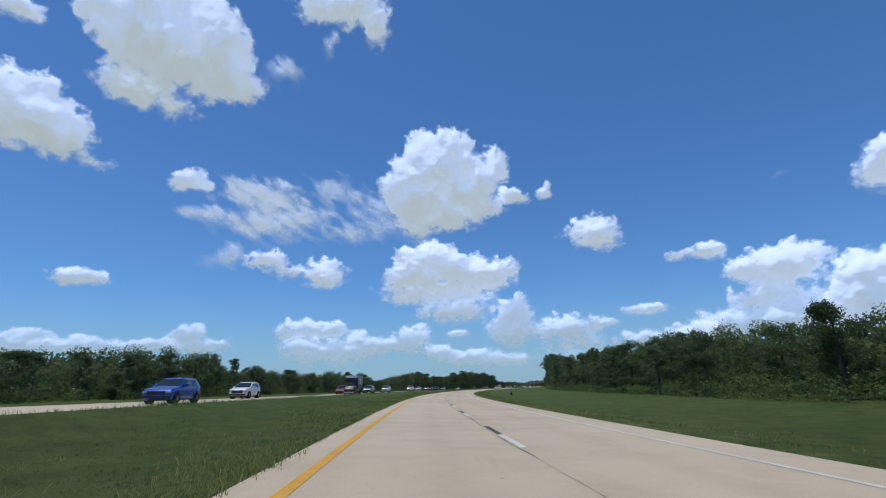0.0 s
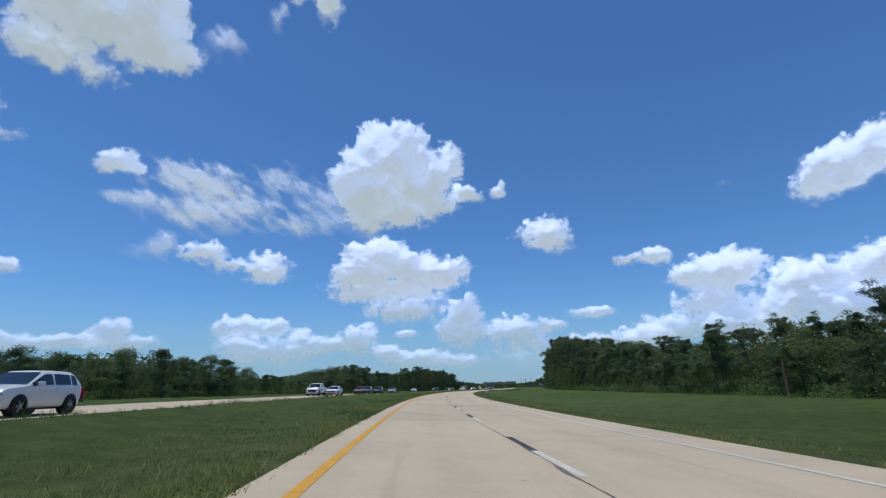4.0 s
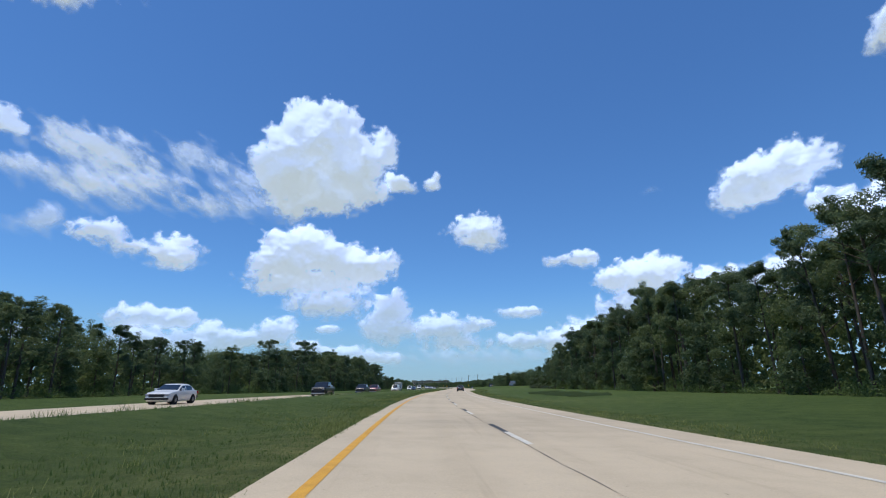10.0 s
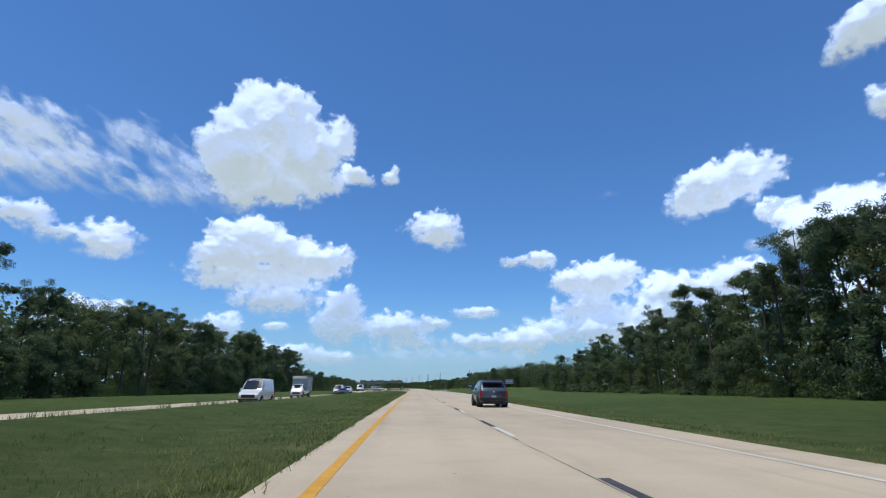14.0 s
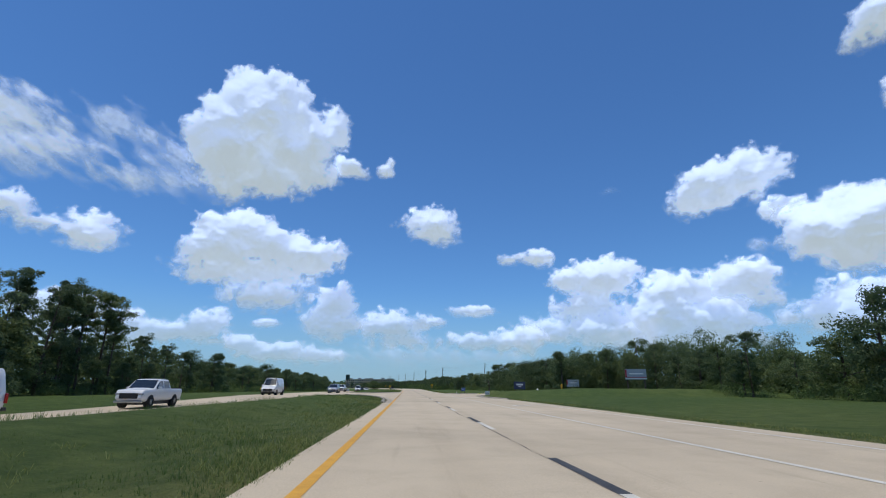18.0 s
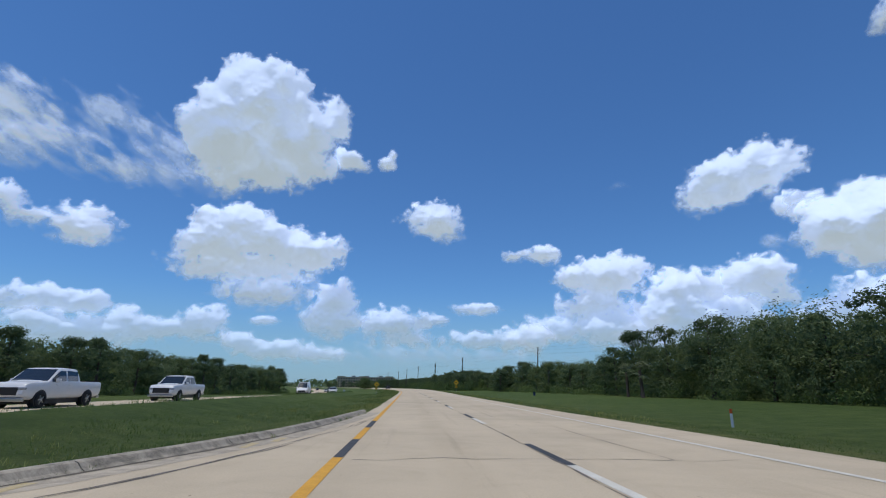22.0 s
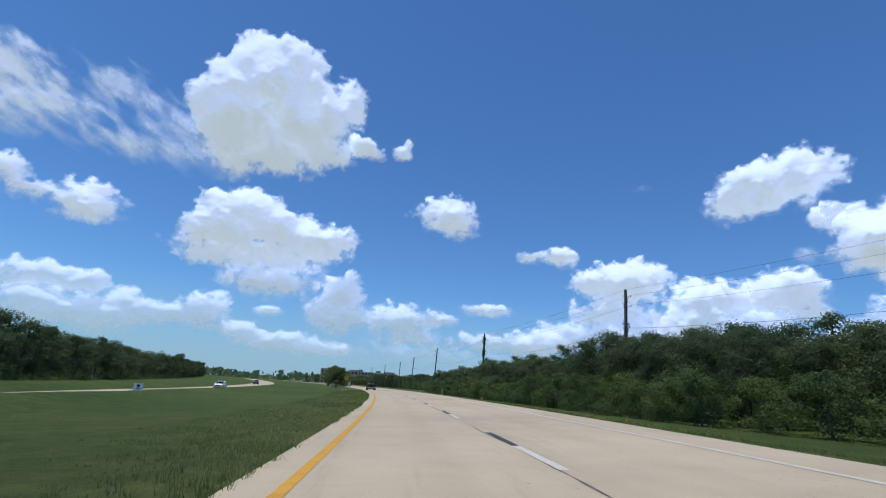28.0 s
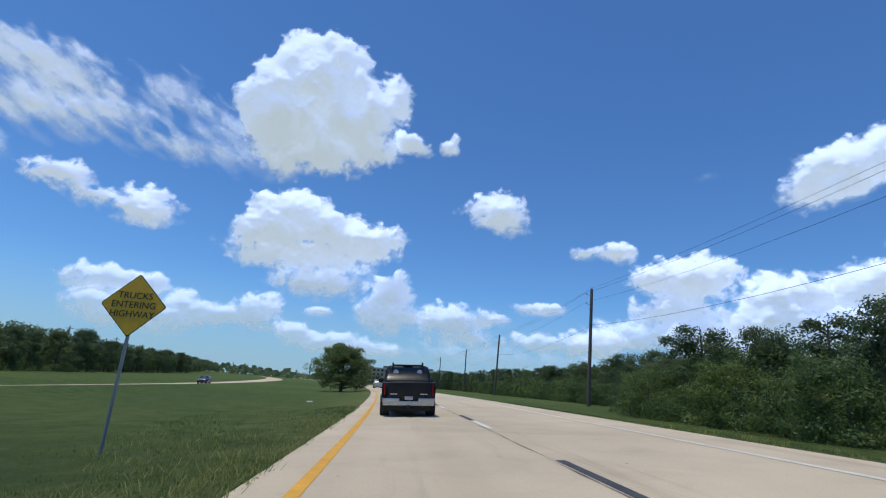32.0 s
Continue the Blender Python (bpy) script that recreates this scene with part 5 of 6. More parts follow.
def diamond_sign(label, m, side, centre, lines=(), shape=None, tab=False):
    root = thing("warning_sign", label, "road sign", m=m)
    barred("post", root, STEEL, (0, 0.03, -0.3), (0, 0.03, centre + 0.2), 0.035)
    plate("panel", root, SIGN_BLACK, turned45(rounded(side, side, 0.05), centre), -0.012, 0.006, "black-edged sign panel")
    plate("face", root, SIGN_YELLOW, turned45(rounded(side - 0.035, side - 0.035, 0.045), centre), -0.018, 0.004, "yellow reflective face")
    for k, text in enumerate(lines):
        words(text, 0.185, 0, -0.022, centre + 0.19 - 0.19 * k, root, SIGN_BLACK)
    if shape:
        boxed("symbol", root, SIGN_BLACK, -0.22, 0.22, -0.024, -0.018, centre - 0.07, centre + 0.09, bevel=0.002, label="plain dark bar")
    if tab:
        plate("plaque", root, SIGN_YELLOW, [(x, z + centre - side * 0.72 - 0.25) for x, z in rounded(0.5, 0.42, 0.04)], -0.014, 0.006, "small yellow plaque")
        for k in range(2):
            boxed("bar", root, SIGN_BLACK, -0.18, 0.18, -0.02, -0.014, centre - side * 0.72 - 0.33 + 0.13 * k, centre - side * 0.72 - 0.26 + 0.13 * k)
    for dz in (-0.2, 0.2):
        barred("bolt", root, STEEL, (0, -0.024, centre + dz * 1.3), (0, 0.0, centre + dz * 1.3), 0.009, sides=6)
    return root


diamond_sign("yellow diamond warning sign about trucks on a leaning steel post", stand(872.8, -5.75), 0.92, 2.86, ("TRUCKS", "ENTERING", "HIGHWAY"))
diamond_sign("yellow diamond crossing sign with a plaque beside the verge", stand(722.0, 11.2), 0.9, 2.2, shape=True, tab=True)
diamond_sign("yellow diamond crossing sign with a plaque in the median", stand(723.5, -7.0), 0.9, 2.2, shape=True, tab=True)
diamond_sign("small orange yellow diamond marker beyond the oncoming lanes", stand(587.0, -25.0), 0.46, 0.72)
diamond_sign("yellow diamond warning sign far ahead in the median", stand(968.0, -6.0), 0.9, 2.1)


def guide_post_sign():
    root = thing("sign_post", "dark green sign over a plain sign back on one post", "road sign", m=stand(570.6, -8.6, 0.0))
    barred("post", root, WOOD_POLE, (0, 0, -0.3), (0, 0, 2.8), 0.03)
    plate("panel", root, SIGN_GREEN, [(x, z + 2.5) for x, z in rounded(0.56, 0.72, 0.05)], -0.05, 0.008, "dark green panel")
    plate("backing", root, DULL_ALLOY, turned45(rounded(0.45, 0.45, 0.04), 1.42), 0.04, 0.006, "bare alloy back of a diamond sign")


guide_post_sign()


def board(s, side, w, h, z, turn, label, face, bars, legs=2):
    root = thing("billboard", label, "billboard", m=stand(s, side, turn))
    for k in range(legs):
        x = (k / max(1, legs - 1) - 0.5) * w * 0.8
        boxed("post", root, WOOD_POLE, x - 0.07, x + 0.07, 0.03, 0.17, -0.3, z + h * 0.9, bevel=0.01)
    boxed("panel", root, face, -w / 2, w / 2, -0.03, 0.03, z, z + h, bevel=0.01)
    for x0, x1, z0, z1, mat in bars:
        boxed("stripe", root, mat, x0 * w, x1 * w, -0.04, -0.03, z + z0 * h, z + z1 * h)
    return root


board(569.5, 33.3, 3.0, 1.5, 1.25, -12, "weathered grey and red roadside billboard on wooden posts", SIGN_GREY,
      [(-0.5, 0.5, 0.06, 0.13, SIGN_WHITE), (-0.5, -0.42, 0.2, 0.95, SIGN_RED), (-0.3, 0.35, 0.5, 0.62, SIGN_WHITE), (-0.5, 0.5, 0.2, 0.26, SIGN_RED)])
board(607.0, 36.0, 2.6, 1.5, 1.3, -10, "weathered grey and red billboard before the trees", SIGN_GREY,
      [(-0.5, 0.5, 0.06, 0.13, SIGN_WHITE), (-0.5, -0.42, 0.3, 0.95, SIGN_RED), (-0.25, 0.3, 0.5, 0.6, SIGN_WHITE)])
board(601.5, 23.0, 2.3, 1.5, 0.8, -18, "dark navy estate sign with pale lettering bars", SIGN_NAVY,
      [(-0.28, 0.3, 0.52, 0.66, SIGN_WHITE), (-0.32, 0.3, 0.74, 0.79, SIGN_GREY), (-0.12, 0.14, 0.34, 0.42, SIGN_WHITE)])
board(603.5, 11.6, 0.75, 0.62, 0.75, 0, "small blue roadside sign with a white border", SIGN_BLUE,
      [(-0.3, 0.3, 0.66, 0.74, SIGN_WHITE), (-0.34, 0.34, 0.44, 0.52, SIGN_WHITE), (-0.15, 0.15, 0.2, 0.27, SIGN_WHITE), (-0.5, -0.46, 0, 1, SIGN_WHITE), (0.46, 0.5, 0, 1, SIGN_WHITE)])


def yard_sign(s, side, w, h, z, label, kind):
    root = thing("yard_sign", label, "yard sign", m=stand(s, side, -6))
    for x in (-w * 0.3, w * 0.3):
        barred("stake", root, STEEL, (x, 0.015, -0.25), (x, 0.015, z + h * 0.5), 0.006, sides=6)
    boxed("panel", root, SIGN_WHITE, -w / 2, w / 2, -0.006, 0.006, z, z + h)
    if kind == "arrow":
        words("BREWERY", h * 0.27, 0, -0.01, z + h * 0.7, root, SIGN_BLACK)
        plate("arrow", root, SIGN_BLACK, [(0.0, z + h * 0.2), (w * 0.18, z + h * 0.2), (w * 0.18, z + h * 0.1), (w * 0.38, z + h * 0.27), (w * 0.18, z + h * 0.44), (w * 0.18, z + h * 0.34), (0.0, z + h * 0.34)], -0.011, 0.004)
        plate("emblem", root, SIGN_NAVY, [(-w * 0.28 + h * 0.14 * math.cos(a * 0.524), z + h * 0.27 + h * 0.14 * math.sin(a * 0.524)) for a in range(12)], -0.011, 0.004, "round dark emblem")
    else:
        plate("emblem", root, SIGN_NAVY, [(h * 0.24 * math.cos(a * 0.524), z + h * 0.66 + h * 0.24 * math.sin(a * 0.524)) for a in range(12)], -0.011, 0.004, "round dark emblem")
        boxed("bar", root, SIGN_BLACK, -w * 0.24, w * 0.24, -0.011, -0.006, z + h * 0.22, z + h * 0.3)
        plate("arrow", root, SIGN_BLACK, [(w * 0.28, z + h * 0.18), (w * 0.42, z + h * 0.18), (w * 0.35, z + h * 0.4)], -0.011, 0.004)
    return root


yard_sign(567.6, 11.0, 0.62, 0.47, 0.32, "white yard sign with an arrow in the grass", "arrow")
yard_sign(243.5, 10.75, 0.62, 0.5, 0.25, "white yard sign with a round emblem in the grass", "logo")
yard_sign(807.0, -21.5, 0.8, 0.6, 0.35, "white yard sign with a round emblem in the median", "logo")


def hydrant(s, side, deep=0.0):
    root = thing("fire_hydrant", "yellow cast iron fire hydrant in the grass", "fire hydrant", "hydrants", stand(s, side) @ pose(0, 0, -deep))
    barred("flange", root, HYDRANT, (0, 0, 0), (0, 0, 0.06), 0.15, sides=12)
    barred("barrel", root, HYDRANT, (0, 0, 0.05), (0, 0, 0.5), 0.1, sides=12)
    barred("collar", root, HYDRANT, (0, 0, 0.48), (0, 0, 0.54), 0.14, sides=12)
    barred("bonnet", root, HYDRANT, (0, 0, 0.54), (0, 0, 0.68), 0.12, 0.05, sides=12)
    barred("nut", root, HYDRANT, (0, 0, 0.67), (0, 0, 0.74), 0.028, sides=5)
    for x in (-1, 1):
        barred("cap", root, HYDRANT, (0, 0, 0.4), (x * 0.19, 0, 0.4), 0.055, sides=8)
    barred("cap", root, HYDRANT, (0, 0, 0.36), (0, -0.21, 0.36), 0.075, sides=8)


hydrant(246.7, 14.3), hydrant(569.0, 22.0), hydrant(830.7, 13.7, 0.3)


def marker_post(s, side, tall=1.05):
    root = thing("marker_post", "white utility marker post with an orange top", "marker post", m=stand(s, side))
    boxed("stake", root, SIGN_WHITE, -0.05, 0.05, -0.008, 0.008, -0.2, tall, bevel=0.003)
    boxed("cap", root, paint("marker_orange", (0.75, 0.12, 0.02), 0.5), -0.053, 0.053, -0.011, 0.011, tall - 0.03, tall + 0.13, bevel=0.003)


marker_post(855.0, 12.0)


def utility_box(s, side):
    root = thing("utility_box", "blue plastic utility drum standing in the verge grass", "utility box", m=stand(s, side))
    bm = bmesh.new()
    tube(bm, (0, 0, 0), (0, 0, 0.56), 0.19, 0.175, 14)
    part("body", bm, SIGN_NAVY, root)
    for z in (0.13, 0.3, 0.46):
        barred("band", root, SIGN_NAVY, (0, 0, z), (0, 0, z + 0.03), 0.2, sides=14)
    barred("lid", root, SIGN_NAVY, (0, 0, 0.56), (0, 0, 0.6), 0.2, sides=14)


utility_box(102.6, 14.6)
utility_box(683.5, 19.6)
marker_post(622.3, 12.0, 0.5)


def litter(name, label, s, side, size, material, seed):
    rng = random.Random(seed)
    bm = bmesh.new()
    bmesh.ops.create_grid(bm, x_segments=5, y_segments=4, size=size)
    for v in bm.verts:
        v.co.x *= 1.5
        v.co.z = abs(rng.gauss(0, size * 0.35)) + 0.02
    ob = part(name, bm, material)
    x, y = road(s, side)
    ob.matrix_world = pose(x, y, float(height(s, side)), 0, 0, rng.uniform(0, 180))
    tagged(ob, label, "litter")
    sol = ob.modifiers.new("thick", "SOLIDIFY")
    sol.thickness = 0.006


litter("plastic_sheet", "crumpled lime yellow plastic sheet on the kerb", 597.2, 14.2, 0.3, LIME, 1)
litter("banner", "fallen crumpled white banner in the grass", 611.0, 29.0, 0.9, SIGN_WHITE, 2)
litter("paper", "crumpled white paper at the grass edge", 718.8, 7.9, 0.1, SIGN_WHITE, 3)
litter("paper", "crumpled white paper at the grass edge", 372.5, -2.6, 0.1, SIGN_WHITE, 4)
litter("paper", "crumpled white paper on the grass", 901.0, -6.0, 0.13, SIGN_WHITE, 5)


# ---- utility poles and wires ----
def pole_place(s):
    side = np.interp(s, [700, 760, 813, 865, 918, 970, 1022, 1300], [62, 41, 24.6, 22.0, 22.0, 24.8, 30.6, 52])
    x, y = road(s, side)
    return Vector((float(x), float(y), float(height(s, side))))


POLES = [708.5, 760.8, 811.6, 864.4] + [708.5 + 52.3 * k for k in range(4, 12)]
tops = []
vine_rng = np.random.default_rng(17)
for k, s in enumerate(POLES):
    base = pole_place(s)
    h = 13.0 + 0.25 * math.sin(k * 2.1)
    root = thing("utility_pole", "weathered wooden utility pole with side insulators", "utility pole", "poles along the verge",
                 Matrix.Translation(base) @ pose(0, 0, 0, 0, 1.2 * math.sin(k * 1.7) + 1.5, -math.degrees(heading(s))))
    barred("mast", root, WOOD_POLE, (0, 0, -0.5), (0, 0, h), 0.22, 0.16, 12)
    ends = [Vector((0, 0, h + 0.1))]
    barred("insulator", root, DULL_ALLOY, (0, 0, h), (0, 0, h + 0.18), 0.05, sides=8)
    out = 0.62 if s < 830 else -0.62
    for z in (h - 0.8, h - 1.9):
        barred("bracket", root, STEEL, (0, 0, z), (out, 0, z + 0.12), 0.03, sides=6)
        barred("insulator", root, DULL_ALLOY, (out, 0, z + 0.1), (out, 0, z + 0.3), 0.05, sides=8)
        ends.append(Vector((out, 0, z + 0.3)))
    barred("bracket", root, STEEL, (0, 0, h - 4.2), (0.25, 0, h - 4.2), 0.03, sides=6)
    ends.append(Vector((0.22, 0, h - 4.2)))
    tops.append([root.matrix_world @ e for e in ends])
    if 800 < s < 880:
        n = 1500 if s > 850 else 300
        z = vine_rng.uniform(2.5, h - 0.6, n)
        a = vine_rng.uniform(0, 6.283, n)
        r = vine_rng.uniform(0.12, 0.25, n) * (1 + 0.5 * np.sin(z * 2.3))
        v, f = blades(np.stack([r * np.cos(a), r * np.sin(a), z], axis=1), 0.03, 0.22, 0.15, vine_rng)
        quick_mesh("vine", v, f, OAK, root, "green vine climbing the pole")
for k in range(len(POLES) - 1):
    for j in range(4):
        p, q = tops[k][j], tops[k + 1][j]
        pts = [p.lerp(q, u / 10) - Vector((0, 0, 4 * (1.0 + 0.3 * j) * 0.55 * (u / 10) * (1 - u / 10))) for u in range(11)]
        v, f = limb(pts, [0.011 + 0.003 * (j == 3)] * 11, 5)
        tagged(mesh_ob("power_line", v, f, WIRE), "thin dark overhead power line between poles", "power line", "power lines")


# far poles on the left and by the side road
for s, side, h in ((1010, -78, 11), (1055, -82, 11), (1100, -86, 11), (1150, -90, 11), (1210, -94, 11), (1280, -98, 11)):
    x, y = road(s, side)
    root = thing("utility_pole", "distant wooden utility pole", "utility pole", "far poles", pose(x, y, -1.2))
    barred("mast", root, WOOD_POLE, (0, 0, -0.5), (0, 0, h), 0.17, 0.12, 8)
    boxed("crossarm", root, WOOD_POLE, -1.1, 1.1, -0.06, 0.06, h - 0.7, h - 0.55)


# ---- kerbs ----
def kerb(name, points, label, wide=0.30, tall=0.13):
    """Rounded concrete kerb along (s, side) points, in stretches with joints between."""
    root = thing(name, label, "kerb", kind="structure")
    dense = []
    for (s0, l0), (s1, l1) in zip(points, points[1:]):
        n = max(2, int(math.hypot(s1 - s0, l1 - l0) / 0.5))
        dense += [(s0 + (s1 - s0) * k / n, l0 + (l1 - l0) * k / n) for k in range(n)]
    dense.append(points[-1])
    pts = [Vector((*map(float, road(s, l)), float(lie(s, l)))) for s, l in dense]
    profile = [(-0.5, -0.05), (-0.5, 0.8), (-0.42, 1.0), (-0.14, 1.0), (0.06, 0.86), (0.3, 0.3), (0.5, 0.06), (0.5, -0.05)]
    run = 6
    for start in range(0, len(pts) - 1, run):
        seg = pts[start:start + run + 1]
        if len(seg) < 2:
            break
        verts, faces = [], []
        for i, p in enumerate(seg):
            way = (seg[min(i + 1, len(seg) - 1)] - seg[max(i - 1, 0)]).normalized()
            out = Vector((way.y, -way.x, 0))
            shrink = way * (0.012 if i == 0 else -0.012 if i == len(seg) - 1 else 0)
            verts += [p + shrink + out * (u * wide + 0.10) + Vector((0, 0, w * tall)) for u, w in profile]
        m = len(profile)
        for i in range(len(seg) - 1):
            faces += [(i * m + k, i * m + k + 1, (i + 1) * m + k + 1, (i + 1) * m + k) for k in range(m - 1)]
        faces += [tuple(range(m)), tuple(range((len(seg) - 1) * m, len(seg) * m))[::-1]]
        mesh_ob("kerbstone", verts, faces, KERB, root)
    return root


kerb("kerb_1", [(536, -2.1), (545, -2.3), (556, -3.2), (558, -3.55), (563, -4.45), (568, -5.75), (571.5, -7.1), (573.0, -8.3), (573.4, -9.2)], "rounded weathered concrete kerb round the median nose")
kerb("kerb_2", [(607.5, -12.1), (604.9, -11.4), (604.2, -10.2), (604.6, -8.6), (606.3, -6.4), (609.7, -4.95), (613, -4.0), (616.2, -3.3), (621, -2.7), (627.5, -2.18)], "pale concrete kerb round the second median nose")
kerb("kerb_3", [(576.0, 46.0), (576.2, 24.0), (576.2, 16.0), (575.6, 13.0), (574.0, 11.6), (570.5, 10.1), (563.0, 9.75), (552.0, 10.9)][::-1][::-1], "pale concrete kerb at the side road corner")
kerb("kerb_4", [(604.5, 8.3), (602.8, 8.9), (601.5, 9.8), (599.0, 12.5), (598.3, 16), (598.1, 24), (598.0, 46)], "pale concrete kerb along the side road")


def gutter(points, wide):
    """Dirt, dead leaves and twigs washed along the foot of a kerb."""
    ss = np.arange(points[0][0], points[-1][0], 0.4)
    rng = np.random.default_rng(int(points[0][0]))
    rough = np.convolve(rng.uniform(0.1, 1.1, len(ss) + 8), np.ones(5) / 5, mode="same")[4:-4] * np.minimum(1, np.arange(len(ss))[::-1] / 20)
    half = {s: wide * float(k) for s, k in zip(ss, rough)}
    mid = {s: float(np.interp(s, [p[0] for p in points], [p[1] for p in points])) for s in ss}
    sheet("gutter_pan", ss, [lambda s: mid[s], lambda s: mid[s] + 0.62], 0.003, PAN, pavement)
    sheet("dirt", ss, [lambda s: mid[s], lambda s: mid[s] + half[s]], 0.007, GUTTER, pavement)


gutter([(606.3, -6.2), (609.7, -4.73), (613, -3.78), (616.2, -3.08), (621, -2.48), (627.5, -1.96)], 0.22)
gutter([(536, -1.88), (545, -2.07), (556, -2.97), (558, -3.32), (563, -4.2), (568, -5.5), (571.5, -6.87)], 0.22)
for off, seed in ((0.95, 31), (1.05, 32)):
    crack(607.5, 624, lambda s, off=off: float(np.interp(s, [607.5, 609.7, 613, 618.6, 624], [-5.55, -4.6, -3.75, -2.85, -2.3])) + off, 0.07, 0.02, seed)
for s, side, seed in ((609.0, -4.5, 1), (613.5, -3.2, 2), (614.6, -2.9, 3)):
    line("worn_paint", s, s + 0.9, side, 0.16, FADED, pavement, 0.007, 0.45)


def turn_arrow(s, side):
    pts = [(0, 0), (0.16, 0), (0.16, 1.2), (0.5, 1.75), (0.95, 1.75), (0.95, 1.4), (1.55, 1.95), (0.95, 2.5), (0.95, 2.1), (0.35, 2.1), (-0.05, 1.4)]
    bm = bmesh.new()
    bm.faces.new([bm.verts.new((x * 1.15 - 0.65, y * 1.35, 0)) for x, y in pts])
    bmesh.ops.triangulate(bm, faces=bm.faces)
    ob = part("turn_arrow", bm, WHITE, pavement)
    x, y = road(s, side)
    bank = math.degrees(math.atan(float(np.interp(s, S_STEP, BANK))))
    ob.matrix_world = pose(x, y, float(height(s, side)) + 0.008, 0, -bank, -math.degrees(heading(s)))


turn_arrow(530.2, 7.9), turn_arrow(559.2, 7.7), turn_arrow(488.0, 7.9)


# ---- far building ----
def office_building():
    root = thing("office_building", "four storey tan stucco office block with rows of windows", "building", m=pose(-194.0, 1230.0, -0.2, 0, 0, 0))
    w, d, h = 70.0, 18.0, 12.0
    boxed("wall", root, STUCCO, -w / 2, w / 2, 0, d, 0, h)
    boxed("parapet", root, TRIM_STONE, -w / 2 - 0.3, w / 2 + 0.3, -0.3, d + 0.3, h, h + 0.7)
    boxed("roof", root, ROOF, -w / 2 + 1, w / 2 - 1, 1, d - 1, h + 0.7, h + 0.9)
    for z in (3.2, 6.3, 9.4):
        boxed("ledge", root, TRIM_STONE, -w / 2 - 0.12, w / 2 + 0.12, -0.2, -0.02, z, z + 0.25)
    for px in (-w / 2 + 5, -3.0, w / 2 - 6):
        boxed("tower", root, STUCCO, px - 4.5, px + 4.5, -1.1, 6, 0, h + 1.4)
        boxed("cornice", root, TRIM_STONE, px - 4.8, px + 4.8, -1.4, 6.3, h + 1.4, h + 1.9)
    for k in range(3):
        boxed("roof_unit", root, DULL_ALLOY, -18 + 17 * k, -14 + 17 * k, 6, 10, h + 0.9, h + 2.6, bevel=0.05)
    for floor in range(4):
        for k in range(22):
            x0 = -w / 2 + 1.6 + 3.1 * k
            y0 = -1.1 if any(abs(x0 + 0.85 - px) < 4.4 for px in (-w / 2 + 5, -3.0, w / 2 - 6)) else 0.0
            win = boxed("window", root, TRIM_STONE, x0 - 0.1, x0 + 1.8, y0 - 0.08, y0 + 0.1, 0.9 + 3.05 * floor, 2.75 + 3.05 * floor)
            boxed("pane", win, PANE, x0, x0 + 1.7, y0 - 0.1, y0 - 0.085, 1.0 + 3.05 * floor, 2.65 + 3.05 * floor)


office_building()
# ---- vehicles ----
GLASS = paint("tinted_glass", (0.018, 0.022, 0.024), 0.05, 0.0, 0.4)
TYRE = surface("tyre_rubber", (0.012, 0.012, 0.012), (0.03, 0.03, 0.03), 6, 50, 0.85, 0.3)
RIM = paint("alloy_rim", (0.45, 0.46, 0.47), 0.3, 0.9)
CHROME = paint("chrome", (0.55, 0.56, 0.57), 0.28, 1.0)
TRIM = paint("black_plastic", (0.018, 0.018, 0.019), 0.55)
LAMP_RED = paint("red_lamp_lens", (0.42, 0.012, 0.012), 0.15, 0.0, 0.5)
LAMP_CLEAR = paint("clear_lamp_lens", (0.34, 0.36, 0.38), 0.12, 0.2, 0.6)
PLATE_BAR = paint("plate_grey", (0.45, 0.46, 0.44), 0.5)


def car_paint(name, colour, metal=0.25, shine=0.5):
    m, n, l, b = nodes_of(name)
    dust = ramp(n, l, noise_at(n, l, 2.5, 4, 0.6), [(0.35, colour), (0.8, tuple(c * 0.92 + 0.012 for c in colour))])
    l.new(dust, b.inputs["Base Color"])
    b.inputs["Metallic"].default_value, b.inputs["Roughness"].default_value = metal, 0.34
    b.inputs["Coat Weight"].default_value, b.inputs["Coat Roughness"].default_value = shine, 0.08
    b.inputs["Specular IOR Level"].default_value = shine
    return m


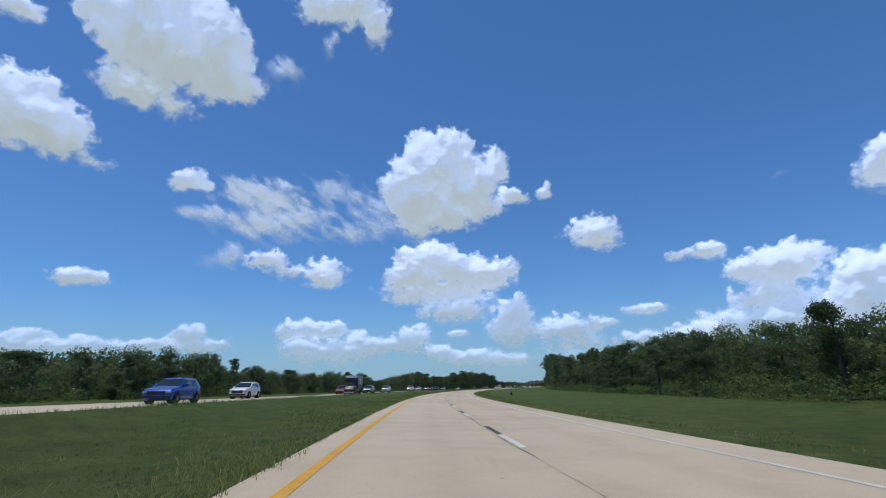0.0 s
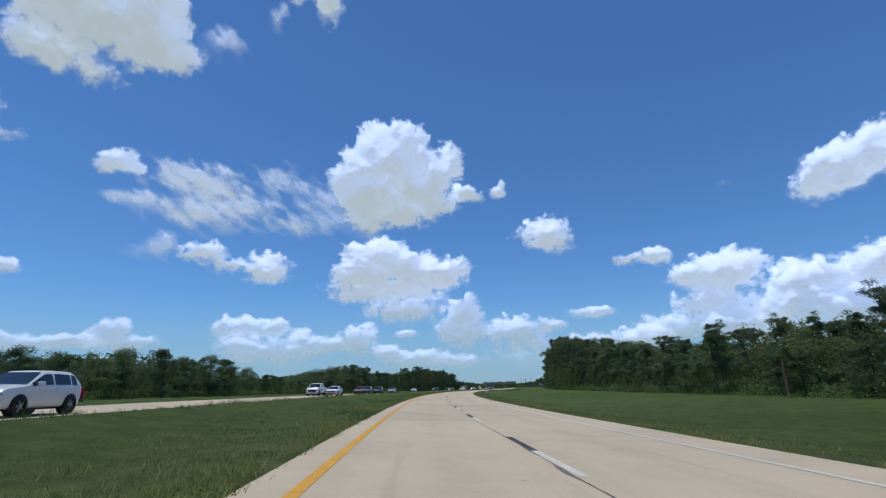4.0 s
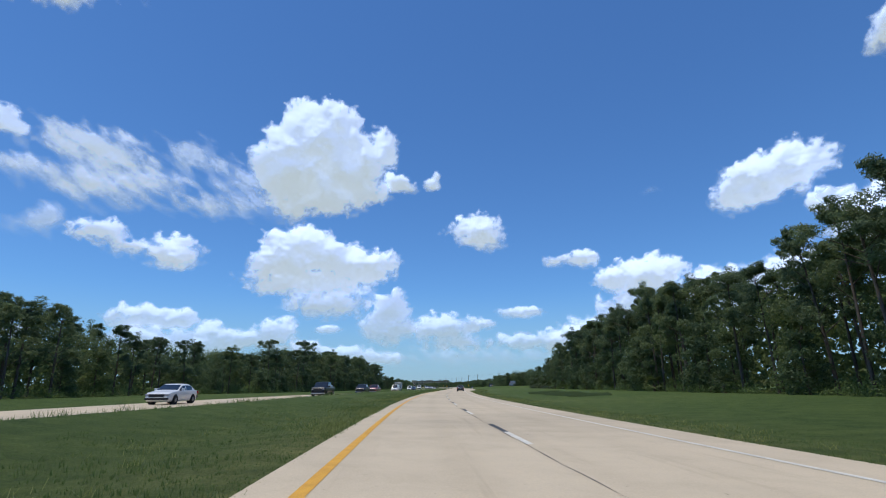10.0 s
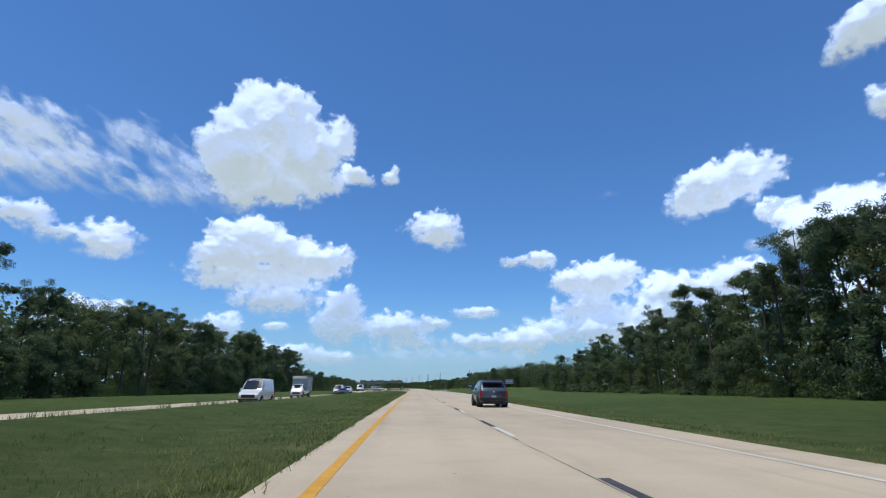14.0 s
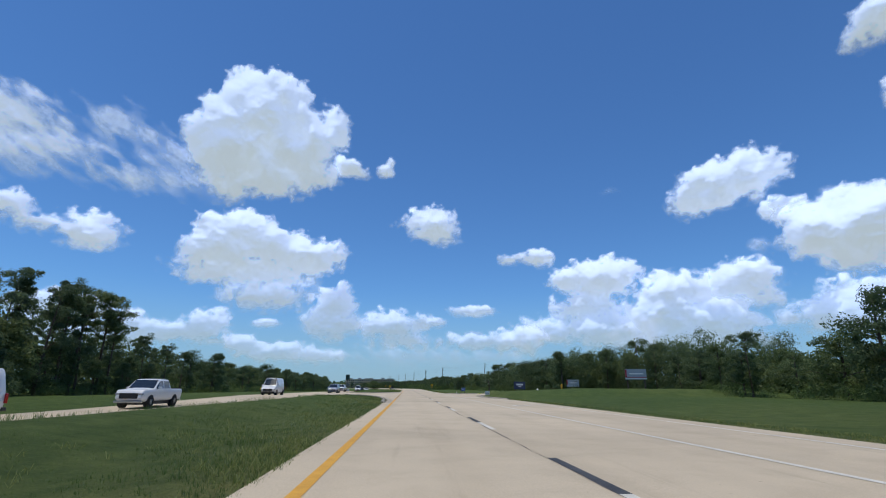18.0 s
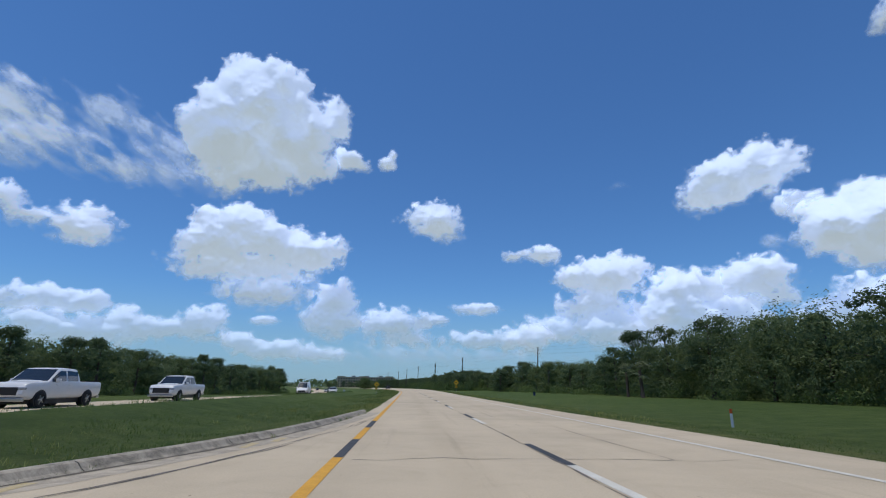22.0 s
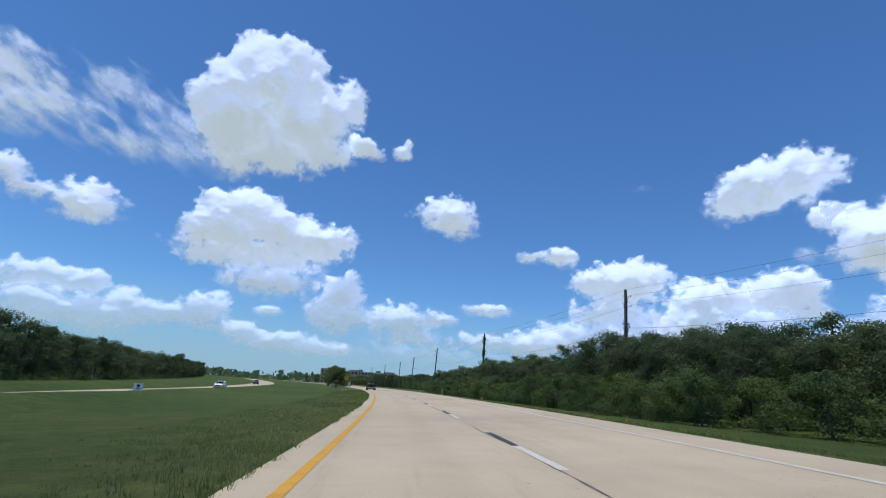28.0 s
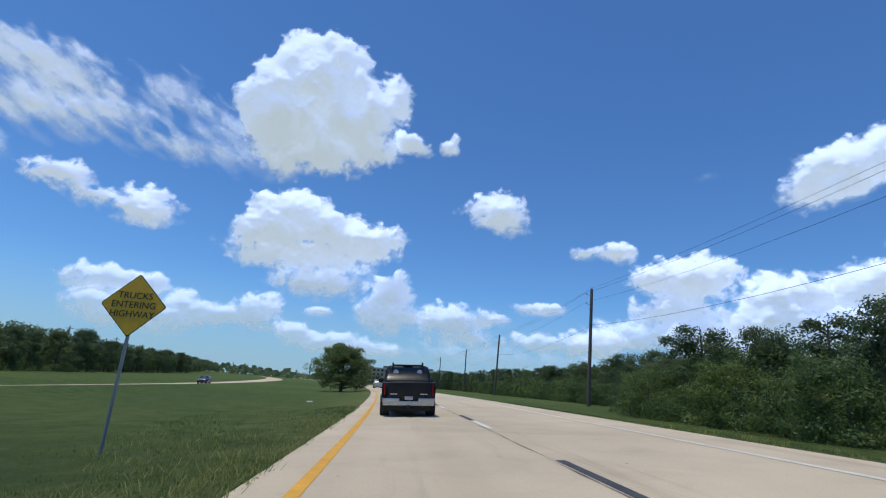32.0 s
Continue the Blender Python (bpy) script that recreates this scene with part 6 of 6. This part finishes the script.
class Coachwork:
    """The skin of a car from its side outline: a hood and deck line, a greenhouse over it that leans in, and rounded corners in plan."""

    def __init__(self, q):
        outline = q["body"]
        self.long, self.half, self.lean, self.square = max(y for y, z in outline), q["half"], q.get("lean", 0.20), q.get("square", 1.0)
        cut = max(range(len(outline)), key=lambda k: outline[k][0])
        upper, lower = outline[1:cut + 1], sorted([outline[0]] + outline[cut:], key=lambda p: p[0])
        (fr, ff), (rr, rf) = q["foot"], q["roof"]
        fine = np.arange(0.0, self.long + 0.005, 0.02)
        self.fine = fine
        deck = np.interp(fine, [p[0] for p in upper], [p[1] for p in upper])
        belt = q["belt"]
        roof = np.interp(fine, [fr, rr, (rr + rf) / 2, rf, ff], [belt - 0.05, q["top"] - 0.03, q["top"], q["top"] - 0.02, belt - 0.05], left=0.0, right=0.0)
        raw = np.maximum(deck, roof)
        n = q.get("round", 6)
        self.top = np.convolve(np.pad(raw, n, mode="edge"), np.ones(2 * n + 1) / (2 * n + 1), mode="valid")
        self.deck = np.minimum(np.convolve(np.pad(deck, n, mode="edge"), np.ones(2 * n + 1) / (2 * n + 1), mode="valid"), self.top)
        self.low = np.interp(fine, [p[0] for p in lower], [p[1] for p in lower])
        self.share = np.clip((self.top - self.deck) / max(0.1, q["top"] - belt), 0, 1)

    def at(self, y):
        """Half width, top, belt, floor and greenhouse share at y."""
        top, deck, low, g = (float(np.interp(y, self.fine, a)) for a in (self.top, self.deck, self.low, self.share))
        e = abs(2 * y / self.long - 1) * (1.0 if y > self.long / 2 else self.square)
        w = self.half * (1 - 0.10 * e ** 4 - 0.07 * max(0.0, e - 0.9) * 10)
        return w, top, max(deck - 0.05, low + 0.15), low, g

    def rail(self, y):
        """The belt and the roof rail at y, as (x, z)."""
        w, top, belt, low, g = self.at(y)
        wt = w * (0.955 - self.lean * g)
        return (w * 0.975, belt), (wt, top - 0.02 - 0.05 * g), wt, top

    def body(self):
        ys = sorted({0.0, 0.05, self.long - 0.05, self.long} | {self.long * k / 40 for k in range(1, 40)})
        bm = bmesh.new()
        rings = []
        for y in ys:
            w, top, belt, low, g = self.at(y)
            b, r, wt, t = self.rail(y)
            d = belt - low
            right = [(0.0, top + 0.015), (0.55 * wt, top + 0.008), (0.86 * wt, top - 0.012), r, ((r[0] + b[0]) / 2 + 0.012 * g, (r[1] + b[1]) / 2), b,
                     (0.995 * w, belt - 0.16 * d), (w, belt - 0.4 * d), (0.985 * w, low + 0.3 * d), (0.96 * w, low + 0.1 * d), (0.86 * w, low), (0.0, low)]
            ring = right + [(-x, z) for x, z in right[-2:0:-1]]
            rings.append([bm.verts.new((x, y, z)) for x, z in ring])
        m = len(rings[0])
        for a, b in zip(rings, rings[1:]):
            for k in range(m):
                bm.faces.new((a[k], a[(k + 1) % m], b[(k + 1) % m], b[k]))
        bm.faces.new(rings[0]), bm.faces.new(rings[-1])
        return bm

    def pane(self, rows):
        """A closed glass pane, 8 mm thick, from rows of outer points and the way out of each row."""
        bm = bmesh.new()
        outer = [[bm.verts.new(Vector(p) + Vector(o) * 0.006) for p in row] for row, o in rows]
        inner = [[bm.verts.new(Vector(p) - Vector(o) * 0.002) for p in row] for row, o in rows]
        n, m = len(rows), len(rows[0][0])
        for i in range(n - 1):
            for j in range(m - 1):
                bm.faces.new((outer[i][j], outer[i][j + 1], outer[i + 1][j + 1], outer[i + 1][j]))
                bm.faces.new((inner[i][j], inner[i + 1][j], inner[i + 1][j + 1], inner[i][j + 1]))
        for g in (0, n - 1):
            for j in range(m - 1):
                bm.faces.new((outer[g][j], inner[g][j], inner[g][j + 1], outer[g][j + 1]))
        for j in (0, m - 1):
            for i in range(n - 1):
                bm.faces.new((outer[i][j], inner[i][j], inner[i + 1][j], outer[i + 1][j]))
        return bm

    def side_pane(self, y0, y1, sx, lo=0.10, hi=0.88):
        rows = []
        for y in np.linspace(y0, y1, 9):
            b, r, wt, t = self.rail(float(y))
            rows.append(([(sx * (b[0] + (r[0] - b[0]) * u + 0.012 * (1 - abs(2 * u - 1))), float(y), b[1] + (r[1] - b[1]) * u) for u in (lo, 0.5, hi)], (sx * 0.97, 0, 0.25)))
        return self.pane(rows)

    def end_pane(self, z0, z1, ahead, share=0.90):
        """The windscreen (ahead = 1) or rear window, between two heights."""
        rows = []
        for z in np.linspace(z0, z1, 8):
            hit = np.nonzero(self.top >= z)[0]
            k = hit[-1] if ahead > 0 else hit[0]
            j = min(max(k + ahead, 0), len(self.fine) - 1)
            u = 0.0 if self.top[k] == self.top[j] else (self.top[k] - z) / (self.top[k] - self.top[j])
            y = float(self.fine[k] + (self.fine[j] - self.fine[k]) * u)
            b, r, wt, t = self.rail(y)
            rows.append(([(x * share * wt, y - ahead * 0.03 * abs(x) ** 2.5, float(z) + 0.012) for x in (-1, -0.6, 0, 0.6, 1)], (0, 0.8 * ahead, 0.6)))
        return self.pane(rows)


def wheel(root, x, y, r, sgn, wide=0.22):
    bm = bmesh.new()
    ring = [(r * 0.62, -0.5), (r * 0.9, -0.5), (r, -0.36), (r, 0.36), (r * 0.9, 0.5), (r * 0.62, 0.5)]
    seg = 20
    vs = [[bm.verts.new((x + u * wide, y + q * math.cos(2 * math.pi * k / seg), r + q * math.sin(2 * math.pi * k / seg))) for q, u in ring] for k in range(seg)]
    for k in range(seg):
        for j in range(len(ring) - 1):
            bm.faces.new((vs[k][j], vs[k][j + 1], vs[(k + 1) % seg][j + 1], vs[(k + 1) % seg][j]))
    w = part("wheel", bm, TYRE, root, "black tyre", smooth=True)
    bm = bmesh.new()
    face = x + sgn * wide * 0.36
    tube(bm, (x - sgn * wide * 0.4, y, r), (face - sgn * 0.05, y, r), r * 0.63, sides=20)
    for k in range(5):
        a = 2 * math.pi * k / 5
        tube(bm, (face, y, r), (face - sgn * 0.02, y + 0.58 * r * math.cos(a), r + 0.58 * r * math.sin(a)), 0.05, 0.035, 6)
    tube(bm, (face - sgn * 0.06, y, r), (face + sgn * 0.02, y, r), 0.06, sides=8)
    part("rim", bm, RIM, w, "alloy rim")


SHAPES = {
    # side outline of the lower body from rear to nose; cabin foot and roof (rear, front), roof height; half width; wheel places and size
    "sedan": dict(body=[(0, 0.42), (0.0, 0.78), (0.12, 0.97), (0.9, 1.0), (3.3, 0.95), (4.25, 0.84), (4.58, 0.66), (4.62, 0.38), (4.4, 0.2), (0.25, 0.2)], foot=(0.55, 3.4), roof=(1.25, 2.45), top=1.44, belt=0.96, half=0.9, axles=(0.95, 3.65), r=0.32, doors=(1.1, 2.1, 3.0)),
    "hatchback": dict(body=[(0, 0.42), (0.0, 0.85), (0.1, 1.0), (0.9, 1.0), (2.9, 0.98), (3.75, 0.86), (4.05, 0.68), (4.1, 0.38), (3.9, 0.2), (0.25, 0.2)], foot=(0.1, 3.05), roof=(0.55, 2.15), top=1.5, belt=0.97, half=0.87, axles=(0.75, 3.3), r=0.31, doors=(0.8, 1.7, 2.6)),
    "suv": dict(body=[(0, 0.48), (0.0, 0.98), (0.08, 1.08), (0.9, 1.1), (3.2, 1.08), (4.1, 0.98), (4.4, 0.8), (4.45, 0.42), (4.2, 0.26), (0.2, 0.28)], foot=(0.06, 3.3), roof=(0.62, 2.3), top=1.64, belt=1.06, half=0.92, axles=(0.85, 3.5), r=0.35, doors=(0.9, 1.85, 2.8)),
    "minivan": dict(body=[(0, 0.45), (0.0, 0.95), (0.06, 1.06), (0.9, 1.06), (3.75, 1.04), (4.6, 0.88), (4.95, 0.68), (5.0, 0.4), (4.75, 0.22), (0.2, 0.24)], foot=(0.05, 3.95), roof=(0.35, 2.8), top=1.74, belt=1.03, half=0.97, axles=(0.95, 3.95), r=0.33, doors=(1.2, 2.2, 3.2)),
    "van": dict(body=[(0, 0.5), (0.0, 1.1), (0.03, 1.25), (0.9, 1.25), (4.5, 1.2), (5.25, 1.02), (5.5, 0.8), (5.5, 0.45), (5.2, 0.3), (0.2, 0.32)], foot=(0.03, 4.7), roof=(0.1, 3.75), top=2.25, belt=1.2, half=0.99, axles=(1.1, 4.5), r=0.35, doors=(1.4, 2.6, 3.8)),
    "pickup": dict(body=[(0, 0.58), (0.0, 1.2), (0.06, 1.25), (1.9, 1.26), (4.3, 1.24), (5.5, 1.18), (5.75, 1.06), (5.8, 0.55), (5.45, 0.4), (0.15, 0.46)], foot=(1.95, 4.4), roof=(2.06, 3.5), top=1.92, belt=1.22, half=1.0, axles=(1.15, 4.75), r=0.39, round=3, lean=0.13, square=0.6, doors=(2.1, 3.0, 3.95)),
    "box": dict(body=[(0, 0.7), (0.0, 0.95), (0.05, 1.0), (4.6, 1.0), (4.7, 1.25), (6.2, 1.2), (6.7, 1.05), (6.75, 0.55), (6.4, 0.42), (0.15, 0.6)], foot=(4.7, 6.25), roof=(4.8, 5.75), top=2.05, belt=1.2, half=1.0, axles=(1.3, 5.75), r=0.42, doors=(4.8, 5.0, 5.7)),
}


def vehicle(name, kind, colour, label, m, category="car"):
    """A road vehicle; its nose points along +y from its tail at y = 0."""
    q = SHAPES[kind]
    root = thing(name, label, category, "traffic", m)
    mat = colour if isinstance(colour, bpy.types.Material) else car_paint("paint_" + name, colour)
    half, belt, top = q["half"], q["belt"], q["top"]
    skin = Coachwork(q)
    long = skin.long
    part("body", skin.body(), mat, root, smooth=True)
    (fr, ff), (rr, rf) = q["foot"], q["roof"]
    lift = 0.24 if kind == "pickup" else 0.1 if kind in ("van", "box", "suv") else 0.0
    part("windscreen", skin.end_pane(belt + 0.03, top - 0.09, 1), GLASS, root, "dark tinted glass")
    if kind != "box":
        part("rear_window", skin.end_pane(belt + 0.10, top - 0.12, -1, 0.88), GLASS, root, "dark tinted glass")
    d0, d1, d2 = q["doors"]
    front = min(ff - 0.3, d2 + 0.45)
    panes = [(d0, d1 - 0.05), (d1 + 0.05, front)] if kind not in ("van", "box") else [(d2 - 0.1 if kind == "van" else d1, front)]
    if kind in ("minivan", "suv"):
        panes.append(((fr + rr) / 2 + 0.15, d0 - 0.08))
    for sx in (-1, 1):
        for y0, y1 in panes:
            part("side_window", skin.side_pane(y0, y1, sx), GLASS, root, "dark tinted glass")
        for y in q["axles"]:
            wheel(root, sx * (half - 0.065), y, q["r"], sx)
            barred("wheel_arch", root, TRIM, (sx * (half - 0.3), y, q["r"] + 0.02), (sx * (skin.at(y)[0] + 0.004), y, q["r"] + 0.02), q["r"] * 1.13, sides=22, label="dark wheel arch")
        boxed("headlamp", root, LAMP_CLEAR, *sorted((sx * (half - 0.46), sx * (skin.at(long - 0.2)[0] - 0.01))), long - 0.3, long - 0.015, 0.60 + lift, 0.72 + lift, bevel=0.04, label="clear headlamp")
        tall = 0.42 if kind in ("pickup", "van", "box", "suv", "minivan") else 0.2
        boxed("tail_lamp", root, LAMP_RED, *sorted((sx * (half - (0.14 if kind == "pickup" else 0.2)), sx * (half + 0.004 - (0.1 if kind == "pickup" else 0.05)))), -0.012, 0.12, belt - tall - 0.06, belt - 0.06, bevel=0.02, label="red tail lamp")
        boxed("mirror", root, mat if kind != "box" else TRIM, *sorted((sx * (half - 0.02), sx * (half + 0.2))), ff - 0.62, ff - 0.5, belt - 0.02, belt + 0.16, bevel=0.03)
        for y in (d1 - 0.12, d2 - 0.1):
            boxed("door_handle", root, mat, *sorted((sx * (half - 0.02), sx * (half + 0.025))), y - 0.16, y, belt - 0.16, belt - 0.12, bevel=0.008)
    boxed("grille", root, TRIM, -half * 0.6, half * 0.6, long - 0.06, long + 0.012, 0.5 + lift * 0.4, 0.72 + lift, bevel=0.02, label="dark front grille")
    boxed("front_bumper", root, CHROME if kind in ("pickup", "box") else TRIM, -half * 0.9, half * 0.9, long - 0.14, long + 0.03, 0.32, 0.47, bevel=0.03)
    boxed("rear_bumper", root, CHROME if kind == "pickup" else TRIM, -half * 0.94, half * 0.94, -0.05, 0.2, 0.4, 0.56, bevel=0.03)
    boxed("number_plate", root, PLATE_BAR, -0.15, 0.15, -0.065, -0.05, 0.6, 0.72, label="plain grey bar")
    boxed("underbody", root, TRIM, -half * 0.8, half * 0.8, 0.4, long - 0.5, 0.2, 0.45)
    if kind == "box":
        boxed("cargo_box", root, TRUCK_BOX if colour is BLACK_CAR else SIGN_GREY, -1.15, 1.15, 0.0, 4.55, 1.0, 3.25, bevel=0.03, label="dark cargo box" if colour is BLACK_CAR else "weathered pale cargo box")
        boxed("roof_fairing", root, SIGN_WHITE, -1.1, 1.1, 4.5, 4.9, 2.9, 3.28, bevel=0.05)
        for z in (2.5, 2.15, 1.8):
            boxed("bar", root, SIGN_WHITE, 1.15, 1.158, 1.6, 2.9, z, z + 0.14)
            boxed("bar", root, SIGN_WHITE, -1.158, -1.15, 1.6, 2.9, z, z + 0.14)
    if kind == "pickup":
        boxed("bed", root, TRIM, -half + 0.12, half - 0.12, 0.12, 1.85, 1.24, 1.285)
        boxed("tailgate", root, mat, -half + 0.24, half - 0.24, -0.02, 0.05, 0.68, 1.21, bevel=0.015)
    return root


TRUCK_BOX = paint("truck_box_black", (0.02, 0.022, 0.028), 0.35, 0.0, 0.3)


def oncoming(s, lane, name, kind, colour, label, category="car", off=0.0):
    """Stands a vehicle on the other carriageway, nose towards the traffic; lane 0 is the one next to the median."""
    side = float(far_side(s)) - (2.75, 6.4)[lane] + off
    x, y = road(s, side)
    h = -math.degrees(heading(s)) + 180
    h -= math.degrees(math.atan(float(far_side(s + 1) - far_side(s)))) * 1.0
    z = float(height(s, side)) + 0.02
    bank = math.degrees(math.atan(float(height(s, side + 1) - height(s, side - 1)) / 2))
    vehicle(name, kind, colour, label, pose(x, y, z, 0, bank, h), category)


WHITE_CAR, SILVER, BLACK_CAR = car_paint("white_car", (0.72, 0.72, 0.71), 0.0), car_paint("silver_car", (0.42, 0.43, 0.44), 0.6), car_paint("black_car", (0.005, 0.006, 0.009), 0.0, 0.22)
NAVY_CAR, RED_CAR = car_paint("navy_car", (0.018, 0.026, 0.06), 0.4), car_paint("red_car", (0.20, 0.012, 0.014), 0.0)
oncoming(34.5, 0, "blue_hatchback", "hatchback", car_paint("blue_car", (0.012, 0.075, 0.36), 0.4), "bright blue hatchback driving in the oncoming lane")
oncoming(56.8, 1, "white_suv", "suv", WHITE_CAR, "white sport utility car in the oncoming lane")
oncoming(98.5, 0, "box_truck", "box", BLACK_CAR, "black box truck with a white roof fairing", "truck")
oncoming(105.6, 1, "red_van", "minivan", RED_CAR, "red minivan with a white roof rack in the oncoming lane")
oncoming(113.4, 0, "green_suv", "suv", car_paint("sage_car", (0.20, 0.245, 0.20), 0.4), "dull sage green boxy crossover in the oncoming lane")
oncoming(136.0, 0, "white_suv", "suv", WHITE_CAR, "white crossover car behind a green one")
oncoming(200.0, 1, "white_pickup", "pickup", WHITE_CAR, "white pickup truck with a black grille", "pickup truck")
oncoming(196.0, 0, "white_sedan", "sedan", WHITE_CAR, "white sedan passing beside a white pickup")
oncoming(224.6, 0, "navy_suv", "suv", NAVY_CAR, "dark navy crossover car in the oncoming lane")
oncoming(235.0, 1, "maroon_suv", "suv", RED_CAR, "maroon sport utility car beside a dark crossover")
oncoming(238.6, 0, "black_suv", "suv", BLACK_CAR, "black sport utility car in the oncoming lane")
oncoming(259.8, 0, "silver_sedan", "sedan", SILVER, "silver sedan alone in the near oncoming lane")
oncoming(372.6, 1, "blue_grey_suv", "suv", car_paint("blue_grey_car", (0.12, 0.16, 0.22), 0.5), "blue grey crossover car close behind a black pickup")
oncoming(356.2, 0, "black_pickup", "pickup", BLACK_CAR, "black crew cab pickup truck ahead of a grey crossover", "pickup truck")
oncoming(322.0, 1, "white_sedan", "sedan", WHITE_CAR, "white sedan alone in the oncoming lane")
oncoming(388.5, 0, "black_pickup", "pickup", BLACK_CAR, "black pickup truck with a chrome bumper", "pickup truck")
oncoming(403.5, 0, "red_pickup", "pickup", RED_CAR, "dark red pickup truck in the oncoming lane", "pickup truck")
oncoming(441.5, 0, "white_van", "van", WHITE_CAR, "tall white cargo van in the oncoming lane", "van")
oncoming(478.0, 1, "delivery_truck", "box", WHITE_CAR, "white cab truck with a pale weathered cargo box", "truck")
oncoming(500.0, 0, "navy_sedan", "sedan", NAVY_CAR, "dark navy sedan beside the median")
oncoming(520.0, 1, "white_van", "van", WHITE_CAR, "white cargo van in the far oncoming lane", "van")
oncoming(537.6, 1, "white_pickup", "pickup", WHITE_CAR, "white pickup truck alone in the far oncoming lane", "pickup truck")
oncoming(572.0, 1, "white_passenger_van", "van", WHITE_CAR, "white passenger van near the median crossing", "van")
oncoming(606.0, 0, "silver_minivan", "minivan", SILVER, "silver minivan passing the median crossing")
oncoming(634.2, 1, "white_pickup", "pickup", WHITE_CAR, "white pickup truck with a black grille beyond the crossing", "pickup truck")
oncoming(649.5, 1, "white_pickup", "pickup", WHITE_CAR, "white crew cab pickup truck following another", "pickup truck")
oncoming(702.0, 1, "white_van", "van", WHITE_CAR, "white work van in the oncoming lane", "van")
oncoming(731.5, 0, "white_suv", "suv", WHITE_CAR, "white sport utility car after the bend")
oncoming(760.0, 0, "dark_pickup", "pickup", BLACK_CAR, "dark pickup truck with a ladder rack", "pickup truck")
oncoming(880.0, 0, "white_suv", "suv", WHITE_CAR, "white sport utility car far across the median")
oncoming(980.0, 1, "dark_suv", "suv", NAVY_CAR, "dark sport utility car far ahead")


def same_way(s, side, name, kind, colour, label, category="car"):
    x, y = road(s, side)
    bank = math.degrees(math.atan(float(np.interp(s, S_STEP, BANK))))
    return vehicle(name, kind, colour, label, pose(x, y, float(height(s, side)), 0, -bank, -math.degrees(heading(s))), category)


suv = same_way(420.0, 4.9, "grey_suv", "suv", car_paint("slate_car", (0.10, 0.115, 0.14), 0.6), "slate grey crossover car in the slow lane")
boxed("rear_emblem", suv, CHROME, -0.06, 0.06, -0.03, -0.01, 0.9, 0.98, bevel=0.005)
boxed("lip_spoiler", suv, suv.children[0].data.materials[0], -0.62, 0.62, 0.2, 0.46, 1.6, 1.66, bevel=0.02)
boxed("lower_trim", suv, TRIM, -0.86, 0.86, -0.03, 0.1, 0.42, 0.6, bevel=0.03)

lead = same_way(881.2, 0.30, "lead_pickup", "pickup", BLACK_CAR, "black crew cab pickup truck with a chrome bumper and roof rack", "pickup truck")
for sx in (-1, 1):
    barred("rack_post", lead, TRIM, (sx * 0.62, 2.05, 1.12), (sx * 0.6, 2.05, 2.0), 0.035, sides=8)
    boxed("bumper_end", lead, CHROME, *sorted((sx * 0.34, sx * 0.96)), -0.1, -0.04, 0.53, 0.66, bevel=0.03, label="bright chrome bumper end")
    plate("sticker", lead, SIGN_WHITE, [(sx * 0.48 + 0.11 * math.cos(a * 0.524), 1.62 + 0.11 * math.sin(a * 0.524)) for a in range(12)], 2.0, 0.004, "round white window sticker")
    boxed("badge", lead, CHROME, *sorted((sx * 0.42, sx * 0.68)), -0.03, -0.02, 0.78, 0.82)
    barred("exhaust", lead, TRIM, (sx * 0.55, -0.05, 0.36), (sx * 0.55, 0.5, 0.36), 0.035, sides=8)
barred("rack_bar", lead, TRIM, (-0.62, 2.05, 1.9), (0.62, 2.05, 1.9), 0.03, sides=8)
boxed("brake_lamp", lead, LAMP_RED, -0.2, 0.2, 2.1, 2.2, 1.86, 1.92, bevel=0.01, label="red high brake lamp")
boxed("hitch", lead, TRIM, -0.06, 0.06, -0.2, 0.3, 0.3, 0.42, bevel=0.01)
boxed("axle", lead, TRIM, -0.8, 0.8, 1.08, 1.22, 0.33, 0.45, bevel=0.02)
boxed("window_bar", lead, SIGN_WHITE, -0.12, 0.22, 1.985, 1.995, 1.38, 1.43)
boxed("window_bar", lead, SIGN_WHITE, -0.05, 0.22, 1.985, 1.995, 1.3, 1.34)
barred("antenna", lead, TRIM, (0.75, 4.4, 1.1), (0.75, 4.35, 2.0), 0.006, sides=5)
same_way(980.0, 0.7, "silver_pickup", "pickup", SILVER, "silver pickup truck far ahead on the curve", "pickup truck")
